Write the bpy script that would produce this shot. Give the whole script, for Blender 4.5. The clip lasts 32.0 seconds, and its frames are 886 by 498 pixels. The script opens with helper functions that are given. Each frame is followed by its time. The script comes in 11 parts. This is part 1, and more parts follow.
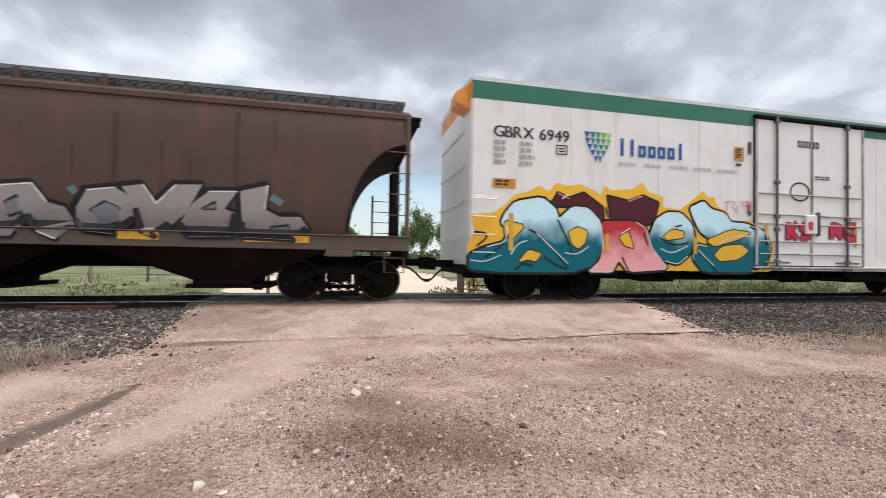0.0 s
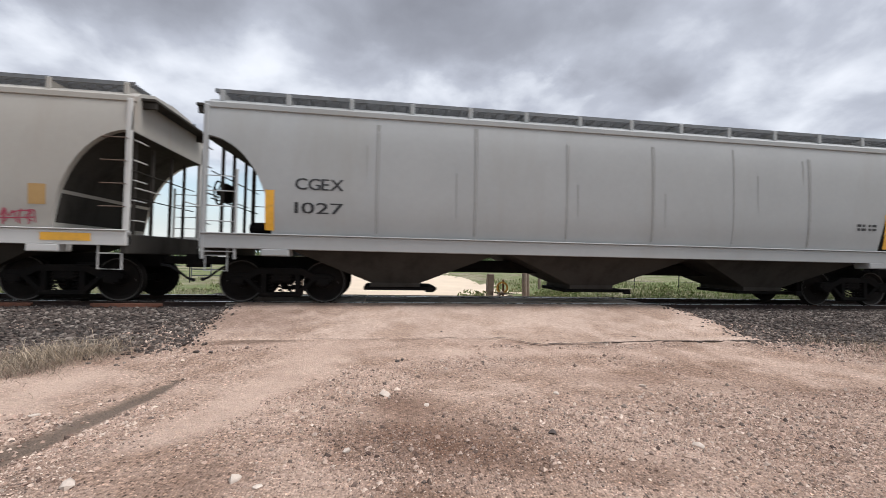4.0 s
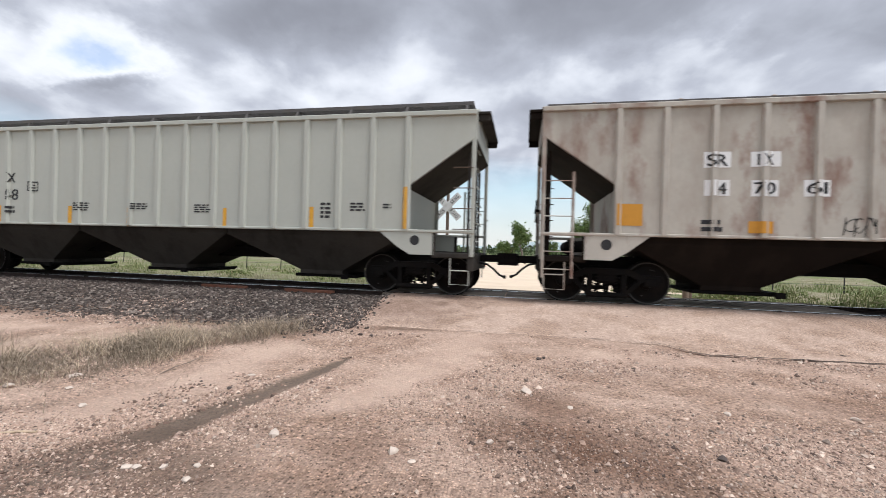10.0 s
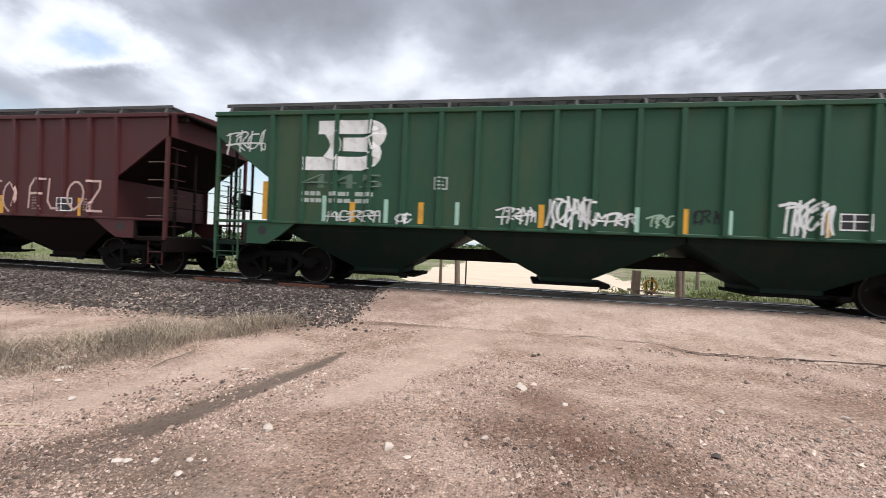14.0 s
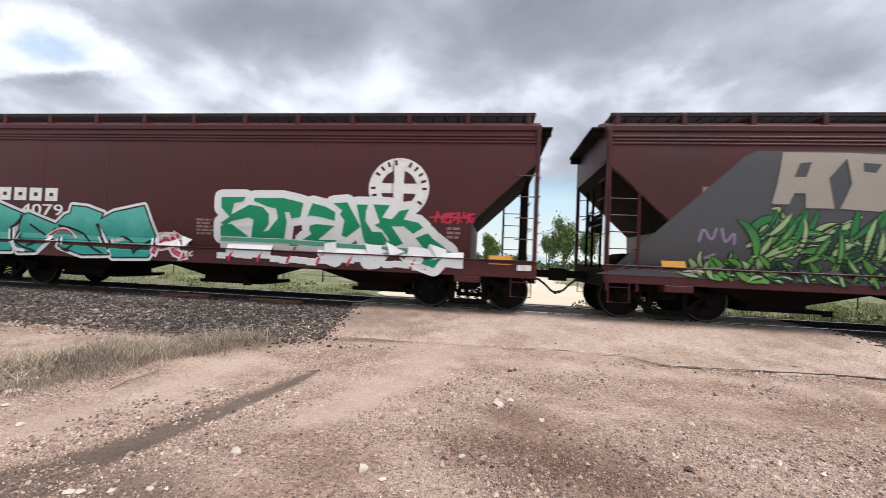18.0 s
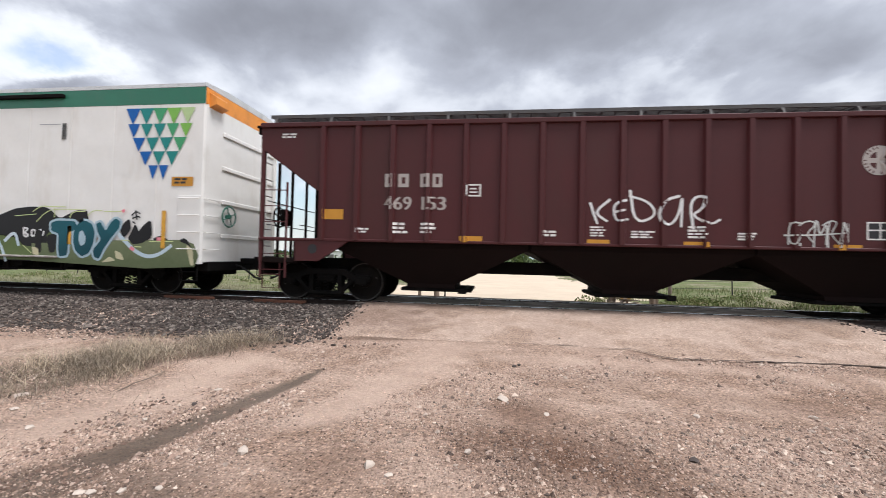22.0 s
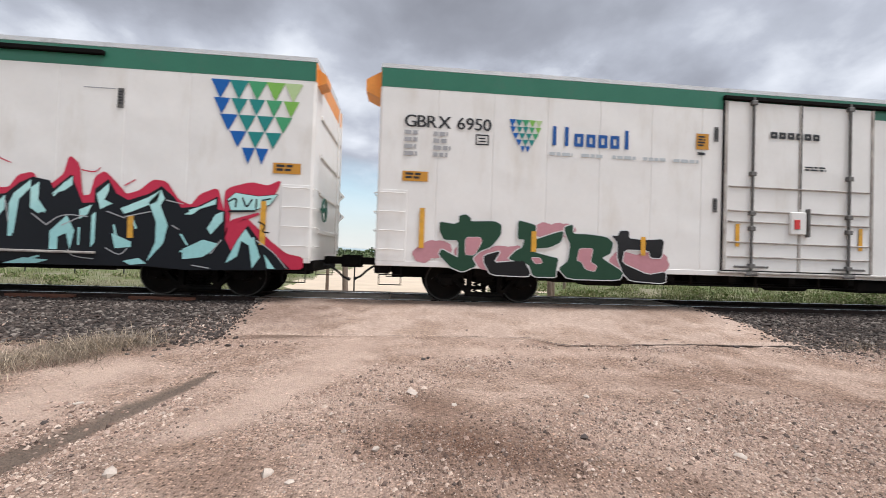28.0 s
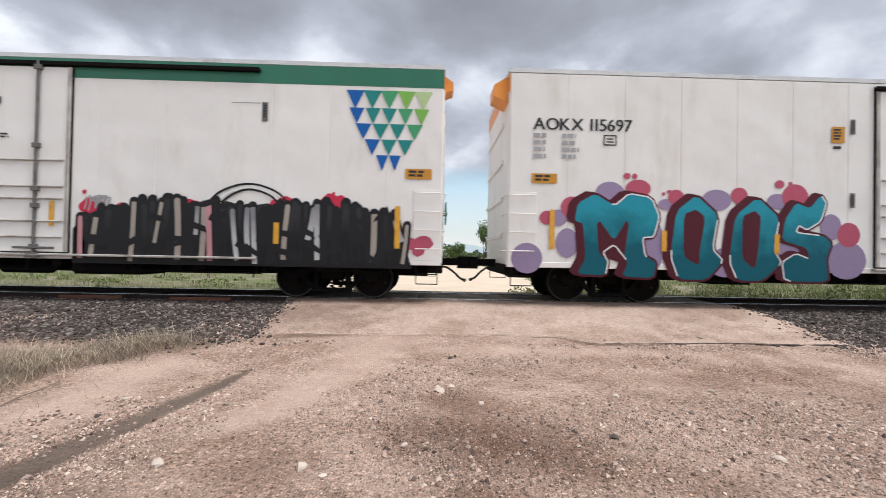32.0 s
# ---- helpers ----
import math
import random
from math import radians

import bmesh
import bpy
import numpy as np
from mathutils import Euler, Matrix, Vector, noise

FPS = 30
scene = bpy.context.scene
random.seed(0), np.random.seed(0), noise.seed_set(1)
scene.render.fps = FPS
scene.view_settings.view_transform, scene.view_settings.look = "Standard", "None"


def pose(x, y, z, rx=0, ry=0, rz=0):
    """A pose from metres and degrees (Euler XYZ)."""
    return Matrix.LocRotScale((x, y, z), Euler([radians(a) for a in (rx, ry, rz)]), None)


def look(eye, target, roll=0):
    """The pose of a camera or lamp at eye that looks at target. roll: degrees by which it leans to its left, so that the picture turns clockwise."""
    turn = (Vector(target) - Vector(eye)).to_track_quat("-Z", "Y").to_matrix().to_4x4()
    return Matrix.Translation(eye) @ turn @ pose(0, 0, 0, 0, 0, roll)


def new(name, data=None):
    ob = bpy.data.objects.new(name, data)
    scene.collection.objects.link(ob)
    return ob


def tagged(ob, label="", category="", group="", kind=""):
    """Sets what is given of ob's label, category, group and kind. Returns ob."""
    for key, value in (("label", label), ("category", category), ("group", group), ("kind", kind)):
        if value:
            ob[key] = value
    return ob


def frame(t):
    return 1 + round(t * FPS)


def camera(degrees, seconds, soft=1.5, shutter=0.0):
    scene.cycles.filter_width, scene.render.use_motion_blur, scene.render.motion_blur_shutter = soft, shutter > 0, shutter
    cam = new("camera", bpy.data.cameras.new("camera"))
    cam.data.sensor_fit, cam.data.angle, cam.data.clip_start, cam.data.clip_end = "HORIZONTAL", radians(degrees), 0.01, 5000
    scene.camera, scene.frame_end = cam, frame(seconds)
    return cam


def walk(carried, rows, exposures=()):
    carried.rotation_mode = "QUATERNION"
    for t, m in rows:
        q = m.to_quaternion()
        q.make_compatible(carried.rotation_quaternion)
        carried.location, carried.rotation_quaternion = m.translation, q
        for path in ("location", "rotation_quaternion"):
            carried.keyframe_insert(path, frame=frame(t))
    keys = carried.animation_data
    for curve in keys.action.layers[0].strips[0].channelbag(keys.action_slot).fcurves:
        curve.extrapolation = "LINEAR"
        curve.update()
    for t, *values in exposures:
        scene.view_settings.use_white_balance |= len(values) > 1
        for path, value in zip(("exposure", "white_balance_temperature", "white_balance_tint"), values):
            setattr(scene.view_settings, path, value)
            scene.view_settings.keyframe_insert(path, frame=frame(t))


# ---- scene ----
# The camera stands by a gravel road and turns a little as the train passes.
cam = camera(94.79, 32.0, soft=0.5, shutter=0.13)
PATH = [
    (0, pose(0.041, 0.012, 1.479, 91.05, -0.92, -12.36)),
    (0.5, pose(0.047, 0.003, 1.480, 91.11, -0.95, -12.02)),
    (1, pose(0.049, -0.004, 1.482, 91.10, -0.87, -11.78)),
    (1.5, pose(0.048, -0.001, 1.484, 91.05, -0.99, -11.72)),
    (2, pose(0.048, -0.000, 1.483, 91.06, -1.01, -11.66)),
    (2.5, pose(0.047, 0.000, 1.483, 91.09, -1.02, -11.35)),
    (4.5, pose(0.038, -0.001, 1.483, 91.47, -1.21, -6.68)),
    (5, pose(0.031, 0.001, 1.486, 91.51, -1.11, -4.85)),
    (5.5, pose(0.018, -0.004, 1.486, 91.38, -1.14, -2.61)),
    (6, pose(0.005, -0.012, 1.489, 91.01, -1.01, -0.51)),
    (6.5, pose(-0.002, -0.018, 1.490, 90.59, -0.84, 1.43)),
    (7, pose(-0.004, -0.013, 1.489, 90.47, -0.85, 2.35)),
    (7.5, pose(-0.003, -0.010, 1.490, 90.52, -0.97, 2.97)),
    (8, pose(-0.001, -0.009, 1.498, 90.48, -1.25, 3.84)),
    (8.5, pose(0.001, -0.010, 1.500, 90.43, -1.43, 5.57)),
    (9, pose(0.006, -0.018, 1.504, 90.19, -1.54, 7.74)),
    (9.5, pose(0.012, -0.024, 1.511, 90.07, -1.60, 9.91)),
    (10, pose(0.016, -0.027, 1.514, 90.04, -1.63, 11.18)),
    (10.5, pose(0.021, -0.028, 1.512, 90.26, -1.62, 11.68)),
    (11, pose(0.023, -0.028, 1.510, 90.32, -1.68, 11.51)),
    (11.5, pose(0.015, -0.027, 1.510, 90.32, -1.72, 11.35)),
    (12, pose(0.003, -0.022, 1.512, 90.17, -1.88, 11.18)),
    (12.5, pose(-0.007, -0.016, 1.512, 89.93, -2.13, 11.15)),
    (13, pose(-0.015, -0.013, 1.505, 89.68, -2.20, 10.90)),
    (13.5, pose(-0.016, -0.008, 1.502, 89.58, -2.27, 10.70)),
    (15.5, pose(-0.016, -0.011, 1.501, 89.89, -2.67, 8.81)),
    (16, pose(-0.017, -0.009, 1.503, 90.11, -2.63, 8.27)),
    (16.5, pose(-0.017, -0.006, 1.506, 90.42, -2.69, 7.73)),
    (17, pose(-0.015, -0.003, 1.508, 90.82, -2.57, 7.27)),
    (17.5, pose(-0.018, -0.001, 1.511, 91.26, -2.54, 7.13)),
    (18, pose(-0.022, -0.001, 1.515, 91.68, -2.51, 7.07)),
    (18.5, pose(-0.022, -0.000, 1.518, 91.91, -2.25, 6.99)),
    (19, pose(-0.020, -0.001, 1.518, 92.02, -2.27, 7.17)),
    (19.5, pose(-0.022, 0.004, 1.516, 92.01, -2.19, 7.39)),
    (20, pose(-0.019, 0.011, 1.516, 91.86, -2.04, 7.62)),
    (20.5, pose(-0.020, 0.008, 1.513, 91.68, -2.01, 7.79)),
    (21, pose(-0.022, -0.001, 1.506, 91.52, -1.86, 7.79)),
    (21.5, pose(-0.022, -0.005, 1.503, 91.42, -1.61, 7.68)),
    (22, pose(-0.017, -0.009, 1.503, 91.38, -1.38, 7.40)),
    (22.5, pose(-0.013, -0.010, 1.503, 91.37, -1.20, 6.84)),
    (23, pose(-0.009, -0.009, 1.500, 91.46, -1.14, 6.02)),
    (23.5, pose(-0.004, -0.008, 1.498, 91.72, -1.36, 5.07)),
    (24, pose(-0.000, -0.012, 1.494, 91.86, -1.49, 4.01)),
    (24.5, pose(0.007, -0.012, 1.495, 91.88, -1.77, 2.30)),
    (25, pose(0.011, 0.003, 1.498, 91.99, -1.85, 0.18)),
    (25.5, pose(0.011, 0.020, 1.496, 91.82, -2.01, -1.96)),
    (26, pose(0.004, 0.040, 1.495, 91.51, -1.85, -3.19)),
    (26.5, pose(-0.013, 0.053, 1.493, 91.27, -1.73, -4.27)),
    (28.5, pose(-0.022, 0.052, 1.490, 90.84, -1.89, -5.16)),
    (29, pose(-0.020, 0.050, 1.489, 90.64, -1.74, -4.98)),
    (29.5, pose(-0.016, 0.044, 1.493, 90.34, -1.82, -4.46)),
    (30, pose(-0.015, 0.031, 1.493, 90.21, -1.63, -3.80)),
    (30.5, pose(-0.017, 0.021, 1.495, 90.20, -1.42, -3.13)),
    (31, pose(-0.017, 0.013, 1.497, 90.30, -1.21, -2.50)),
    (31.5, pose(-0.013, 0.015, 1.498, 90.47, -0.98, -2.01)),
    (32, pose(-0.017, 0.016, 1.499, 90.66, -1.10, -1.51)),
]
walk(cam, PATH, ((0, 1.04, 6250, 10), (1, 1.1, 6250, 10), (2, 1.02, 6250, 10), (5, 1, 6250, 10), (6, 1.06, 6250, 10), (7, 1.12, 6250, 10), (8, 1.1, 6250, 10), (9, 1.06, 6250, 10), (10, 1.04, 6250, 10), (12, 1, 6250, 10), (13, 1.05, 6250, 10), (16, 1.12, 6250, 10), (19, 1.1, 6250, 10), (21, 1.1, 6250, 10), (22, 1.06, 6250, 10), (23, 1.02, 6250, 10), (24, 1, 6250, 10), (32, 1.02, 6250, 10)))

# ---- world, sun ----
SUN_AZ, SUN_EL = -20.0, 62.0   # degrees: azimuth from +x towards +y, elevation
EXPOSURE = 1.0
scene.view_settings.exposure = EXPOSURE


def make_world():
    w = bpy.data.worlds.new("sky")
    scene.world = w
    w.use_nodes = True
    nt = w.node_tree
    nt.nodes.clear()
    N = lambda kind, **kw: node(nt, kind, **kw)
    out = N("ShaderNodeOutputWorld")
    bg = N("ShaderNodeBackground")
    bg.inputs["Strength"].default_value = 1.0
    sky = N("ShaderNodeTexSky")
    sky.sky_type, sky.sun_disc = "NISHITA", False
    sky.sun_elevation, sky.sun_rotation = radians(SUN_EL), radians(90 - SUN_AZ)
    skys = N("ShaderNodeMix", data_type="RGBA", blend_type="MULTIPLY")
    skys.inputs[0].default_value = 1.0
    skys.inputs[7].default_value = (0.10, 0.10, 0.10, 1)
    link(nt, sky.outputs[0], skys.inputs[6])
    tc = N("ShaderNodeTexCoord")
    sep = N("ShaderNodeSeparateXYZ")
    link(nt, tc.outputs["Generated"], sep.inputs[0])
    # a flat cloud deck seen in perspective
    den = N("ShaderNodeMath", operation="MAXIMUM")
    den.inputs[1].default_value = 0.0
    link(nt, sep.outputs[2], den.inputs[0])
    den2 = N("ShaderNodeMath", operation="ADD")
    den2.inputs[1].default_value = 0.36
    link(nt, den.outputs[0], den2.inputs[0])
    px = N("ShaderNodeMath", operation="DIVIDE")
    py = N("ShaderNodeMath", operation="DIVIDE")
    link(nt, sep.outputs[0], px.inputs[0]); link(nt, den2.outputs[0], px.inputs[1])
    link(nt, sep.outputs[1], py.inputs[0]); link(nt, den2.outputs[0], py.inputs[1])
    cmb = N("ShaderNodeCombineXYZ")
    link(nt, px.outputs[0], cmb.inputs[0]); link(nt, py.outputs[0], cmb.inputs[1])

    def fbm(scale, detail, rough, off, distort=0.0):
        mp = N("ShaderNodeMapping")
        mp.inputs["Location"].default_value = off
        mp.inputs["Scale"].default_value = (0.9, 0.85, 1.0)
        link(nt, cmb.outputs[0], mp.inputs[0])
        n = N("ShaderNodeTexNoise")
        n.inputs["Scale"].default_value, n.inputs["Detail"].default_value = scale, detail
        n.inputs["Roughness"].default_value, n.inputs["Distortion"].default_value = rough, distort
        link(nt, mp.outputs[0], n.inputs["Vector"])
        return n.outputs["Fac"]

    big = fbm(0.65, 2, 0.5, (3.1, 1.7, 0.0), 0.3)
    mid = fbm(2.2, 6, 0.48, (0.4, 7.3, 2.0), 0.2)
    fine = fbm(5.2, 6, 0.47, (5.0, 2.0, 4.0), 0.25)
    # ragged edges for the thick and thin parts
    rag = N("ShaderNodeTexNoise")
    rag.inputs["Scale"].default_value, rag.inputs["Detail"].default_value, rag.inputs["Roughness"].default_value = 3.2, 6, 0.6
    link(nt, cmb.outputs[0], rag.inputs["Vector"])
    rsep = N("ShaderNodeSeparateColor")
    link(nt, rag.outputs["Color"], rsep.inputs[0])
    wx = N("ShaderNodeMath", operation="MULTIPLY_ADD")
    wy = N("ShaderNodeMath", operation="MULTIPLY_ADD")
    for n_, ch, q, k in ((wx, 0, px, 0.5), (wy, 1, py, 0.36)):
        link(nt, rsep.outputs[ch], n_.inputs[0])
        n_.inputs[1].default_value = k
        off = N("ShaderNodeMath", operation="ADD")
        off.inputs[1].default_value = -0.5 * k
        link(nt, q.outputs[0], off.inputs[0])
        link(nt, off.outputs[0], n_.inputs[2])

    def lump(cx, cy, rx, ry):
        a = N("ShaderNodeMath", operation="SUBTRACT"); a.inputs[1].default_value = cx
        b = N("ShaderNodeMath", operation="SUBTRACT"); b.inputs[1].default_value = cy
        link(nt, wx.outputs[0], a.inputs[0]); link(nt, wy.outputs[0], b.inputs[0])
        a2 = N("ShaderNodeMath", operation="DIVIDE"); a2.inputs[1].default_value = rx
        b2 = N("ShaderNodeMath", operation="DIVIDE"); b2.inputs[1].default_value = ry
        link(nt, a.outputs[0], a2.inputs[0]); link(nt, b.outputs[0], b2.inputs[0])
        a3 = N("ShaderNodeMath", operation="MULTIPLY"); link(nt, a2.outputs[0], a3.inputs[0]); link(nt, a2.outputs[0], a3.inputs[1])
        b3 = N("ShaderNodeMath", operation="MULTIPLY"); link(nt, b2.outputs[0], b3.inputs[0]); link(nt, b2.outputs[0], b3.inputs[1])
        c = N("ShaderNodeMath", operation="ADD"); link(nt, a3.outputs[0], c.inputs[0]); link(nt, b3.outputs[0], c.inputs[1])
        e = N("ShaderNodeMath", operation="MULTIPLY"); e.inputs[1].default_value = -1.0; link(nt, c.outputs[0], e.inputs[0])
        x = N("ShaderNodeMath", operation="EXPONENT"); link(nt, e.outputs[0], x.inputs[0])
        return x.outputs[0]

    def mad(a, k, b):
        m = N("ShaderNodeMath", operation="MULTIPLY_ADD")
        link(nt, a, m.inputs[0])
        m.inputs[1].default_value = k
        if isinstance(b, float):
            m.inputs[2].default_value = b
        else:
            link(nt, b, m.inputs[2])
        return m.outputs[0]

    thick = mad(big, 0.30, 0.60 - 0.15 - 0.43 - 0.22)
    thick = mad(mid, 0.86, thick)
    thick = mad(fine, 0.44, thick)
    # thinner and brighter behind the road, thicker ahead over the train
    back = N("ShaderNodeMapRange")
    for k, q in enumerate((-0.3, 0.9, -0.13, 0.0)):
        back.inputs[k + 1].default_value = q
    link(nt, py.outputs[0], back.inputs[0])
    thick = mad(back.outputs[0], 1.0, thick)
    for az, el, rx, ry, k in LUMPS:
        az, el = radians(az), radians(el)
        cx, cy = math.sin(az) * math.cos(el) / (math.sin(el) + 0.36), math.cos(az) * math.cos(el) / (math.sin(el) + 0.36)
        thick = mad(lump(cx, cy, rx, ry), k, thick)
    ramp = N("ShaderNodeValToRGB")
    link(nt, thick, ramp.inputs[0])
    els = ramp.color_ramp.elements
    stops = CLOUDS
    while len(els) < len(stops):
        els.new(0.5)
    for e, (p, c) in zip(els, stops):
        e.position, e.color = p, (*c, 1)
    cover = N("ShaderNodeMapRange")
    cover.inputs[1].default_value, cover.inputs[2].default_value = COVER
    cover.inputs[3].default_value = 0.35
    link(nt, thick, cover.inputs[0])
    mix = N("ShaderNodeMix", data_type="RGBA")
    link(nt, cover.outputs[0], mix.inputs[0])
    link(nt, skys.outputs[2], mix.inputs[6])
    link(nt, ramp.outputs[0], mix.inputs[7])
    # the deck ends short of the horizon: a clear strip, blue above and creamy with haze below
    strip = N("ShaderNodeValToRGB")
    els = strip.color_ramp.elements
    els.new(0.5)
    for e, (p, c) in zip(els, ((0.015, (0.43, 0.43, 0.385)), (0.10, (0.37, 0.43, 0.44)), (0.20, (0.265, 0.385, 0.46)))):
        e.position, e.color = p, (*c, 1)
    link(nt, sep.outputs[2], strip.inputs[0])
    rim = mad(mid, -0.16, sep.outputs[2])
    gone = N("ShaderNodeMapRange")
    for k, q in enumerate((0.055, 0.135, 0.92, 0.0)):
        gone.inputs[k + 1].default_value = q
    link(nt, rim, gone.inputs[0])
    clear = N("ShaderNodeMix", data_type="RGBA")
    link(nt, gone.outputs[0], clear.inputs[0])
    link(nt, mix.outputs[2], clear.inputs[6])
    link(nt, strip.outputs[0], clear.inputs[7])
    # pale haze towards the horizon
    hz = N("ShaderNodeMapRange")
    hz.inputs[1].default_value, hz.inputs[2].default_value = 0.0, 0.06
    hz.inputs[3].default_value, hz.inputs[4].default_value = 0.55, 0.0
    link(nt, sep.outputs[2], hz.inputs[0])
    mix2 = N("ShaderNodeMix", data_type="RGBA")
    link(nt, hz.outputs[0], mix2.inputs[0])
    link(nt, clear.outputs[2], mix2.inputs[6])
    mix2.inputs[7].default_value = (0.44, 0.445, 0.45, 1)
    link(nt, mix2.outputs[2], bg.inputs["Color"])
    link(nt, bg.outputs[0], out.inputs[0])


def node(nt, kind, **kw):
    n = nt.nodes.new(kind)
    for k, v in kw.items():
        if k == "operation":
            n.operation = v
        elif k == "data_type":
            n.data_type = v
        elif k == "blend_type":
            n.blend_type = v
    return n


def link(nt, a, b):
    nt.links.new(a, b)


# thick and thin parts of the deck: bearing, elevation, size across and along, weight
LUMPS = ((5, 30, 0.42, 0.13, 0.14), (31, 24, 0.22, 0.12, 0.11), (-42, 23, 0.30, 0.13, 0.16), (-53, 18.5, 0.16, 0.07, -0.33), (-51, 16.5, 0.10, 0.03, 0.16), (-62, 17, 0.14, 0.06, -0.25), (-72, 20, 0.25, 0.2, -0.12), (17, 23, 0.20, 0.09, -0.10), (-22, 22, 0.35, 0.12, -0.02),
         (-4, 15, 0.9, 0.16, -0.05), (57, 18, 0.4, 0.22, 0.0), (47, 27, 0.35, 0.13, 0.11), (-28, 28, 0.25, 0.10, 0.11), (-58, 11, 0.4, 0.12, 0.07), (-66, 25, 0.3, 0.12, 0.08))
CLOUDS = ((0.32, (0.53, 0.535, 0.55)), (0.48, (0.455, 0.465, 0.49)), (0.555, (0.375, 0.387, 0.417)), (0.635, (0.27, 0.281, 0.315)), (0.76, (0.20, 0.208, 0.235)), (0.98, (0.135, 0.139, 0.158)))
COVER = (0.22, 0.42)
make_world()
sun = new("sun", bpy.data.lights.new("sun", "SUN"))
sun.data.energy, sun.data.angle, sun.data.color = 1.85, radians(24), (1.0, 0.965, 0.93)
az, el = radians(SUN_AZ), radians(SUN_EL)
sun.matrix_basis = look((math.cos(az) * math.cos(el) * 50, math.sin(az) * math.cos(el) * 50, math.sin(el) * 50), (0, 0, 0))

# ---- materials ----
MATS = {}


def mat(name, base, rough=0.6, metal=0.0, var=0.12, scale=2.0, dirt=None, streak=0.0, bump=0.15, bscale=30.0, spec=0.3, rnd=0.0, dirt2=None, wave=0.0):
    """A painted, weathered or mineral surface: two scales of colour change, dirt or rust in patches and
    streaks that run down, fine relief."""
    if name in MATS:
        return MATS[name]
    m = MATS[name] = bpy.data.materials.new(name)
    m.use_nodes = True
    nt = m.node_tree
    b = nt.nodes["Principled BSDF"]
    b.inputs["Metallic"].default_value = metal
    b.inputs["Specular IOR Level"].default_value = spec
    tc = node(nt, "ShaderNodeTexCoord")
    n1 = node(nt, "ShaderNodeTexNoise")
    n1.inputs["Scale"].default_value, n1.inputs["Detail"].default_value = scale, 6
    link(nt, tc.outputs["Object"], n1.inputs["Vector"])
    n2 = node(nt, "ShaderNodeTexNoise")
    n2.inputs["Scale"].default_value, n2.inputs["Detail"].default_value = scale * 9, 4
    link(nt, tc.outputs["Object"], n2.inputs["Vector"])
    add = node(nt, "ShaderNodeMath", operation="MULTIPLY_ADD")
    link(nt, n2.outputs["Fac"], add.inputs[0])
    add.inputs[1].default_value = 0.5
    link(nt, n1.outputs["Fac"], add.inputs[2])
    val = node(nt, "ShaderNodeMapRange")
    val.inputs[1].default_value, val.inputs[2].default_value = 0.4, 1.1
    val.inputs[3].default_value, val.inputs[4].default_value = 1 - var, 1 + var
    link(nt, add.outputs[0], val.inputs[0])
    hsv = node(nt, "ShaderNodeHueSaturation")
    hsv.inputs["Color"].default_value = (*base, 1)
    link(nt, val.outputs[0], hsv.inputs["Value"])
    if rnd:
        oi = node(nt, "ShaderNodeObjectInfo")
        rr = node(nt, "ShaderNodeMapRange")
        rr.inputs[3].default_value, rr.inputs[4].default_value = 1 - rnd, 1 + rnd
        link(nt, oi.outputs["Random"], rr.inputs[0])
        mu = node(nt, "ShaderNodeMath", operation="MULTIPLY")
        link(nt, rr.outputs[0], mu.inputs[0]); link(nt, val.outputs[0], mu.inputs[1])
        link(nt, mu.outputs[0], hsv.inputs["Value"])
    col = hsv.outputs[0]
    for k, dd in enumerate((dirt, dirt2)):
        if not dd:
            continue
        dcol, amount, dscale = dd[:3]
        mp = node(nt, "ShaderNodeMapping")
        mp.inputs["Scale"].default_value = (1, 1, 1 - 0.9 * streak)
        mp.inputs["Location"].default_value = (3.7 * k, 1.1, 0.4)
        link(nt, tc.outputs["Object"], mp.inputs[0])
        n3 = node(nt, "ShaderNodeTexNoise")
        n3.inputs["Scale"].default_value, n3.inputs["Detail"].default_value, n3.inputs["Roughness"].default_value = dscale, 7, 0.62
        link(nt, mp.outputs[0], n3.inputs["Vector"])
        mr = node(nt, "ShaderNodeMapRange")
        mr.inputs[1].default_value, mr.inputs[2].default_value = dd[3] if len(dd) > 3 else (0.62 - 0.3 * amount, 0.80 - 0.15 * amount)
        mr.inputs[4].default_value = min(1.0, 0.35 + amount)
        link(nt, n3.outputs["Fac"], mr.inputs[0])
        mx = node(nt, "ShaderNodeMix", data_type="RGBA")
        link(nt, mr.outputs[0], mx.inputs[0])
        link(nt, col, mx.inputs[6])
        mx.inputs[7].default_value = (*dcol, 1)
        col = mx.outputs[2]
    link(nt, col, b.inputs["Base Color"])
    rg = node(nt, "ShaderNodeMapRange")
    rg.inputs[3].default_value, rg.inputs[4].default_value = max(0.05, rough - 0.12), min(1, rough + 0.12)
    link(nt, n1.outputs["Fac"], rg.inputs[0])
    link(nt, rg.outputs[0], b.inputs["Roughness"])
    if bump:
        n4 = node(nt, "ShaderNodeTexNoise")
        n4.inputs["Scale"].default_value, n4.inputs["Detail"].default_value = bscale, 3
        link(nt, tc.outputs["Object"], n4.inputs["Vector"])
        bp = node(nt, "ShaderNodeBump")
        bp.inputs["Strength"].default_value, bp.inputs["Distance"].default_value = bump, 0.01
        link(nt, n4.outputs["Fac"], bp.inputs["Height"])
        link(nt, bp.outputs[0], b.inputs["Normal"])
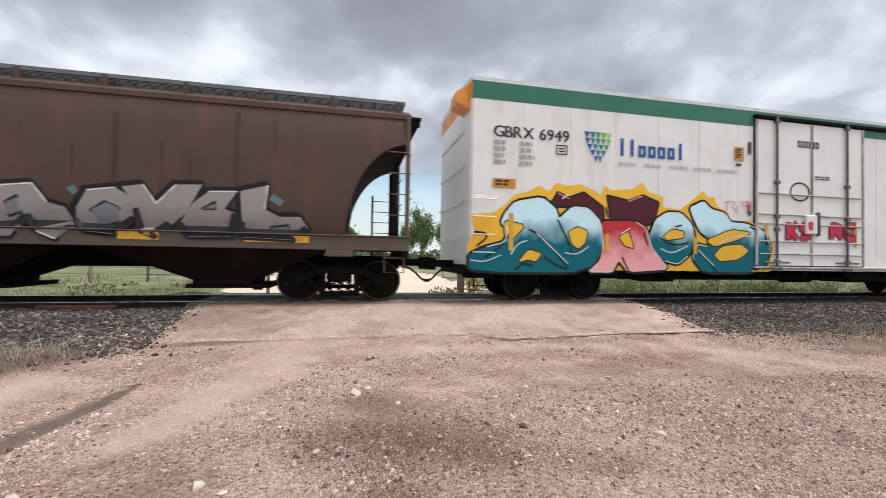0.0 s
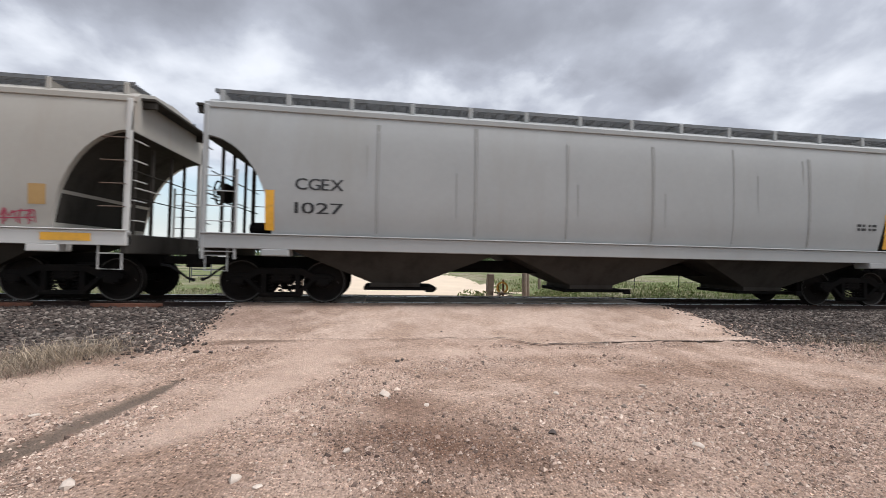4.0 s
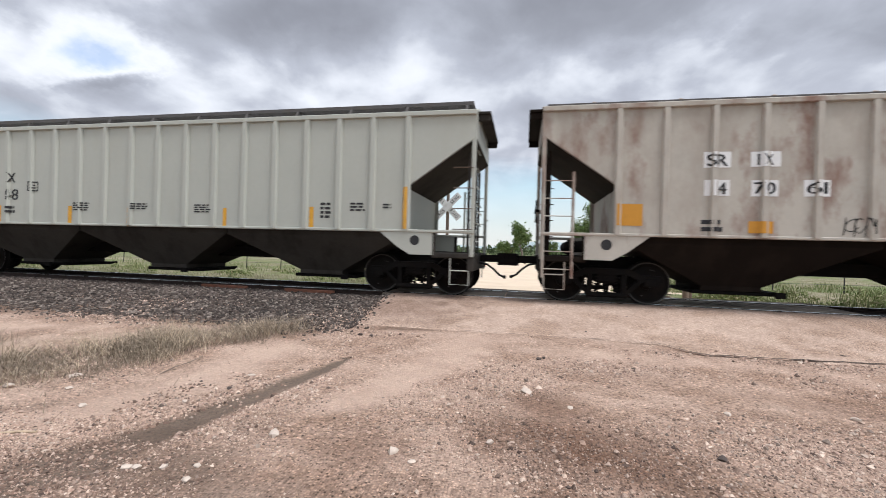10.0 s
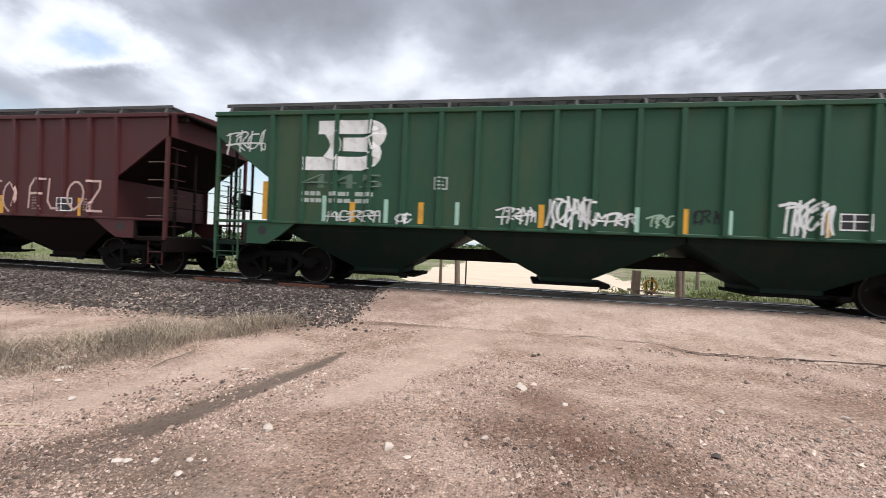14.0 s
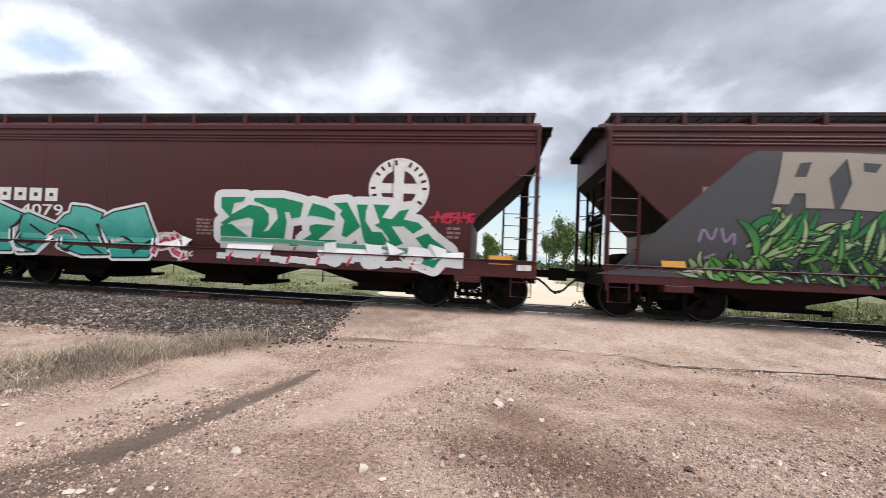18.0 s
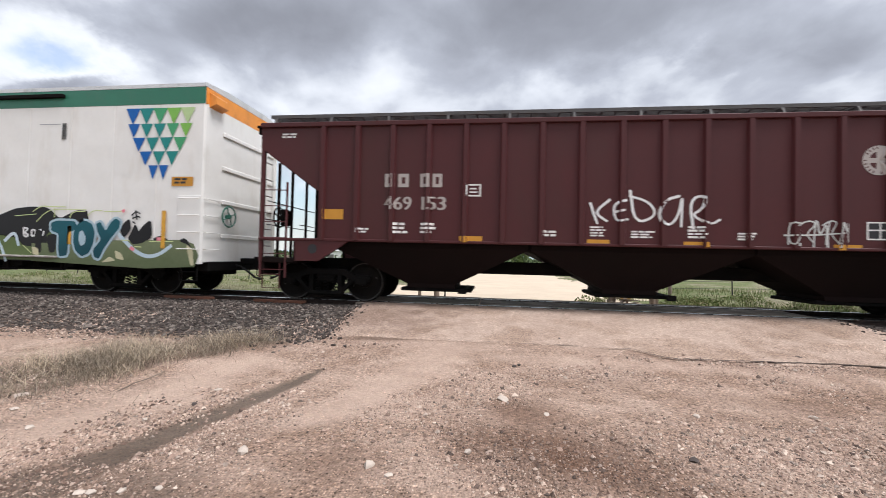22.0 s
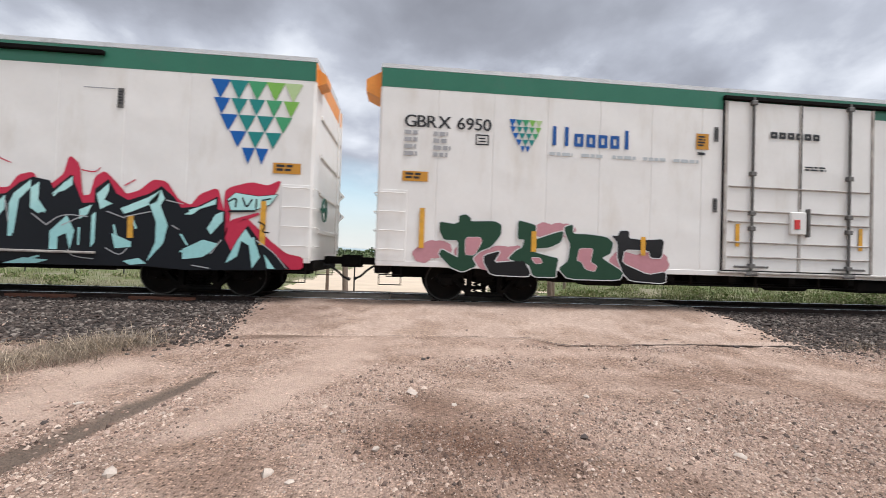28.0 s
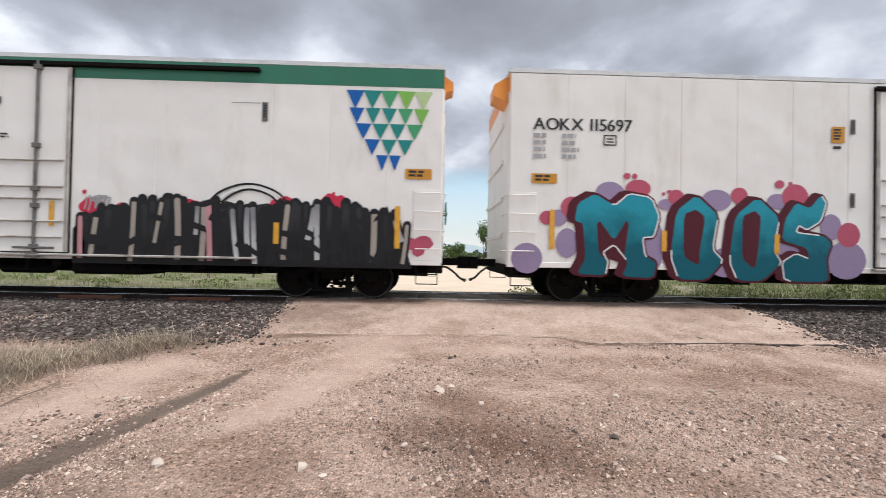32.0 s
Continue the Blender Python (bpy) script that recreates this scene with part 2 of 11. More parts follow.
        if wave:
            # thin sheet that buckles between its fixings
            n5 = node(nt, "ShaderNodeTexNoise")
            n5.inputs["Scale"].default_value, n5.inputs["Detail"].default_value = 1.3, 1
            link(nt, tc.outputs["Object"], n5.inputs["Vector"])
            bw = node(nt, "ShaderNodeBump")
            bw.inputs["Strength"].default_value, bw.inputs["Distance"].default_value = 1.0, wave
            link(nt, n5.outputs["Fac"], bw.inputs["Height"])
            link(nt, bw.outputs[0], bp.inputs["Normal"])
    return m


GRIME = (0.10, 0.085, 0.07)
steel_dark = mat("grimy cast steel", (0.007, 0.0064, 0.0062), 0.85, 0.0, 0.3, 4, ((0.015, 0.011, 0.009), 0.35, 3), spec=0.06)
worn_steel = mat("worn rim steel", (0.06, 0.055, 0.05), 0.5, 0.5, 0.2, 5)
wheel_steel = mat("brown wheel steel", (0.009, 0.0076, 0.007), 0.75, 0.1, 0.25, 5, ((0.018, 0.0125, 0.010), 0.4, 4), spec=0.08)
tread = mat("bright rail steel", (0.55, 0.55, 0.56), 0.28, 1.0, 0.1, 6)
rail_rust = mat("rusty rail steel", (0.03, 0.019, 0.016), 0.8, 0.1, 0.3, 6, ((0.06, 0.032, 0.022), 0.4, 5))
black_rubber = mat("black rubber hose", (0.012, 0.012, 0.013), 0.6, 0, 0.2, 20)
dark_grate = mat("dull grey grating", (0.085, 0.08, 0.08), 0.7, 0.1, 0.2, 6, (GRIME, 0.35, 3))
grating = mat("galvanised grating", (0.15, 0.155, 0.16), 0.55, 0.5, 0.2, 6, (GRIME, 0.35, 3))
yellow = mat("yellow reflective tape", (0.62, 0.32, 0.035), 0.4, 0, 0.15, 8, ((0.25, 0.17, 0.06), 0.35, 6))
amber = mat("amber placard", (0.50, 0.235, 0.03), 0.45, 0, 0.08, 8)
white_ink = mat("white stencil paint", (0.72, 0.71, 0.69), 0.55, 0, 0.1, 6, ((0.35, 0.32, 0.3), 0.3, 5))
black_ink = mat("black stencil paint", (0.025, 0.025, 0.028), 0.5, 0, 0.2, 6)
grey_ink = mat("grey stencil paint", (0.33, 0.33, 0.34), 0.6, 0, 0.15, 6)

# ---- mesh building ----


class Geo:
    """Gathers vertices and faces, and turns them into a mesh."""

    def __init__(self):
        self.v, self.f, self.m = [], [], []

    def add(self, vs, fs, m=0):
        o = len(self.v)
        self.v += [tuple(p) for p in vs]
        self.f += [tuple(i + o for i in f) for f in fs]
        self.m += [m] * len(fs)
        return self

    def box(self, x0, x1, y0, y1, z0, z1, c=0.0, m=0):
        if c <= 0:
            vs = [(x, y, z) for x in (x0, x1) for y in (y0, y1) for z in (z0, z1)]
            return self.add(vs, [(0, 1, 3, 2), (4, 6, 7, 5), (0, 4, 5, 1), (2, 3, 7, 6), (0, 2, 6, 4), (1, 5, 7, 3)], m)
        c = min(c, (x1 - x0) * 0.45, (y1 - y0) * 0.45, (z1 - z0) * 0.45)
        lo, hi = (x0, y0, z0), (x1, y1, z1)
        vs, idx = [], {}
        for s in range(8):
            sg = [(s >> k) & 1 for k in range(3)]
            for a in range(3):
                p = [hi[k] - c if sg[k] else lo[k] + c for k in range(3)]
                p[a] = hi[a] if sg[a] else lo[a]
                idx[(s, a)] = len(vs)
                vs.append(p)
        fs = []
        for a in range(3):
            b, d = (a + 1) % 3, (a + 2) % 3
            for side in (0, 1):
                q = [(0, 0), (1, 0), (1, 1), (0, 1)]
                f = [idx[((side << a) | (i << b) | (j << d), a)] for i, j in q]
                fs.append(f if side else f[::-1])
            for i in (0, 1):
                for j in (0, 1):
                    s0, s1 = (i << b) | (j << d), (i << b) | (j << d) | (1 << a)
                    f = [idx[(s0, b)], idx[(s1, b)], idx[(s1, d)], idx[(s0, d)]]
                    fs.append(f)
        for s in range(8):
            fs.append([idx[(s, 0)], idx[(s, 1)], idx[(s, 2)]])
        return self.add(vs, fs, m)

    def prism(self, poly, a, b, axis="y", m=0):
        """A polygon in the two other axes (x z for axis y, y z for x, x y for z), drawn from a to b."""
        put = {"y": lambda p, t: (p[0], t, p[1]), "x": lambda p, t: (t, p[0], p[1]), "z": lambda p, t: (p[0], p[1], t)}[axis]
        n = len(poly)
        vs = [put(p, a) for p in poly] + [put(p, b) for p in poly]
        fs = [tuple(range(n)), tuple(range(2 * n - 1, n - 1, -1))]
        fs += [(i, i + n, (i + 1) % n + n, (i + 1) % n) for i in range(n)]
        return self.add(vs, fs, m)

    def loft(self, rings, m=0, caps=True, closed=True):
        n = len(rings[0])
        vs = [p for r in rings for p in r]
        fs = []
        for k in range(len(rings) - 1):
            for i in range(n if closed else n - 1):
                j = (i + 1) % n
                fs.append((k * n + i, k * n + j, (k + 1) * n + j, (k + 1) * n + i))
        if caps:
            fs += [tuple(range(n - 1, -1, -1)), tuple(range((len(rings) - 1) * n, len(rings) * n))]
        return self.add(vs, fs, m)

    def tube(self, pts, r, n=8, m=0):
        pts = [Vector(p) for p in pts]
        rings, up = [], None
        for i, p in enumerate(pts):
            d = (pts[min(i + 1, len(pts) - 1)] - pts[max(i - 1, 0)]).normalized()
            if up is None:
                up = Vector((0, 0, 1)) if abs(d.z) < 0.9 else Vector((1, 0, 0))
            a = d.cross(up).normalized()
            up = a.cross(d).normalized()
            rings.append([tuple(p + r * (math.cos(2 * math.pi * k / n) * a + math.sin(2 * math.pi * k / n) * up)) for k in range(n)])
        return self.loft(rings, m)

    def lathe(self, prof, n=24, axis="y", c=(0, 0, 0), m=0, caps=True):
        """prof: (radius, place along the axis), turned round the axis through c."""
        rings = []
        for r, t in prof:
            ring = []
            for k in range(n):
                a = 2 * math.pi * k / n
                u, w = r * math.cos(a), r * math.sin(a)
                q = {"y": (u, t, w), "x": (t, u, w), "z": (u, w, t)}[axis]
                ring.append((q[0] + c[0], q[1] + c[1], q[2] + c[2]))
            rings.append(ring)
        return self.loft(rings, m, caps)

    def mesh(self, name, mats, smooth=None):
        me = bpy.data.meshes.new(name)
        me.from_pydata(self.v, [], self.f)
        bm = bmesh.new()
        bm.from_mesh(me)
        bmesh.ops.recalc_face_normals(bm, faces=bm.faces)
        bm.to_mesh(me)
        bm.free()
        mats = mats if isinstance(mats, (list, tuple)) else [mats]
        for q in mats:
            me.materials.append(q)
        if len(mats) > 1:
            me.polygons.foreach_set("material_index", self.m)
        if smooth is not None:
            me.polygons.foreach_set("use_smooth", [True] * len(me.polygons))
            me.set_sharp_from_angle(angle=radians(smooth))
        return me


CACHE = {}


def part(name, geo, material, parent, label="", m=None, smooth=None, key=None):
    """One mesh object under a thing or a part. key: alike parts share their mesh. geo: a Geo, or a function that gives one."""
    if key is not None and key in CACHE:
        me = CACHE[key]
    else:
        g = geo() if callable(geo) else geo
        me = g.mesh(name, material, smooth)
        if key is not None:
            CACHE[key] = me
    ob = new(name, me)
    ob.parent = parent
    if m is not None:
        ob.matrix_basis = m
    if label:
        ob["label"] = label
    return ob


def thing(name, geo, material, m=None, smooth=None, key=None, **tags):
    return tagged(part(name, geo, material, None, "", m, smooth, key), **tags)


def body_of(name, m=None, **tags):
    ob = new(name)
    if m is not None:
        ob.matrix_basis = m
    return tagged(ob, **tags)


# ---- the plan ----
TRACK_Y, RAIL_Z, GAUGE = 10.35, 0.44, 0.7525


# small changes of pace along the way: seconds, metres
PACE = ((0, 0), (1, -0.03), (1.5, -0.15), (2, 0.05), (2.5, 0), (4.5, 0), (5, 0.22), (5.5, 0.06), (6, 0), (9, 0.05), (10, 0), (11, 0.05), (12, -0.03), (13, 0.05), (13.5, -0.05), (15.5, -0.05), (16, -0.15), (16.5, -0.15),
        (17, 0.2), (17.5, -0.08), (18, 0.03), (19, 0.08), (20, 0.09), (21, -0.04), (22, -0.06), (22.5, -0.13), (23, 0), (23.5, 0.08), (24, -0.13), (24.5, -0.08), (25, 0.1), (26, 0.05), (26.5, -0.12), (28.5, -0.12),
        (29, 0.18), (29.5, 0.18), (30, 0), (31, 0), (31.5, 0.12), (32, -0.05))
PACE_T, PACE_X = [p[0] for p in PACE], [p[1] for p in PACE]


def run(t):
    """How far the train has rolled, in metres, at t seconds."""
    u = t / 32.0
    return 412.2436 * u - 51.9710 * u ** 2 - 1.4229 * u ** 3 + 14.3377 * u ** 4 + float(np.interp(t, PACE_T, PACE_X))

# ---- the ground ----


def smoothstep(a, b, x):
    t = min(1.0, max(0.0, (x - a) / (b - a)))
    return t * t * (3 - 2 * t)


def road_in(x, y):
    """1 on the gravel road and its crossing, 0 off it, with uneven edges."""
    w = 0.35 * noise.noise((x * 0.5, y * 0.5, 3.0))
    left = -3.0 - 0.08 * (y - 7.0) - 0.9 * max(0.0, 6.0 - y) + w * smoothstep(7.5, 5.5, y) + 0.12 * w if y < 14 else -5.0 + w * 3
    right = 7.15 + 0.2 * max(0.0, 6.0 - y) + w * 0.5 if y < 14 else 5.6 + w * 3
    return smoothstep(left - 0.25, left + 0.25, x) * (1 - smoothstep(right - 0.25, right + 0.25, x))


def height(x, y):
    d = abs(y - TRACK_Y)
    on = road_in(x, y)
    # the embankment: ballast top, shoulder, foot
    bank = 0.30 * (1 - smoothstep(1.5, 3.7, d)) + 0.03
    far = 0.12 if y > TRACK_Y else 0.0
    bank = max(bank, far) if y > TRACK_Y else bank
    pad = (0.42 - 0.32 * smoothstep(0.9, 3.9, d) - (0.10 * smoothstep(3.6, 5.6, d) if y < TRACK_Y else 0.02 * smoothstep(3.6, 6, d)))
    z = bank * (1 - on) + pad * on
    if y < TRACK_Y - 3.6:
        n = noise.noise((x * 0.35, y * 0.35, 0)) * 0.04 + noise.noise((x * 1.4, y * 1.4, 5)) * 0.018 + noise.noise((x * 6, y * 6, 9)) * 0.007
        z += n * smoothstep(3.6, 4.6, d)
        # the rut left by wheels
        if y < 5.6 and -4.5 < x < -1.5:
            z -= 0.03 * math.exp(-rut_gap(x, y) ** 2)
    elif y > TRACK_Y + 3:
        z += 0.28 * math.exp(-((x + 4.6) / 0.9) ** 2 - ((y - 13.9) / 0.6) ** 2)
        z += (noise.noise((x * 0.12, y * 0.12, 0)) * 0.16 + noise.noise((x * 0.6, y * 0.6, 2)) * 0.05) * smoothstep(3, 7, d) * (1 - 0.8 * on)
        z += 6.0 * smoothstep(300, 1200, y)
    return z


RUT_LINE = ((-2.31, 5.15, 0.04), (-2.36, 4.85, 0.10), (-2.45, 4.35, 0.14), (-2.55, 3.80, 0.16), (-2.68, 3.30, 0.18), (-2.77, 2.80, 0.20), (-2.89, 2.30, 0.29), (-3.05, 2.00, 0.36), (-3.4, 1.4, 0.45))


def rut_gap(x, y):
    """How far a place lies from the wheel rut's middle, in half widths."""
    best = 99.0
    for (xa, ya, wa), (xb, yb, wb) in zip(RUT_LINE, RUT_LINE[1:]):
        ex, ey = xb - xa, yb - ya
        f = min(1.0, max(0.0, ((x - xa) * ex + (y - ya) * ey) / (ex * ex + ey * ey)))
        best = min(best, math.hypot(x - xa - f * ex, y - ya - f * ey) / (wa + (wb - wa) * f))
    return best


def blob(x, y, cx, cy, rx, ry, turn=0.0):
    a = radians(turn)
    u, v = (x - cx) * math.cos(a) + (y - cy) * math.sin(a), (y - cy) * math.cos(a) - (x - cx) * math.sin(a)
    return math.exp(-(u / rx) ** 2 - (v / ry) ** 2)


def grass_front(y):
    """Where the dry grass beside the road begins."""
    return float(np.interp(y, (2.4, 3.0, 3.6, 4.2, 4.9, 5.8, 6.6), (-5.4, -4.96, -4.6, -4.25, -4.15, -3.7, -3.5)))


def soil(x, y):
    """Damp stains, swept sand, dark grime and rut mud of the near ground, each from 0 to 1."""
    if not (-14 < x < 14 and 0 < y < 10):
        return 0.0, 0.0, 0.0, 0.0
    g = rut_gap(x, y)
    rut = 1.0 - smoothstep(0.55, 1.45, g)
    mud = max(0.95 * rut, 0.66 * blob(x, y, -2.3, 2.25, 0.8, 0.5), 0.75 * blob(x, y, -1.9, 1.6, 1.4, 0.75), 0.6 * blob(x, y, -3.2, 2.1, 0.8, 0.35), 0.55 * blob(x, y, -4.0, 1.75, 1.3, 0.35), 0.5 * blob(x, y, -4.35, 2.85, 0.5, 0.16, 35), 0.5 * blob(x, y, -3.42, 3.38, 0.22, 0.10), 0.42 * blob(x, y, -2.15, 3.0, 0.4, 0.7), 0.36 * blob(x, y, -3.1, 3.2, 0.25, 0.7))
    damp = max(0.4 * blob(x, y, -1.9, 2.2, 0.8, 0.5), 0.45 * blob(x, y, -1.1, 2.9, 0.5, 0.5), 0.72 * blob(x, y, 0.30, 4.0, 0.50, 0.5), 0.88 * blob(x, y, 0.58, 3.25, 0.9, 0.62, -30), 0.6 * blob(x, y, -0.1, 3.4, 0.45, 0.6), 0.55 * blob(x, y, 0.3, 2.4, 0.8, 0.5),
               0.45 * blob(x, y, 1.9, 2.7, 0.7, 0.35, -20), 0.42 * blob(x, y, 3.0, 4.9, 1.0, 0.28, -15), 0.40 * blob(x, y, 4.6, 4.4, 1.3, 0.3, -12), 0.38 * blob(x, y, 1.5, 5.3, 0.6, 0.25), 0.40 * blob(x, y, 6.4, 3.9, 1.5, 0.5, -10), 0.35 * blob(x, y, -0.9, 2.4, 0.7, 0.4))
    mid = -1.15 + 0.32 * (y - 4.86) - 0.10 * max(0.0, 4.2 - y)
    sand = max(0.95 * math.exp(-((x - mid) / (0.40 + 0.12 * max(0.0, y - 4.5))) ** 2) * smoothstep(2.9, 3.8, y) * smoothstep(7.2, 6.4, y),
               0.95 * math.exp(-((x + 3.5 + 0.45 * max(0.0, 3.6 - y)) / 0.55) ** 2) * smoothstep(1.9, 2.7, y) * smoothstep(6.3, 5.2, y),
               0.9 * blob(x, y, -8.3, 5.3, 1.6, 0.6, 20), 0.75 * blob(x, y, 1.3, 6.1, 2.6, 0.35), 0.6 * blob(x, y, 5.0, 5.7, 2.0, 0.35, -8), 0.5 * blob(x, y, -4.6, 3.0, 0.8, 0.4), 0.5 * blob(x, y, 2.6, 3.9, 0.7, 0.35, -20))
    sand *= 1.0 - rut
    toe = smoothstep(TRACK_Y - 4.9, TRACK_Y - 3.6, y)
    off = 1.0 - smoothstep(-3.7, -2.9, x) * (1.0 - smoothstep(6.9, 7.6, x))
    back = grass_front(y) - x
    grass = (smoothstep(-0.05, 0.35, back) * (1 - smoothstep(0.9, 2.0, back)) if y < 6.6 else 0.0) + blob(x, y, 9.0, 5.5, 2.0, 1.0)
    grime = max(off * toe, 0.75 * min(1.0, grass), 0.95 * blob(x, y, -1.9, 6.85, 0.95, 0.22, 8), 0.6 * blob(x, y, -2.6, 7.3, 0.5, 0.7), 0.5 * smoothstep(7.4, 8.4, x))
    return damp, sand, grime, mud


def axis_steps(stops):
    out = [stops[0][0]]
    for (a, s), (b, _) in zip(stops, stops[1:]):
        n = max(1, round((b - a) / s))
        out += [a + (b - a) * (k + 1) / n for k in range(n)]
    return out


def gravel_mat(name, cols, wet, pebble=42.0, bumpd=0.02, green=None, soils=False):
    """Gravel and dirt: pebbles by cells of two sizes, fine grit, patches of other tone, damp stains."""
    m = MATS[name] = bpy.data.materials.new(name)
    m.use_nodes = True
    nt = m.node_tree
    b = nt.nodes["Principled BSDF"]
    tc = node(nt, "ShaderNodeTexCoord")
    src = tc.outputs["Object"]

    def tex(kind, scale, detail=5, rough=0.6):
        n = node(nt, kind)
        n.inputs["Scale"].default_value = scale
        if kind == "ShaderNodeTexNoise":
            n.inputs["Detail"].default_value, n.inputs["Roughness"].default_value = detail, rough
        link(nt, src, n.inputs["Vector"])
        return n

    def mix(f, a, c, mode="MIX"):
        n = node(nt, "ShaderNodeMix", data_type="RGBA", blend_type=mode)
        for s, k in ((f, 0), (a, 6), (c, 7)):
            if isinstance(s, (int, float)):
                n.inputs[k].default_value = s
            elif isinstance(s, tuple):
                n.inputs[k].default_value = (*s, 1)
            else:
                link(nt, s, n.inputs[k])
        return n.outputs[2]

    def rng(s, a, c, d=0.0, e=1.0):
        n = node(nt, "ShaderNodeMapRange")
        for k, q in enumerate((a, c, d, e)):
            n.inputs[k + 1].default_value = q
        link(nt, s, n.inputs[0])
        return n.outputs[0]

    big = tex("ShaderNodeTexNoise", 0.55, 4)
    mid = tex("ShaderNodeTexNoise", 2.3, 6, 0.65)
    fin = tex("ShaderNodeTexNoise", 26, 6, 0.7)
    cel = tex("ShaderNodeTexVoronoi", pebble)
    cel2 = tex("ShaderNodeTexVoronoi", pebble * 0.42)
    col = mix(rng(mid.outputs["Fac"], 0.35, 0.68), cols[0], cols[1])
    col = mix(rng(big.outputs["Fac"], 0.45, 0.65, 0, 0.8), col, cols[2])
    # drifts of darker grit between swept pale dust
    drift = tex("ShaderNodeTexNoise", 1.1, 6, 0.62)
    grit = rng(drift.outputs["Fac"], 0.44, 0.60)
    col = mix(grit, col, mix(1.0, col, (0.70, 0.66, 0.63), "MULTIPLY"))
    # single pebbles, each of its own tone
    hs = node(nt, "ShaderNodeSeparateColor")
    link(nt, cel.outputs["Color"], hs.inputs[0])
    hs2 = node(nt, "ShaderNodeSeparateColor")
    link(nt, cel2.outputs["Color"], hs2.inputs[0])
    peb = mix(rng(hs.outputs[0], 0.0, 1.0), (0.12, 0.105, 0.10), (2.0, 1.95, 1.9))
    inner = rng(cel.outputs["Distance"], 0.28, 0.5, 1, 0.25)
    thin = node(nt, "ShaderNodeMath", operation="MULTIPLY")
    link(nt, inner, thin.inputs[0])
    link(nt, rng(drift.outputs["Fac"], 0.36, 0.58, 0.40, 1.0), thin.inputs[1])
    col = mix(thin.outputs[0], col, mix(1.0, col, peb, "MULTIPLY"))
    peb2 = mix(rng(hs2.outputs[1], 0.0, 1.0), (0.28, 0.26, 0.25), (1.6, 1.56, 1.52))
    pick = rng(hs2.outputs[0], 0.52, 0.56)
    p2 = node(nt, "ShaderNodeMath", operation="MULTIPLY")
    link(nt, pick, p2.inputs[0])
    link(nt, rng(cel2.outputs["Distance"], 0.22, 0.34, 1, 0), p2.inputs[1])
    col = mix(p2.outputs[0], col, mix(1.0, col, peb2, "MULTIPLY"))
    col = mix(rng(fin.outputs["Fac"], 0.34, 0.70, 0.0, 0.8), col, mix(1.0, col, (0.42, 0.39, 0.37), "MULTIPLY"))
    if soils:
        # swept sand, damp mud and dark grime, as laid over the near ground
        def field(name, a, c, k):
            at = node(nt, "ShaderNodeAttribute")
            at.attribute_name = name
            j = node(nt, "ShaderNodeMath", operation="MULTIPLY_ADD")
            link(nt, mid.outputs["Fac"], j.inputs[0])
            j.inputs[1].default_value = k
            link(nt, at.outputs["Fac"], j.inputs[2])
            return rng(j.outputs[0], a + k * 0.5, c + k * 0.5)
        dust = mix(rng(fin.outputs["Fac"], 0.3, 0.7), (0.53, 0.385, 0.305), (0.66, 0.50, 0.41))
        col = mix(rng(field("sand", 0.25, 0.9, 0.8), 0, 1, 0, 0.55), col, dust)
        col = mix(field("grime", 0.25, 0.85, 0.6), col, mix(1.0, col, (0.50, 0.475, 0.46), "MULTIPLY"))
        col = mix(field("damp", 0.15, 0.85, 0.7), col, mix(1.0, col, (0.40, 0.32, 0.275), "MULTIPLY"))
        clay = mix(rng(fin.outputs["Fac"], 0.3, 0.7), (0.12, 0.094, 0.076), (0.185, 0.148, 0.12))
        mud = field("mud", 0.2, 0.9, 0.7)
        col = mix(mud, col, mix(0.62, mix(1.0, col, (0.44, 0.415, 0.39), "MULTIPLY"), clay))
    if green:
        gn = tex("ShaderNodeTexNoise", 0.22, 5, 0.6)
        col = mix(rng(gn.outputs["Fac"], 0.42, 0.56), col, green[0])
        gm = tex("ShaderNodeTexNoise", 1.4, 6, 0.7)
        col = mix(rng(gm.outputs["Fac"], 0.52, 0.7, 0, 0.7), col, green[1])
    # damp and worn stains
    sep = node(nt, "ShaderNodeSeparateXYZ")
    link(nt, src, sep.inputs[0])
    for x, y, rx, ry, dcol, k in wet:
        mp = node(nt, "ShaderNodeMapping", )
        mp.vector_type = "TEXTURE"
        mp.inputs["Location"].default_value = (x, y, 0)
        mp.inputs["Scale"].default_value = (rx, ry, 50)
        link(nt, src, mp.inputs[0])
        ln = node(nt, "ShaderNodeVectorMath", operation="LENGTH")
        link(nt, mp.outputs[0], ln.inputs[0])
        jit = node(nt, "ShaderNodeMath", operation="MULTIPLY_ADD")
        link(nt, mid.outputs["Fac"], jit.inputs[0])
        jit.inputs[1].default_value = 1.6
        link(nt, ln.outputs["Value"], jit.inputs[2])
        col = mix(rng(jit.outputs[0], 0.75, 1.85, k, 0), col, mix(1.0, col, dcol, "MULTIPLY"))
    link(nt, col, b.inputs["Base Color"])
    b.inputs["Roughness"].default_value = 0.93
    b.inputs["Specular IOR Level"].default_value = 0.25
    h = node(nt, "ShaderNodeMath", operation="MULTIPLY_ADD")
    link(nt, cel.outputs["Distance"], h.inputs[0])
    h.inputs[1].default_value = -0.8
    link(nt, fin.outputs["Fac"], h.inputs[2])
    bp = node(nt, "ShaderNodeBump")
    bp.inputs["Strength"].default_value, bp.inputs["Distance"].default_value = 1.0, bumpd
    link(nt, h.outputs[0], bp.inputs["Height"])
    link(nt, bp.outputs[0], b.inputs["Normal"])
    return m


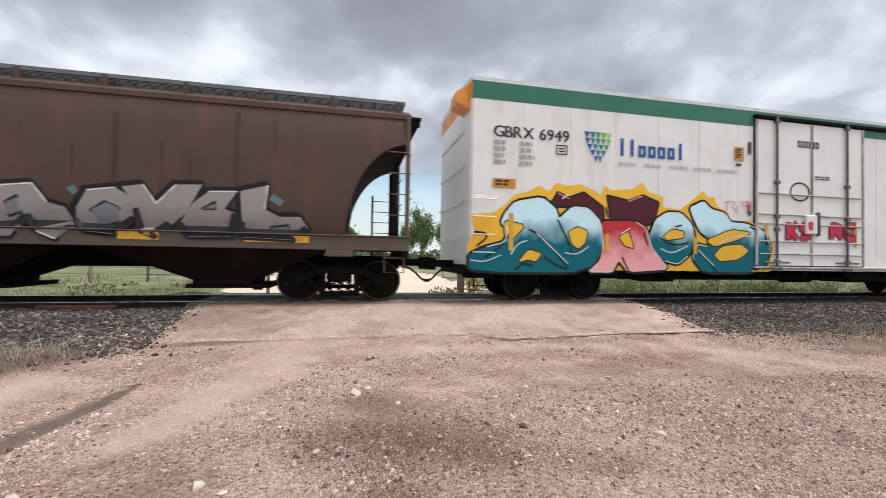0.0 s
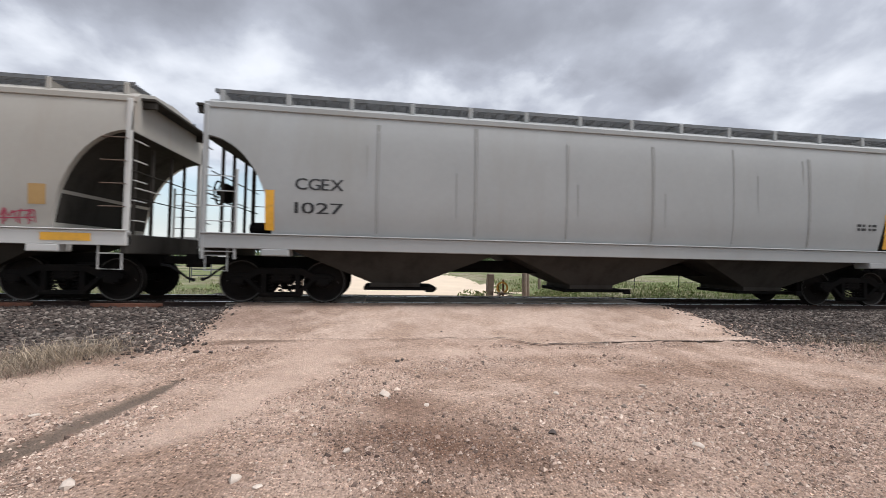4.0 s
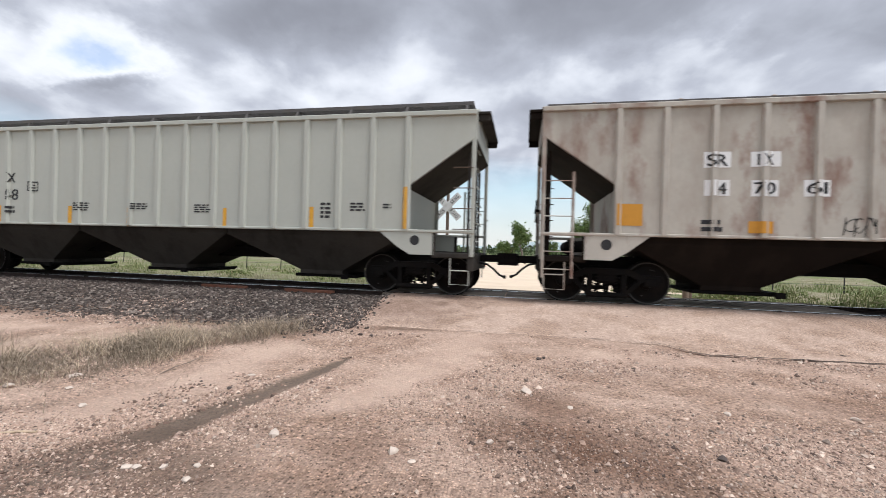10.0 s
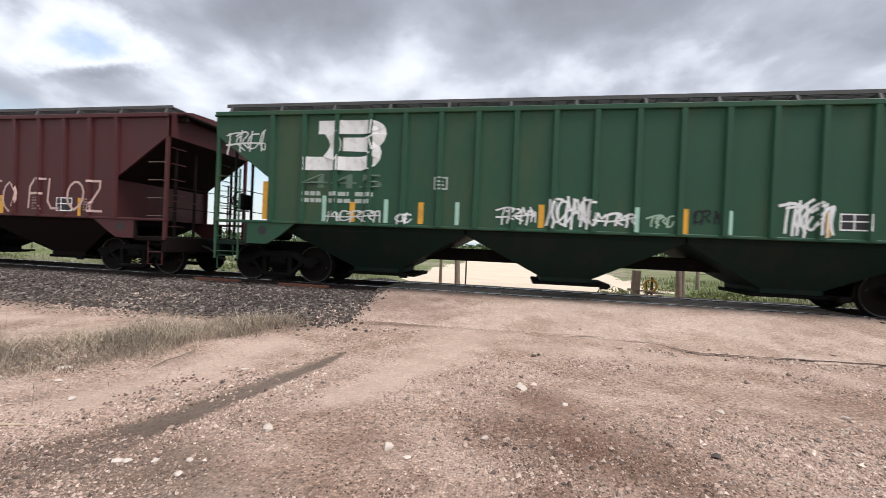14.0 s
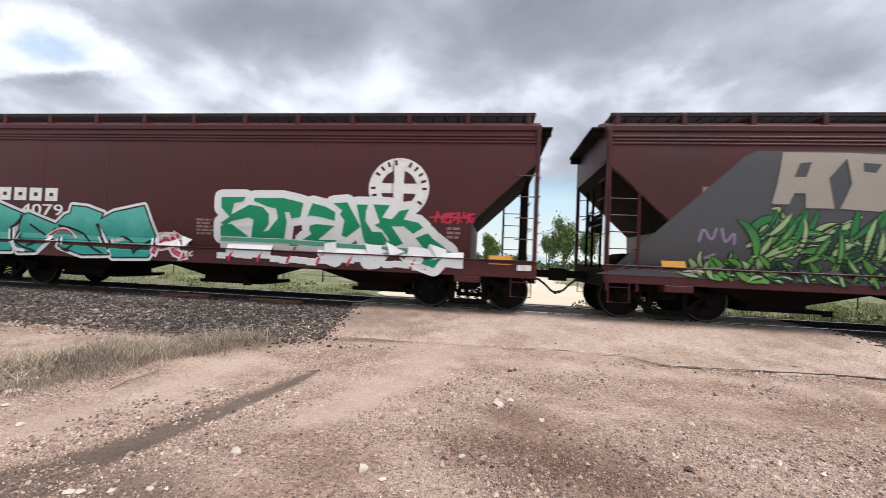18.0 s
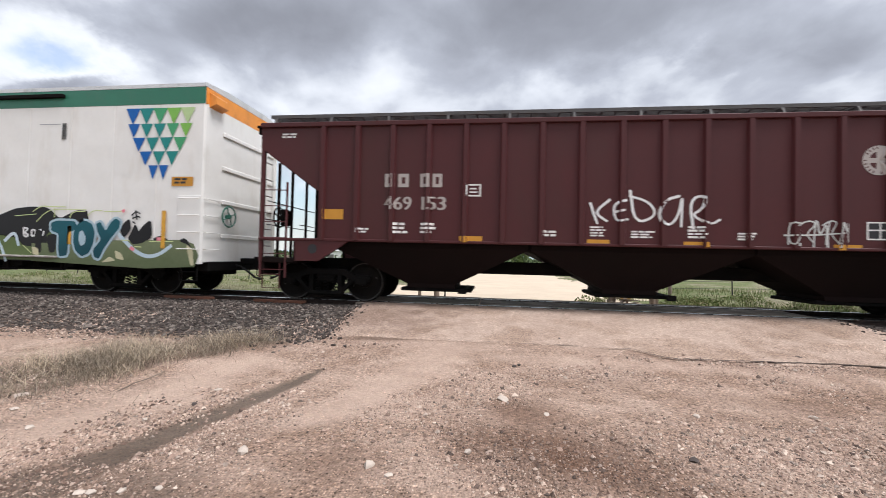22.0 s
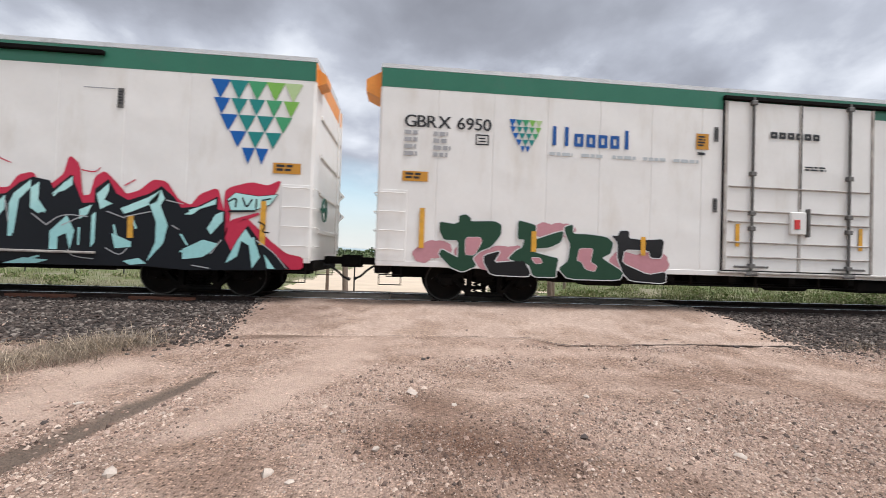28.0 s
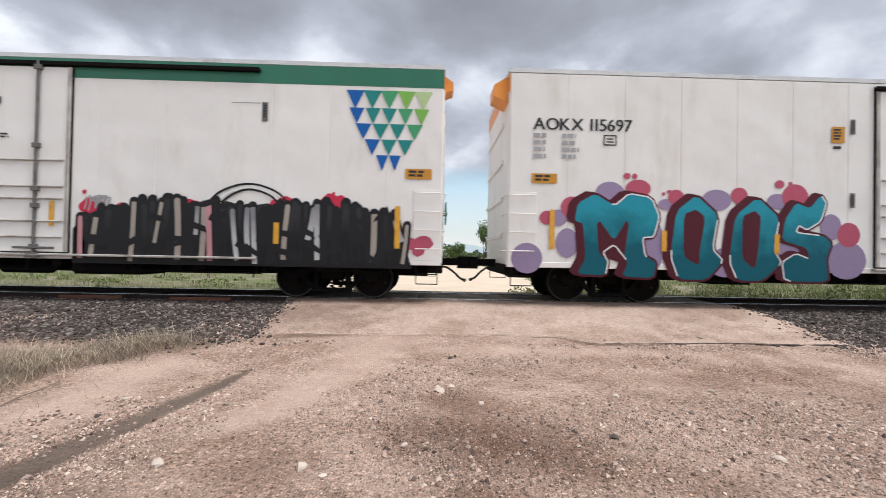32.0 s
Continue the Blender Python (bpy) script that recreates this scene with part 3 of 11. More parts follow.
WET = ((3.9, 5.3, 1.6, 0.8, (0.72, 0.66, 0.62), 0.7), (5.2, 4.0, 1.2, 0.6, (0.70, 0.64, 0.61), 0.7), (3.8, 2.9, 1.4, 1.3, (0.76, 0.72, 0.69), 1.0), (-2.5, 2.7, 1.0, 1.0, (0.78, 0.74, 0.71), 0.8))
road_mat = gravel_mat("pinkish gravel road", ((0.50, 0.360, 0.283), (0.63, 0.475, 0.387), (0.57, 0.42, 0.338)), WET, 48.0, 0.028, soils=True)
bed_mat = gravel_mat("dark ballast bed", ((0.05, 0.043, 0.04), (0.08, 0.07, 0.064), (0.06, 0.052, 0.048)), (), 34)
field_mat = gravel_mat("weedy green field", ((0.27, 0.245, 0.17), (0.37, 0.33, 0.24), (0.21, 0.22, 0.11)), (), 30, 0.02, ((0.12, 0.145, 0.055), (0.20, 0.21, 0.10)))
# same ground as the near road; its extra brightness is put into the colour
far_road_mat = mat("pale dirt road", (0.56, 0.46, 0.355), 0.95, 0, 0.12, 0.7, ((0.47, 0.385, 0.29), 0.35, 0.35), 0.0, 0.3, 14, spec=0.1)


def make_ground():
    xs = axis_steps([(-3000, 400), (-400, 60), (-100, 10), (-30, 1.0), (-12, 0.2), (-6, 0.1), (7, 0.2), (12, 1.0), (30, 10), (100, 60), (400, 400), (3000, 400)])
    ys = axis_steps([(-3000, 500), (-300, 40), (-20, 2), (0.5, 0.09), (10, 0.35), (16, 0.6), (40, 4), (120, 20), (400, 100), (3000, 400)])
    g = Geo()
    for y in ys:
        for x in xs:
            g.v.append((x, y, height(x, y)))
    nx = len(xs)
    for j in range(len(ys) - 1):
        for i in range(nx - 1):
            x, y = (xs[i] + xs[i + 1]) / 2, (ys[j] + ys[j + 1]) / 2
            d = abs(y - TRACK_Y)
            if road_in(x, y) > 0.6 and abs(x) < 40 and -60 < y < 60:
                k = 0 if y < TRACK_Y + 1.6 else 3
            elif d < 3.25 + 0.4 * noise.noise((x * 0.7, y, 1)):
                k = 1
            elif y > TRACK_Y or y < -8 or abs(x) > 40:
                k = 2
            else:
                k = 0
            g.f.append((j * nx + i, j * nx + i + 1, (j + 1) * nx + i + 1, (j + 1) * nx + i))
            g.m.append(k)
    ob = thing("ground", g, [road_mat, bed_mat, field_mat, far_road_mat], smooth=60, label="pinkish gravel road and dirt verges beside the track", category="ground", kind="structure")
    values = [soil(v[0], v[1]) for v in g.v]
    for k, word in enumerate(("damp", "sand", "grime", "mud")):
        ob.data.attributes.new(word, "FLOAT", "POINT").data.foreach_set("value", [v[k] for v in values])
    return ob


make_ground()

# ---- the track ----


def rail_profile():
    return [(-0.07, -0.17), (0.07, -0.17), (0.07, -0.158), (0.012, -0.14), (0.009, -0.05), (0.036, -0.035), (0.036, -0.006), (0.03, 0.0), (-0.03, 0.0), (-0.036, -0.006), (-0.036, -0.035), (-0.009, -0.05), (-0.012, -0.14), (-0.07, -0.158)]


for sy, word in ((-1, "near"), (1, "far")):
    g = Geo()
    p = rail_profile()
    n = len(p)
    g.prism([(y + TRACK_Y + sy * GAUGE, z + RAIL_Z) for y, z in p], -420, 420, "x")
    for k in range(len(g.f)):
        if k >= 2 and p[k - 2][1] >= -0.007 and p[(k - 1) % n][1] >= -0.007:
            g.m[k] = 1
    thing("rail", g, [rail_rust, tread], label="steel rail, rusty web and bright worn head", category="rail", group="rails of the track", kind="structure")

tie_mat = mat("weathered timber sleeper", (0.085, 0.065, 0.052), 0.9, 0, 0.3, 5, ((0.16, 0.14, 0.12), 0.4, 6), bump=0.5)
for k in range(-60, 61):
    x = k * 0.52 + 0.1
    if -3.4 < x < 7.2:
        continue
    thing("sleeper", lambda: Geo().box(-0.11, 0.11, -1.3, 1.3, -0.17, 0.0, 0.012), tie_mat, m=pose(x, TRACK_Y, RAIL_Z - 0.165, 0, 0, random.uniform(-1.2, 1.2)), key="sleeper", label="dark weathered timber sleeper under the rails", category="sleeper", group="sleepers of the track", kind="structure")
# ---- rolling stock: shared parts ----
WHEEL_R = 0.46
WHEELSETS = []


def wheelset_geo():
    g = Geo()
    g.lathe([(0.075, -1.02), (0.075, 1.02)], 12)
    for s in (-1, 1):
        y = s * 0.7525
        prof = [(0.09, -0.09), (0.14, -0.07), (0.15, -0.02), (0.36, 0.0), (0.40, -0.03), (0.452, -0.05), (0.46, 0.03), (0.485, 0.045), (0.485, 0.07), (0.40, 0.07), (0.36, 0.035), (0.15, 0.03), (0.12, 0.09), (0.09, 0.09)]
        g.lathe([(r, y - s * t) for r, t in prof], 40)
        # a worn rim and two casting marks that show the turning
        g.lathe([(0.43, y + s * 0.043), (0.452, y + s * 0.052), (0.452, y + s * 0.054), (0.43, y + s * 0.046)], 40, m=1, caps=False)
        for a in (0.3, 3.44):
            cx, cz = 0.26 * math.cos(a), 0.26 * math.sin(a)
            g.box(cx - 0.05, cx + 0.05, y - s * 0.005 - 0.012, y - s * 0.005 + 0.012, cz - 0.02, cz + 0.02, m=1)
        g.lathe([(0.0001, s * 1.02), (0.085, s * 1.02), (0.085, s * 1.10), (0.0001, s * 1.10)], 14)
    return g


def side_frame_geo():
    """Cast side frame with two windows and a deep middle for the springs."""
    g = Geo()
    top = [(-1.12, 0.10), (-1.06, 0.17), (-0.72, 0.17), (-0.45, 0.30), (0.45, 0.30), (0.72, 0.17), (1.06, 0.17), (1.12, 0.10)]
    g.prism(top + [(1.10, 0.03), (0.70, 0.03), (0.42, 0.17), (-0.42, 0.17), (-0.70, 0.03), (-1.10, 0.03)], -0.09, 0.09)
    for s in (-1, 1):
        g.prism([(s * 0.62, 0.05), (s * 0.74, 0.05), (s * 0.42, -0.26), (s * 0.30, -0.26)], -0.08, 0.08)
        g.prism([(s * 0.30, 0.19), (s * 0.40, 0.19), (s * 0.40, -0.24), (s * 0.30, -0.24)], -0.07, 0.07)
        g.box(s * 0.89 - 0.15, s * 0.89 + 0.15, -0.11, 0.11, -0.07, 0.12, 0.03)
    g.box(-0.44, 0.44, -0.11, 0.11, -0.32, -0.22, 0.03)
    return g


def spring_geo():
    return Geo().tube([(0.055 * math.cos(k * 1.05), 0.055 * math.sin(k * 1.05), -0.20 + 0.36 * k / 30) for k in range(31)], 0.016, 5)


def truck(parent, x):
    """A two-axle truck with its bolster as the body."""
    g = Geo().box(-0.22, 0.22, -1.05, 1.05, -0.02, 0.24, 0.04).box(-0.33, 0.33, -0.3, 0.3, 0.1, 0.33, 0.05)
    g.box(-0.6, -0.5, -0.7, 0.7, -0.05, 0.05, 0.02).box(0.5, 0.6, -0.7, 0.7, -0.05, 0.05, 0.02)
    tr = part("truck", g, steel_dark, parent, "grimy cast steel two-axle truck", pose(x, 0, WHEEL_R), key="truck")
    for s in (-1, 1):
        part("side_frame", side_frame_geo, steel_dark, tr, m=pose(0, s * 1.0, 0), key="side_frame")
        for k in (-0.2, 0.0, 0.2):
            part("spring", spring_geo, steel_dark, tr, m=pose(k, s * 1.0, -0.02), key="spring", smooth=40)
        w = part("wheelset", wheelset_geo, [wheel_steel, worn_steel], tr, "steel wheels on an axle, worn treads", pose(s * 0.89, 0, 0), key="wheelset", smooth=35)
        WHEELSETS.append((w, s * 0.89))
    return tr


def coupler(parent, x, s, zc=0.88, reach=0.69):
    g = Geo().box(0, reach - 0.2, -0.09, 0.09, -0.09, 0.09, 0.02)
    g.prism([(reach - 0.25, -0.13), (reach - 0.05, -0.16), (reach + 0.06, -0.10), (reach + 0.06, 0.02), (reach - 0.02, 0.06), (reach - 0.02, 0.13), (reach - 0.2, 0.15)], -0.16, 0.14, "z")
    part("coupler", g, steel_dark, parent, "rusty steel knuckle coupler", pose(x, 0, zc, 0, 0, 0 if s > 0 else 180), key=f"coupler{reach:.2f}")
    h = Geo()
    pts = [(0.05, -0.28, -0.10), (0.25, -0.30, -0.14), (0.42, -0.26, -0.26), (0.56, -0.2, -0.40), (0.67, -0.15, -0.45), (0.70, -0.14, -0.45)]
    h.tube(pts, 0.028, 8)
    h.box(0.64, 0.72, -0.19, -0.11, -0.49, -0.41, 0.02)
    part("air_hose", h, black_rubber, parent, "drooping black air brake hose", pose(x, 0, zc, 0, 0, 0 if s > 0 else 180), key="hose")


def ladder(parent, pts0, pts1, rungs, material, name="ladder", rr=0.012, rail=0.03, label=""):
    """Two flat stiles between pts0 and pts1 (pairs of places, low and high) and round rungs."""
    a0, a1 = Vector(pts0[0]), Vector(pts0[1])
    b0, b1 = Vector(pts1[0]), Vector(pts1[1])
    g = Geo().tube([a0, a1], rail, 4).tube([b0, b1], rail, 4)
    ob = part(name, g, material, parent, label)
    for k in range(rungs):
        f = (k + 0.5) / rungs
        part("rung", Geo().tube([a0.lerp(a1, f), b0.lerp(b1, f)], rr, 6), material, ob)
    return ob


def step_stirrup(parent, x, y, z, w, material, drop=0.45):
    g = Geo().tube([(x - w / 2, y, z), (x - w / 2, y, z - drop), (x + w / 2, y, z - drop), (x + w / 2, y, z)], 0.016, 6)
    g.tube([(x - w / 2, y, z - drop * 0.5), (x + w / 2, y, z - drop * 0.5)], 0.014, 6)
    part("stirrup_step", g, material, parent)


def brake_wheel(parent, m, material):
    g = Geo()
    ring = [(0.26 * math.cos(a * math.pi / 12), 0.26 * math.sin(a * math.pi / 12)) for a in range(25)]
    g.tube([(0, y, z) for y, z in ring], 0.018, 6)
    for a in range(4):
        c, s = math.cos(a * math.pi / 2 + 0.4), math.sin(a * math.pi / 2 + 0.4)
        g.tube([(0.02, 0, 0), (0, 0.25 * c, 0.25 * s)], 0.014, 6)
    g.lathe([(0.05, -0.12), (0.05, 0.04)], 10, "x")
    g.box(-0.24, -0.1, -0.15, 0.15, -0.22, 0.2, 0.03)
    part("brake_wheel", g, material, parent, "round hand brake wheel and gear housing", m)


CARS = []

# ---- covered hopper cars ----


def hopper_shell(L, w, zt, zb, zc, c, kind, curve, roof, zk):
    """The body: side sheets cut away over the trucks, slope sheets, curved roof. zc: height of the cut at the end, c: its length, zk: height of its inner corner."""
    def low(d):
        if d >= c:
            return zb
        if kind == "arch":
            return zb + (zc - zb) * math.sqrt(max(0.0, 1 - (d / c) ** 2))
        return zc + (zk - zc) * d / c
    ds = [0, 0.04] + [c * k / 10 for k in range(1, 10)] + [c - 0.02, c, c + 0.001]
    if kind != "arch":
        ds = [0, 0.04, c * 0.5, c - 0.005, c]
    xs = sorted({round(-L / 2 + d, 4) for d in ds} | {round(L / 2 - d, 4) for d in ds} | {round(-L / 2 + c + (L - 2 * c) * k / 8, 4) for k in range(1, 8)})
    def yy(z):
        t = (z - (zb + zt) / 2) / ((zt - zb) / 2)
        return w * (1 - curve * abs(t) ** 3.5)
    rings = []
    for x in xs:
        d = L / 2 - abs(x)
        z0 = low(d + 1e-4)
        near = [(x, -yy(z0 + (zt - z0) * k / 9), z0 + (zt - z0) * k / 9) for k in range(10)]
        top = [(x, -w * f, zt + roof * h) for f, h in ((0.80, 0.45), (0.5, 0.85), (0, 1), (-0.5, 0.85), (-0.80, 0.45))]
        farside = [(x, -p[1], p[2]) for p in reversed(near)]
        rings.append(near + top + farside)
    return Geo().loft(rings), yy, low


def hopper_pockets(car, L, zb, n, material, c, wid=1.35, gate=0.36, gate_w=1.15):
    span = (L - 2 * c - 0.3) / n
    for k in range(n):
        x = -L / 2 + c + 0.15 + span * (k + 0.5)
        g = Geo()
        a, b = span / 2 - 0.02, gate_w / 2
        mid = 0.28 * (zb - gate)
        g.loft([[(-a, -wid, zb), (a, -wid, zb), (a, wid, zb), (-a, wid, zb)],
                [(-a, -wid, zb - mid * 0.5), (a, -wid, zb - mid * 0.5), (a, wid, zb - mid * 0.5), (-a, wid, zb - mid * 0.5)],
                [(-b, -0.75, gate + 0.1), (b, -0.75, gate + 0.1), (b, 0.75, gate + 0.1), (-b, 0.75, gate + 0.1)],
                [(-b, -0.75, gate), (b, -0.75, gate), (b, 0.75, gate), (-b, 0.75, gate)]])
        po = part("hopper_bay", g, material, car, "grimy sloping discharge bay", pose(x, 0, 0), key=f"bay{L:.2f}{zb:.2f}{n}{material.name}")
        g = Geo().box(-b - 0.16, b + 0.4, -0.72, 0.72, gate - 0.08, gate, 0.015)
        g.tube([(b + 0.2, -1.0, gate - 0.03), (b + 0.2, 1.0, gate - 0.03)], 0.03, 8)
        g.box(b + 0.1, b + 0.3, -1.06, -1.0, gate - 0.09, gate + 0.03, 0.01)
        part("outlet_gate", g, steel_dark, po, key=f"gate{b:.2f}{gate:.2f}")


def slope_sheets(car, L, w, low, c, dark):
    """Floor underside that slopes up to each end, with shade in its colour."""
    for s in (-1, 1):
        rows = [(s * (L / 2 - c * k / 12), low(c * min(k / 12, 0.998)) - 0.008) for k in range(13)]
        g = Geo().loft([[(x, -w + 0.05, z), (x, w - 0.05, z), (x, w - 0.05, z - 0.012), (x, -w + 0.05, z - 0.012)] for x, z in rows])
        part("slope_sheet", g, dark, car, "dark sloping end sheet, coloured as in shade")


def roof_fittings(car, L, w, zt, roof, edge_y, grate, frame_mat, high=0.30):
    """Running boards carried on brackets, and the long hatch cover between them."""
    for s in (-1, 1):
        g = Geo()
        for k in range(9):
            y = s * edge_y - 0.27 + 0.54 * k / 8
            g.box(-L / 2 + 0.1, L / 2 - 0.1, y - 0.011, y + 0.011, zt + high, zt + high + 0.03)
        for k in range(int(L / 0.3)):
            x = -L / 2 + 0.2 + 0.3 * k
            g.box(x - 0.012, x + 0.012, s * edge_y - 0.27, s * edge_y + 0.27, zt + high + 0.003, zt + high + 0.024)
        g.box(-L / 2 + 0.1, L / 2 - 0.1, s * (edge_y + 0.28) - 0.012, s * (edge_y + 0.28) + 0.012, zt + high - 0.02, zt + high + 0.06)
        rb = part("running_board", g, grate, car, "steel grating running board")
        n = int(L / 1.35)
        for k in range(n + 1):
            x = -L / 2 + 0.25 + (L - 0.5) * k / n
            part("bracket", lambda: Geo().prism([(-0.30, 0.30), (0.30, 0.30), (0.1, 0.0), (-0.0, 0.0)], -0.03, 0.03, "x").box(-0.05, 0.05, 0.24, 0.31, 0.0, 0.36, 0.01),
                 frame_mat, rb, m=pose(x, s * edge_y, zt - 0.02, 0, 0, 0 if s > 0 else 180), key=f"bracket{frame_mat.name}") if high > 0.27 else part("bracket", lambda: Geo().prism([(-0.30, high), (0.30, high), (0.40, 0.02), (0.34, 0.02), (0.22, high - 0.05), (-0.28, high - 0.05)], -0.025, 0.025, "x"), grate, rb, m=pose(x, s * edge_y, zt - 0.02, 0, 0, 0 if s > 0 else 180), key=f"low_bracket{grate.name}{high}")
    g = Geo().box(-L / 2 + 0.6, L / 2 - 0.6, -0.34, 0.34, zt + roof - 0.05, zt + roof + 0.14, 0.04)
    ht = part("hatch_cover", g, frame_mat, car)
    n = int(L / 1.8)
    for k in range(n):
        x = -L / 2 + 1.2 + (L - 2.4) * k / (n - 1)
        part("hatch_clamp", lambda: Geo().box(-0.04, 0.04, -0.42, 0.42, 0, 0.05, 0.01), frame_mat, ht, m=pose(x, 0, zt + roof + 0.14), key="clamp" + frame_mat.name)


def hopper_ends(car, L, w, zt, zs, body, dark, label_dark=""):
    """Corner posts, ladders, end platform, couplers and brake gear at both ends."""
    for s in (-1, 1):
        e = s * L / 2
        g = Geo().box(e - 0.95 if s > 0 else e, e if s > 0 else e + 0.95, -w + 0.02, w - 0.02, zs - 0.14, zs - 0.02, 0.02)
        part("end_platform", g, dark, car)
        part("end_sill", Geo().box(min(e, e - s * 0.14), max(e, e - s * 0.14), -w + 0.03, w - 0.03, zs - 0.42, zs - 0.1, 0.02), dark, car)
        for t in (-1, 1):
            y = t * (w - 0.05)
            part("corner_post", Geo().box(min(e, e - s * 0.09), max(e, e - s * 0.09), y - 0.045, y + 0.045, zs - 0.1, zt - 0.05, 0.012), body, car)
            if s * t > 0:
                ladder(car, ((e - s * 0.66, y + t * 0.02, zs - 0.48), (e - s * 0.66, y + t * 0.02, zt - 1.35)), ((e - s * 0.06, y + t * 0.05, zs - 0.48), (e - s * 0.06, y + t * 0.05, zt - 1.35)), 6, body, label="side ladder by the corner post")
            else:
                for k in range(4):
                    part("grab_iron", lambda: Geo().tube([(0.0, 0, 0), (0.0, -0.07, 0), (0.42, -0.07, 0), (0.42, 0, 0)], 0.012, 6), body, car, m=pose(e - s * 0.05 if s < 0 else e - 0.47, y + t * 0.045, zs + 0.5 + 0.45 * k, 0, 0, 0 if t < 0 else 0), key="side_grab")
            step_stirrup(car, e - s * 0.31, y, zs - 0.1, 0.42, body, 0.62)
            part("grab_iron", Geo().tube([(e + s * 0.05, t * 0.55, zs + 0.9), (e + s * 0.05, t * (w - 0.15), zs + 0.9)], 0.014, 6), body, car)
        # end ladder and slim uprights that carry the slope sheet
        for y in (-1.05, -0.4, 0.4, 1.05):
            part("end_post", Geo().box(e - s * 0.2 - 0.03, e - s * 0.2 + 0.03, y - 0.03, y + 0.03, zs - 0.05, zt - 0.8, 0.008), dark, car)
        for z in (zs + 0.75, zs + 1.3):
            part("end_rod", Geo().tube([(e - s * 0.17, -w + 0.05, z), (e - s * 0.17, w - 0.05, z)], 0.012, 6), dark, car)
        for k in range(6):
            z = zs + 0.25 + k * 0.4
            if z < zt - 0.5:
                part("end_rung", Geo().tube([(e + s * 0.03, -w + 0.1, z), (e + s * 0.03, -w + 0.55, z)], 0.012, 6), body, car)
        part("roof_step", Geo().box(min(e - s * 0.05, e + s * 0.28), max(e - s * 0.05, e + s * 0.28), -1.3, 1.3, zt + 0.0, zt + 0.06, 0.01).box(min(e - s * 0.05, e + s * 0.26), max(e - s * 0.05, e + s * 0.26), -1.25, -1.18, zt - 0.14, zt, 0.01).box(min(e - s * 0.05, e + s * 0.26), max(e - s * 0.05, e + s * 0.26), 1.18, 1.25, zt - 0.14, zt, 0.01), dark, car)
        coupler(car, e - s * 0.06, s, 0.88, 0.75)
    brake_wheel(car, pose(-L / 2 - 0.06, -0.55, zs + 1.0, 0, 0, 180), steel_dark)
    g = Geo().lathe([(0.0001, -0.45), (0.16, -0.42), (0.16, 0.42), (0.0001, 0.45)], 14, "y", (0, 0, 0))
    part("air_reservoir", g, steel_dark, car, m=pose(-L / 2 + 0.75, 0.1, zs + 0.18), smooth=40)
    part("brake_cylinder", Geo().lathe([(0.0001, -0.2), (0.13, -0.2), (0.13, 0.2), (0.06, 0.22), (0.04, 0.5)], 14, "x"), steel_dark, car, m=pose(-L / 2 + 0.9, -0.7, zs + 0.2), smooth=40)
    part("brake_pipe", Geo().tube([(-L / 2, 0.35, 0.72), (L / 2, 0.35, 0.72)], 0.025, 6), steel_dark, car)
    part("center_sill", Geo().box(-L / 2 + 0.05, L / 2 - 0.05, -0.22, 0.22, 0.72, 1.02, 0.02), steel_dark, car)


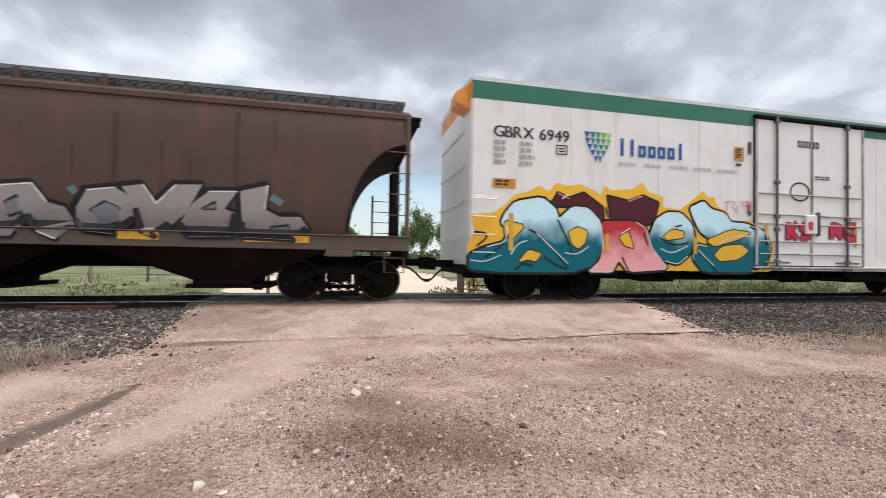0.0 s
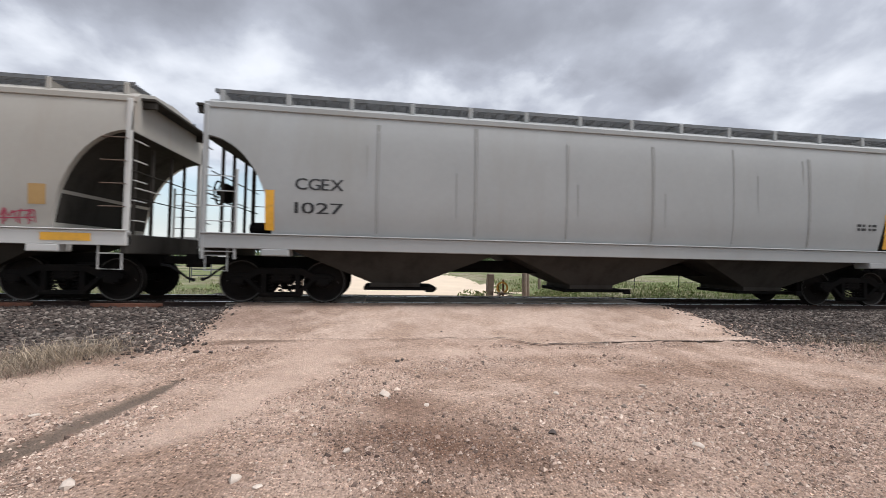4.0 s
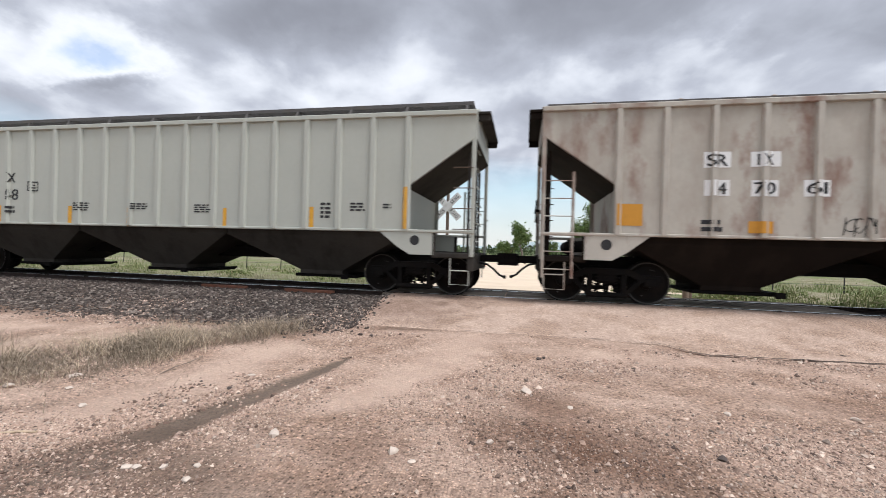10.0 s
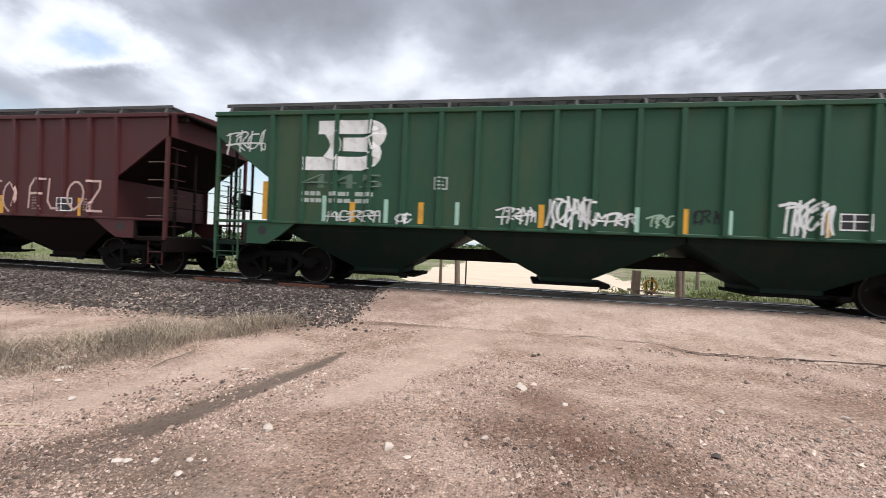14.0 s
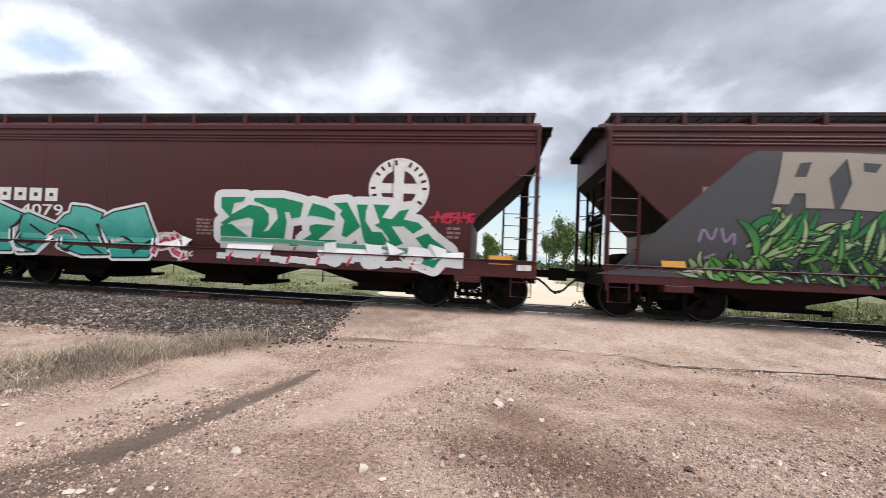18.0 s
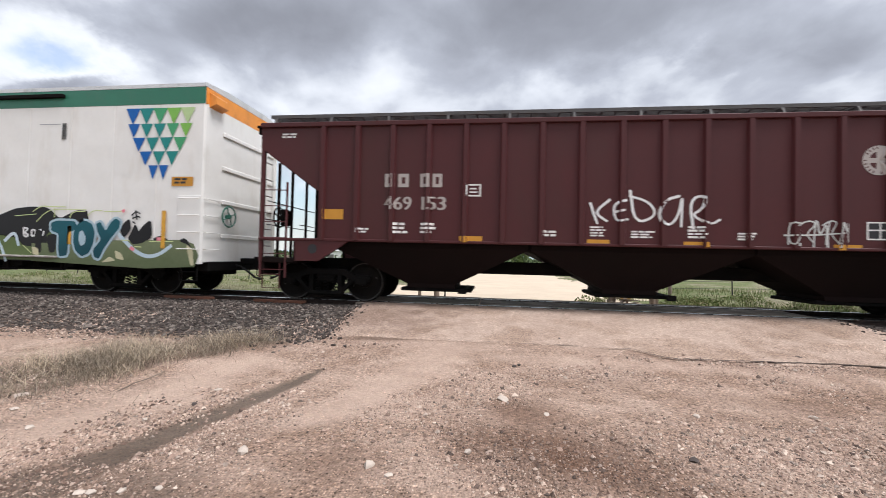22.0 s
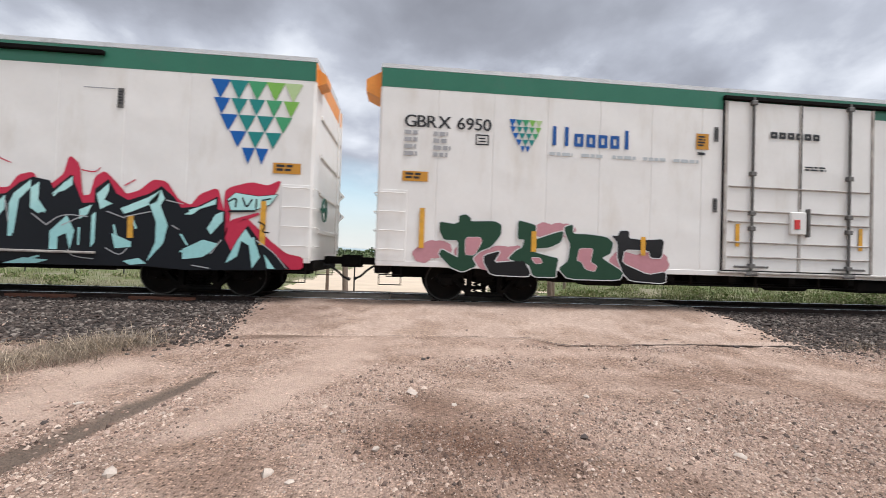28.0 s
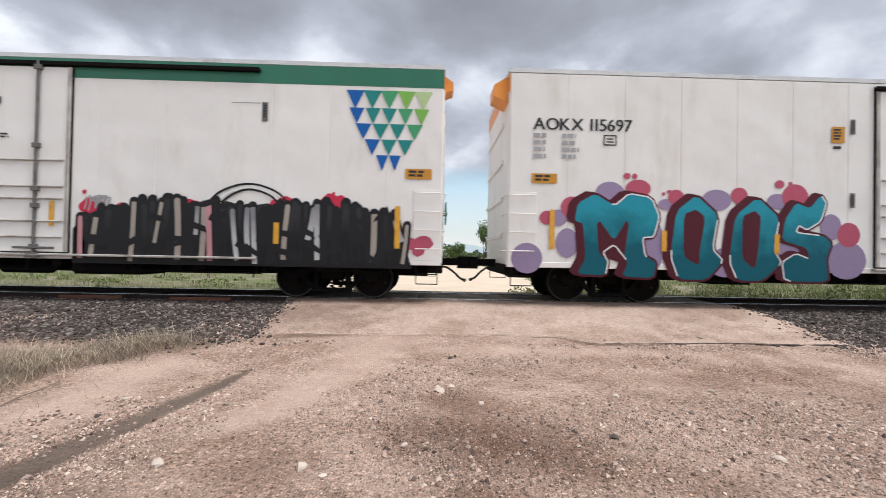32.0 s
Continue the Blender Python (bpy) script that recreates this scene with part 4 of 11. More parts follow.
def round_hopper(xl, xr, paint, sill_paint, dark, zt, zs, sill, bays, kind, label, grooves=False, cut=(3.45, 1.35, 1.9), lines=None, walk_mat=None):
    L, w = xr - xl, 1.6
    car = body_of("covered_hopper_car", pose((xl + xr) / 2, TRACK_Y, RAIL_Z), label=label, category="train car", group="cars of the freight train")
    zb = zs
    g, yy, low = hopper_shell(L, w, zt, zb, cut[0], cut[1], kind, 0.07, 0.34, cut[2])
    shell = part("body", g, paint, car, smooth=35)
    part("roof_eave", Geo().box(-L / 2 - 0.02, L / 2 + 0.02, -w * 0.945 - 0.03, -w * 0.945 + 0.06, zt - 0.10, zt + 0.02, 0.012).box(-L / 2 - 0.02, L / 2 + 0.02, w * 0.945 - 0.06, w * 0.945 + 0.03, zt - 0.10, zt + 0.02, 0.012), lines or paint, car)
    if grooves:
        for k in range(3):
            z = zt - 0.22 - 0.075 * k
            part("stiffener", Geo().box(-L / 2 + 0.02, L / 2 - 0.02, -yy(z) - 0.022, -yy(z) + 0.02, z - 0.02, z + 0.02, 0.01), paint, car)
    for s in (-1, 1):
        a, b = sorted((s * (w + 0.012), s * (w - 0.14)))
        part("side_sill", Geo().box(-L / 2, L / 2, a, b, zs - sill, zs + 0.03, 0.012), sill_paint, car)
        part("sill_flange", Geo().box(-L / 2, L / 2, *sorted((s * (w + 0.05), s * (w - 0.05))), zs + 0.03, zs + 0.055, 0.008), sill_paint, car)
    n = 7
    for k in range(1, n):
        x = -L / 2 + cut[1] + (L - 2 * cut[1]) * k / n
        for s in (-1, 1):
            part("weld_seam", Geo().loft([[(x - 0.02, s * yy(z) * 1.0, z), (x, s * (yy(z) + 0.009), z), (x + 0.02, s * yy(z), z)] for z in [zb + 0.06 + (zt - zb - 0.45) * q / 8 for q in range(9)]], caps=True), paint, car)
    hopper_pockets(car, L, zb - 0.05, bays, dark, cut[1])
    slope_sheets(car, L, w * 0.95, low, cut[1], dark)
    roof_fittings(car, L, w, zt, 0.34, 1.05, walk_mat or grating, lines or paint)
    hopper_ends(car, L, w, zt, zs, sill_paint, dark)
    for s in (-1, 1):
        truck(car, s * (L / 2 - 1.45))
        # jacking pad over the truck
        for t in (-1, 1):
            part("bolster_end", Geo().box(s * (L / 2 - 1.45) - 0.28, s * (L / 2 - 1.45) + 0.28, *sorted((t * (w + 0.02), t * (w - 0.35))), zs - sill - 0.14, zs - sill + 0.01, 0.02), sill_paint, car)
    CARS.append((car, (xl + xr) / 2, L, lambda x, z: -yy(min(zt, max(zb, z))) if z > zs + 0.03 else -w - 0.014))
    return car


def rib_hopper(xl, xr, paint, dark, zt, zb, ribs, label, cut=(3.55, 1.55, 2.45), walk_mat=None, walk=0.22, bays=3):
    L, w = xr - xl, 1.54
    car = body_of("covered_hopper_car", pose((xl + xr) / 2, TRACK_Y, RAIL_Z), label=label, category="train car", group="cars of the freight train")
    g, yy, low = hopper_shell(L, w, zt, zb, cut[0], cut[1], "diag", 0.0, 0.30, cut[2])
    part("body", g, paint, car, smooth=35)
    zs = 1.02
    rx = []
    for k in range(ribs):
        x = -L / 2 + cut[1] - 0.02 + (L - 2 * cut[1] + 0.04) * k / (ribs - 1)
        rx.append(x)
        for s in (-1, 1):
            part("rib", lambda: Geo().prism([(-0.075, 0.0), (-0.05, -0.065), (0.05, -0.065), (0.075, 0.0)], zb - 0.03, zt - 0.08, "z"), paint, car, m=pose(x, s * w, 0, 0, 0, 0 if s < 0 else 180), key=f"rib{zb:.2f}{zt:.2f}{paint.name}")
    for s in (-1, 1):
        a, b = sorted((s * (w + 0.07), s * (w - 0.1)))
        part("top_chord", Geo().box(-L / 2, L / 2, a, b, zt - 0.09, zt + 0.015, 0.012), paint, car)
        part("bottom_chord", Geo().box(-L / 2 + 0.05, L / 2 - 0.05, *sorted((s * (w + 0.03), s * (w - 0.1))), zb - 0.06, zb, 0.012), paint, car)
        for e in (-1, 1):
            x0 = e * (L / 2 - 1.45)
            q = [(-0.72, zb - 0.05), (0.55, zb - 0.05), (0.55, zs - 0.08), (0.0, zs - 0.08), (-0.3, zs + 0.1)]
            g = Geo().prism([(x0 + e * u, v) for u, v in q], s * (w - 0.05), s * (w + 0.01))
            # the hole's dark inside is painted as a flat black disc
            g.lathe([(0.0001, s * (w + 0.012)), (0.11, s * (w + 0.012)), (0.11, s * (w + 0.014)), (0.0001, s * (w + 0.014))], 16, "y", (x0 + e * 0.12, 0, zb - 0.24), m=1)
            part("bolster_plate", g, [paint, black_ink], car, "painted bolster plate, its round hole a flat black disc")
            # rail that carries on from the sill to the corner post
            part("end_rail", Geo().box(*sorted((e * (L / 2 - 1.0), e * L / 2)), *sorted((s * (w + 0.02), s * (w - 0.06))), zb - 0.07, zb + 0.0, 0.01), paint, car)
            part("end_strut", Geo().box(e * (L / 2 - 0.9) - 0.04, e * (L / 2 - 0.9) + 0.04, *sorted((s * (w + 0.01), s * (w - 0.07))), zs - 0.1, zb - 0.05, 0.01), dark, car)
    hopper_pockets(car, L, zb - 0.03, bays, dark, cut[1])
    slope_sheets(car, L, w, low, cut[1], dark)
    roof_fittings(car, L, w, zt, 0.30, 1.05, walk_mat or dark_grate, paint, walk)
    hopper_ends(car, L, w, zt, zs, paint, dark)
    for s in (-1, 1):
        truck(car, s * (L / 2 - 1.45))

    def surf(x, z):
        near = min(abs(x - q) for q in rx)
        return -w - (0.065 if near < 0.05 else 0.065 * (0.075 - near) / 0.025 if near < 0.075 else 0.0)
    CARS.append((car, (xl + xr) / 2, L, surf))
    return car


# ---- tank car ----


def tank_car(xl, xr, paint, label):
    L = xr - xl
    car = body_of("tank_car", pose((xl + xr) / 2, TRACK_Y, RAIL_Z), label=label, category="train car", group="cars of the freight train")
    r, zc = 1.59, 2.57
    half = L / 2 + 0.15
    prof = [(0.0001, -half), (0.55, -half + 0.03), (1.0, -half + 0.11), (1.32, -half + 0.25), (1.5, -half + 0.43), (r, -half + 0.68)]
    prof += [(r, -half + 0.9 + (2 * half - 1.8) * k / 6) for k in range(1, 6)]
    prof += [(q, -t) for q, t in reversed(prof[:6])]
    sag = lambda x: 0.0
    part("tank", Geo().lathe(prof, 56, "x", (0, 0, zc)), paint, car, smooth=40)
    for k in range(5):
        x = -half + 2.2 + (2 * half - 4.4) * k / 4
        part("weld_band", Geo().lathe([(r, x - 0.03), (r + 0.007, x - 0.015), (r + 0.007, x + 0.015), (r, x + 0.03)], 56, "x", (0, 0, zc)), paint, car, smooth=40)
    for s in (-1, 1):
        x = s * (L / 2 - 1.55)
        g = Geo()
        a = [(-r * 0.92 * math.cos(q * math.pi / 10), zc - r * 1.01 * math.sin(q * math.pi / 10)) for q in range(1, 10)]
        g.prism(a + [(0.6, 0.9), (-0.6, 0.9)], x - 0.45, x + 0.45, "x")
        part("saddle", g, paint, car, "black tank saddle above the truck")
        part("stub_sill", Geo().box(*sorted((s * (L / 2 - 3.1), s * (L / 2 + 0.02))), -0.28, 0.28, 0.72, 1.12, 0.02), paint, car)
        part("end_platform", Geo().box(*sorted((s * (L / 2 - 0.5), s * L / 2)), -1.45, 1.45, 0.98, 1.05, 0.01), paint, car)
        # black block for both the end gear and the shade below the tank
        part("underframe", Geo().box(*sorted((s * (L / 2 - 2.9), s * (L / 2 - 0.1))), -1.15, 1.15, 0.78, 1.0, 0.03), paint, car)
        part("end_railing", Geo().tube([(s * (L / 2 - 0.05), -1.4, 1.05), (s * (L / 2 - 0.05), -1.4, 2.0), (s * (L / 2 - 0.05), 1.4, 2.0), (s * (L / 2 - 0.05), 1.4, 1.05)], 0.018, 6), paint, car)
        for t in (-1, 1):
            ladder(car, ((s * (L / 2 - 0.45), t * 1.45, 0.45), (s * (L / 2 - 0.45), t * 1.45, 1.05)), ((s * (L / 2 - 0.02), t * 1.45, 0.45), (s * (L / 2 - 0.02), t * 1.45, 1.05)), 2, paint, "stirrup_step", rail=0.016)
        coupler(car, s * (L / 2 - 0.05), s, 0.88, 0.74)
        truck(car, s * (L / 2 - 1.55))
        part("side_walk_rail", Geo().tube([(-L / 2 + 0.5, s * 1.42, 1.10), (L / 2 - 0.5, s * 1.42, 1.10)], 0.022, 6), steel_dark, car, "long handrail below the tank")
        part("lower_pipe", Geo().tube([(-L / 2 + 2.6, s * 0.9, 0.86), (L / 2 - 2.6, s * 0.9, 0.82)], 0.03, 6), steel_dark, car)
        for k in range(10):
            x = -L / 2 + 2.4 + (L - 4.8) * k / 9
            part("hanger", Geo().box(x - 0.03, x + 0.03, *sorted((s * 0.88, s * 1.44)), 0.84, 1.14, 0.01), steel_dark, car)
    # manway platform on top
    x = -0.6
    pl = part("manway_platform", Geo().box(x - 1.0, x + 1.0, -0.6, 0.6, zc + r + 0.0, zc + r + 0.045, 0.01), paint, car, "black top platform with railings")
    part("manway_dome", Geo().lathe([(0.24, 0), (0.24, 0.42), (0.27, 0.42), (0.27, 0.5), (0.0001, 0.52)], 20, "z", (x + 0.45, -0.2, zc + r + 0.05)), paint, pl, smooth=40)
    top = zc + r
    for e in (-1, 1):
        for t in (-0.55, 0.55):
            part("railing", Geo().tube([(x + e * 0.5, t, top + 0.09), (x + e * 0.52, t, top + 0.62), (x + e * 0.62, t, top + 0.74), (x + e * 0.95, t, top + 0.74), (x + e * 1.08, t, top + 0.6), (x + e * 0.98, t, top + 0.3)], 0.018, 6), paint, pl)
    for s in (-1, 1):
        arc = lambda off: [(x + off, s * (r + 0.07) * math.cos(a), zc + (r + 0.07) * math.sin(a)) for a in [(-0.75 + 0.235 * k) for k in range(10)]]
        lad = part("ladder", Geo().tube(arc(-0.55), 0.025, 4).tube(arc(-0.1), 0.025, 4), paint, car, "curved black ladder to the manway")
        for k in range(10):
            p, q = arc(-0.55)[k], arc(-0.1)[k]
            part("rung", Geo().tube([p, q], 0.013, 6), paint, lad)
        part("ladder_foot", Geo().tube([arc(-0.55)[0], (x - 0.55, s * 1.45, 0.55), (x - 0.1, s * 1.45, 0.55), arc(-0.1)[0]], 0.02, 6), paint, car)
    part("bottom_outlet", Geo().lathe([(0.2, 0.62), (0.2, 0.8), (0.3, 0.85), (0.3, 1.2)], 14, "z"), steel_dark, car, m=pose(0.2, 0, 0))

    def surf(xx, z):
        q = (z - zc) / r
        return -r * math.sqrt(max(0.02, 1 - q * q))
    CARS.append((car, (xl + xr) / 2, L, surf))
    return car


# ---- refrigerated boxcars ----
reefer_white = mat("white painted steel", (0.735, 0.715, 0.69), 0.38, 0, 0.04, 1.2, ((0.58, 0.53, 0.47), 0.30, 1.6), 0.8, 0.04, 20, rnd=0.012, wave=0.035)
reefer_grey = mat("grey galvanised roof edge", (0.58, 0.58, 0.58), 0.45, 0.3, 0.1, 3, (GRIME, 0.2, 2))
reefer_green = mat("green painted band", (0.03, 0.15, 0.095), 0.4, 0, 0.08, 2, ((0.06, 0.14, 0.10), 0.3, 2))
reefer_orange = mat("orange painted end band", (0.72, 0.27, 0.05), 0.45, 0, 0.12, 2, ((0.30, 0.13, 0.05), 0.4, 2))
rod_grey = mat("galvanised lock rod", (0.13, 0.125, 0.12), 0.6, 0.2, 0.3, 6, ((0.06, 0.04, 0.03), 0.45, 5))
rod_grime = mat("road grime on white paint", (0.42, 0.39, 0.36), 0.7, 0, 0.35, 5, ((0.13, 0.10, 0.085), 0.5, 3), 0.5)


DOOR = (-1.88, 1.86)


def reefer(xl, xr, band, label):
    L, w, zb, zt = xr - xl, 1.60, 0.80, 5.13
    car = body_of("refrigerated_boxcar", pose((xl + xr) / 2, TRACK_Y, RAIL_Z), label=label, category="train car", group="cars of the freight train")
    part("body", Geo().box(-L / 2, L / 2, -w, w, zb + 0.04, zt - 0.1, 0.03), reefer_white, car)
    part("roof", Geo().prism([(-w - 0.01, zt - 0.11), (w + 0.01, zt - 0.11), (w + 0.01, zt - 0.02), (w * 0.5, zt + 0.05), (-w * 0.5, zt + 0.05), (-w - 0.01, zt - 0.02)], -L / 2 - 0.01, L / 2 + 0.01, "x"), reefer_grey, car, "pale grey steel roof")
    n, gap = 16, 0.006
    dx0, dx1 = DOOR
    for s in (-1, 1):
        for k in range(n):
            a, b = -L / 2 + 0.02 + (L - 0.04) * k / n, -L / 2 + 0.02 + (L - 0.04) * (k + 1) / n
            part("side_panel", Geo().box(a + gap, b - gap, *sorted((s * (w - 0.01), s * (w + 0.008))), zb + 0.06, zt - 0.13, 0.006), reefer_white, car)
        part("side_sill", Geo().box(-L / 2, L / 2, *sorted((s * (w + 0.016), s * (w - 0.1))), zb, zb + 0.12, 0.01), reefer_white, car)
        if band:
            part("colour_band", Geo().box(-L / 2 + 0.004, L / 2 - 0.004, *sorted((s * (w + 0.005), s * (w + 0.012))), zt - 0.52, zt - 0.12, 0.002), reefer_green, car, "green band below the roof")
        # plug door with its rods
        y0 = s * (w + 0.012)
        o = lambda d0, d1: sorted((s * (w + d0), s * (w + d1)))
        door = part("plug_door", Geo().box(dx0, dx1, *o(0.0, 0.05), zb + 0.14, zt - 0.32, 0.012), reefer_white, car, "white sliding plug door")
        for x in (dx0 + 0.02, dx1 - 0.02, (dx0 + dx1) / 2):
            part("door_post", Geo().box(x - 0.035, x + 0.035, *o(0.04, 0.075), zb + 0.14, zt - 0.32, 0.01), rod_grime, door)
        for x in (dx0 + 0.66, dx1 - 0.64):
            part("lock_rod", Geo().tube([(x, s * (w + 0.09), zb + 0.1), (x, s * (w + 0.09), zt - 0.22)], 0.028, 8), rod_grey, door, "grey vertical lock rod")
            for z in (zb + 0.25, zb + 1.1, zb + 1.45, zb + 2.35, zt - 0.35):
                part("rod_bracket", lambda: Geo().box(-0.07, 0.07, -0.05, 0.05, -0.05, 0.05, 0.01), rod_grey, door, m=pose(x, s * (w + 0.08), z), key="rod_bracket")
        for z in (zb + 0.45, zb + 0.78, zb + 1.25, zb + 1.5, zb + 2.05):
            part("door_bar", Geo().tube([(dx0 + 0.1, s * (w + 0.07), z), (dx1 - 0.1, s * (w + 0.07), z)], 0.02, 6), rod_grime, door)
        for a, b, c, d in ((dx0 - 0.035, dx0, zb + 0.12, zt - 0.3), (dx1, dx1 + 0.035, zb + 0.12, zt - 0.3), (dx0, dx1, zb + 0.115, zb + 0.14), (-0.012, 0.012, zb + 1.6, zt - 0.34)):
            part("door_gasket", Geo().box(a, b, *o(0.0, 0.03 if a < -0.1 or a > 0 else 0.078), c, d), black_rubber, door, "dark door gasket")
        for x in (dx0 + 0.66, dx1 - 0.64):
            part("lift_arm", Geo().box(x - 0.42, x + 0.42, *o(0.075, 0.11), zb + 0.2, zb + 0.25, 0.01), rod_grey, door)
            part("lift_arm", Geo().box(x - 0.16, x + 0.16, *o(0.075, 0.12), zb + 0.02, zb + 0.12, 0.015), rod_grey, door)
        part("latch_lever", Geo().box(0.14, 0.2, *o(0.05, 0.14), zb + 0.95, zb + 1.6, 0.012), rod_grey, door)
        part("latch_box", Geo().box(-0.28, 0.12, *o(0.05, 0.12), zb + 1.0, zb + 1.52, 0.02), reefer_white, door, "white latch box")
        part("latch_handle", Geo().box(-0.2, -0.06, *o(0.12, 0.14), zb + 1.12, zb + 1.34, 0.01), mat("red tag", (0.55, 0.04, 0.04), 0.5), door, "red latch tag")
        part("door_track", Geo().box(dx0 - 0.05, dx1 + 3.9, *o(0.01, 0.10), zt - 0.30, zt - 0.21, 0.012), steel_dark, car, "dark upper door track")
        part("lower_door_track", Geo().box(dx0 - 0.1, dx1 + 3.9, *o(0.02, 0.12), zb + 0.06, zb + 0.11, 0.012), rod_grime, car)
        # pipes and brake gear that hang below the sill
        part("train_line", Geo().tube([(-L / 2 + 3.9, s * 1.36, 0.56), (L / 2 - 3.9, s * 1.36, 0.56)], 0.022, 6), steel_dark, car, "long pipe below the sill")
        for k in range(8):
            x = -L / 2 + 4.0 + (L - 8.0) * k / 7
            part("hanger", lambda: Geo().box(-0.03, 0.03, -0.03, 0.03, 0.0, 0.28, 0.006), steel_dark, car, m=pose(x, s * 1.36, 0.54), key="sill_hanger")
        # corner ladders of grab irons on smooth corner panels
        for e in (-1, 1):
            pan = part("corner_panel", Geo().box(*sorted((e * (L / 2 - 0.01), e * (L / 2 - 0.62))), *o(0.008, 0.02), zb + 0.1, zb + 1.62, 0.008), reefer_white, car)
            for k in range(4):
                z = zb + 0.35 + k * 0.4
                part("grab_iron", Geo().tube([(e * (L / 2 - 0.06), s * (w + 0.01), z), (e * (L / 2 - 0.06), s * (w + 0.07), z), (e * (L / 2 - 0.56), s * (w + 0.07), z), (e * (L / 2 - 0.56), s * (w + 0.01), z)], 0.012, 6), reefer_white, pan)
                part("end_grab_iron", Geo().tube([(e * (L / 2 + 0.0), s * (w - 0.06), z), (e * (L / 2 + 0.07), s * (w - 0.06), z), (e * (L / 2 + 0.07), s * (w - 0.55), z), (e * (L / 2), s * (w - 0.55), z)], 0.012, 6), reefer_white, pan)
            step_stirrup(car, e * (L / 2 - 0.31), s * (w - 0.02), zb + 0.02, 0.46, steel_dark, 0.42)
    for e in (-1, 1):
        part("end_sheet", Geo().box(*sorted((e * (L / 2 - 0.005), e * (L / 2 + 0.012))), -w + 0.03, w - 0.03, zb + 0.05, zt - 0.46, 0.004), reefer_white, car)
        part("end_band", Geo().box(*sorted((e * (L / 2 - 0.005), e * (L / 2 + 0.014))), -w + 0.003, w - 0.003, zt - 0.52, zt - 0.12, 0.004), reefer_orange, car, "orange band on the end wall")
        for k in range(4):
            z = zb + 0.7 + k * 0.85
            part("end_rib", Geo().box(*sorted((e * (L / 2), e * (L / 2 + 0.05))), -w + 0.62, w - 0.1, z - 0.06, z + 0.06, 0.03), reefer_white, car)
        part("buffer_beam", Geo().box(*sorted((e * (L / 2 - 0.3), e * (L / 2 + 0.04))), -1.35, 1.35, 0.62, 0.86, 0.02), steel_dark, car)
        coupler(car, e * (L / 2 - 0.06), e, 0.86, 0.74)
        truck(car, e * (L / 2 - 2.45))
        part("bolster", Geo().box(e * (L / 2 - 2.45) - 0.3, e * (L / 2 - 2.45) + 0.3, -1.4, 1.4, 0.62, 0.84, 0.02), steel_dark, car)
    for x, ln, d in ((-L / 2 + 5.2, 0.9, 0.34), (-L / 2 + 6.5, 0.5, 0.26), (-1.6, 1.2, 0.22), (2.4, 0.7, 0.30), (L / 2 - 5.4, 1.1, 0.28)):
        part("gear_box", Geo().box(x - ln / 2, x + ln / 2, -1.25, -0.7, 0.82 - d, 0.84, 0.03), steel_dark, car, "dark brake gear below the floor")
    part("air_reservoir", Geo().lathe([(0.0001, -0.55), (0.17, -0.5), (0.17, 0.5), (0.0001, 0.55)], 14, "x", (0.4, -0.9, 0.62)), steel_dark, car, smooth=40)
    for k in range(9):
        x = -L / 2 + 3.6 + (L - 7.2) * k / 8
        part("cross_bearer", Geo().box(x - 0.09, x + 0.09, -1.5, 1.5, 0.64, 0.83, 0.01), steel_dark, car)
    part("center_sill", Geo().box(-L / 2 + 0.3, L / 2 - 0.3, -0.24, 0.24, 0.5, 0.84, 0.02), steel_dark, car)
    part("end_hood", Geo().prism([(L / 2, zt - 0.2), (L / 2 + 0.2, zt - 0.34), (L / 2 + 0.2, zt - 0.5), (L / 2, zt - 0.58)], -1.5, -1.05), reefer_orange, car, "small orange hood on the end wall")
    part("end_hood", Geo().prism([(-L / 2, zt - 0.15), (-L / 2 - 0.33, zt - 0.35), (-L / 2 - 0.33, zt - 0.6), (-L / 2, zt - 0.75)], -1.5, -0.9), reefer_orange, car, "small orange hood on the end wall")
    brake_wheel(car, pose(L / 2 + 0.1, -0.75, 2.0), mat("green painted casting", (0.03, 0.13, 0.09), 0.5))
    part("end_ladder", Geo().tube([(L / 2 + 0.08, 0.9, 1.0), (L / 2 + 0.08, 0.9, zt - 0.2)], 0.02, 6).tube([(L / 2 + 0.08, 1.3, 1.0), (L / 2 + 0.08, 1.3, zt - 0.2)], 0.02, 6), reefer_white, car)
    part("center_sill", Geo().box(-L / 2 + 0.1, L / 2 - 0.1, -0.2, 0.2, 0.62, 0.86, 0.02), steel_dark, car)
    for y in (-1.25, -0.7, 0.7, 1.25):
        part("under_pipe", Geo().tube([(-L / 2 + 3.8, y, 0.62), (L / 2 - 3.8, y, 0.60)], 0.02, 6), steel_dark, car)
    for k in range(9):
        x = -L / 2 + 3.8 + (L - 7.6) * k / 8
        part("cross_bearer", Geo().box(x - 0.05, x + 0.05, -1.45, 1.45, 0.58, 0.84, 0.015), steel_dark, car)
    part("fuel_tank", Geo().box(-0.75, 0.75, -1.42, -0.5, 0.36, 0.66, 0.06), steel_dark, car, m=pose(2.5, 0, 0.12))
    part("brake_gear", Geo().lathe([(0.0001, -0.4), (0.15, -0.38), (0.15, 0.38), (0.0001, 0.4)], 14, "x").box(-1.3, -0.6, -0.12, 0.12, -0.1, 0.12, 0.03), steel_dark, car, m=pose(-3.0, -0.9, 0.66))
    CARS.append((car, (xl + xr) / 2, L, lambda x, z: -w - 0.018 if not (dx0 < x < dx1) else -w - 0.052))
    return car

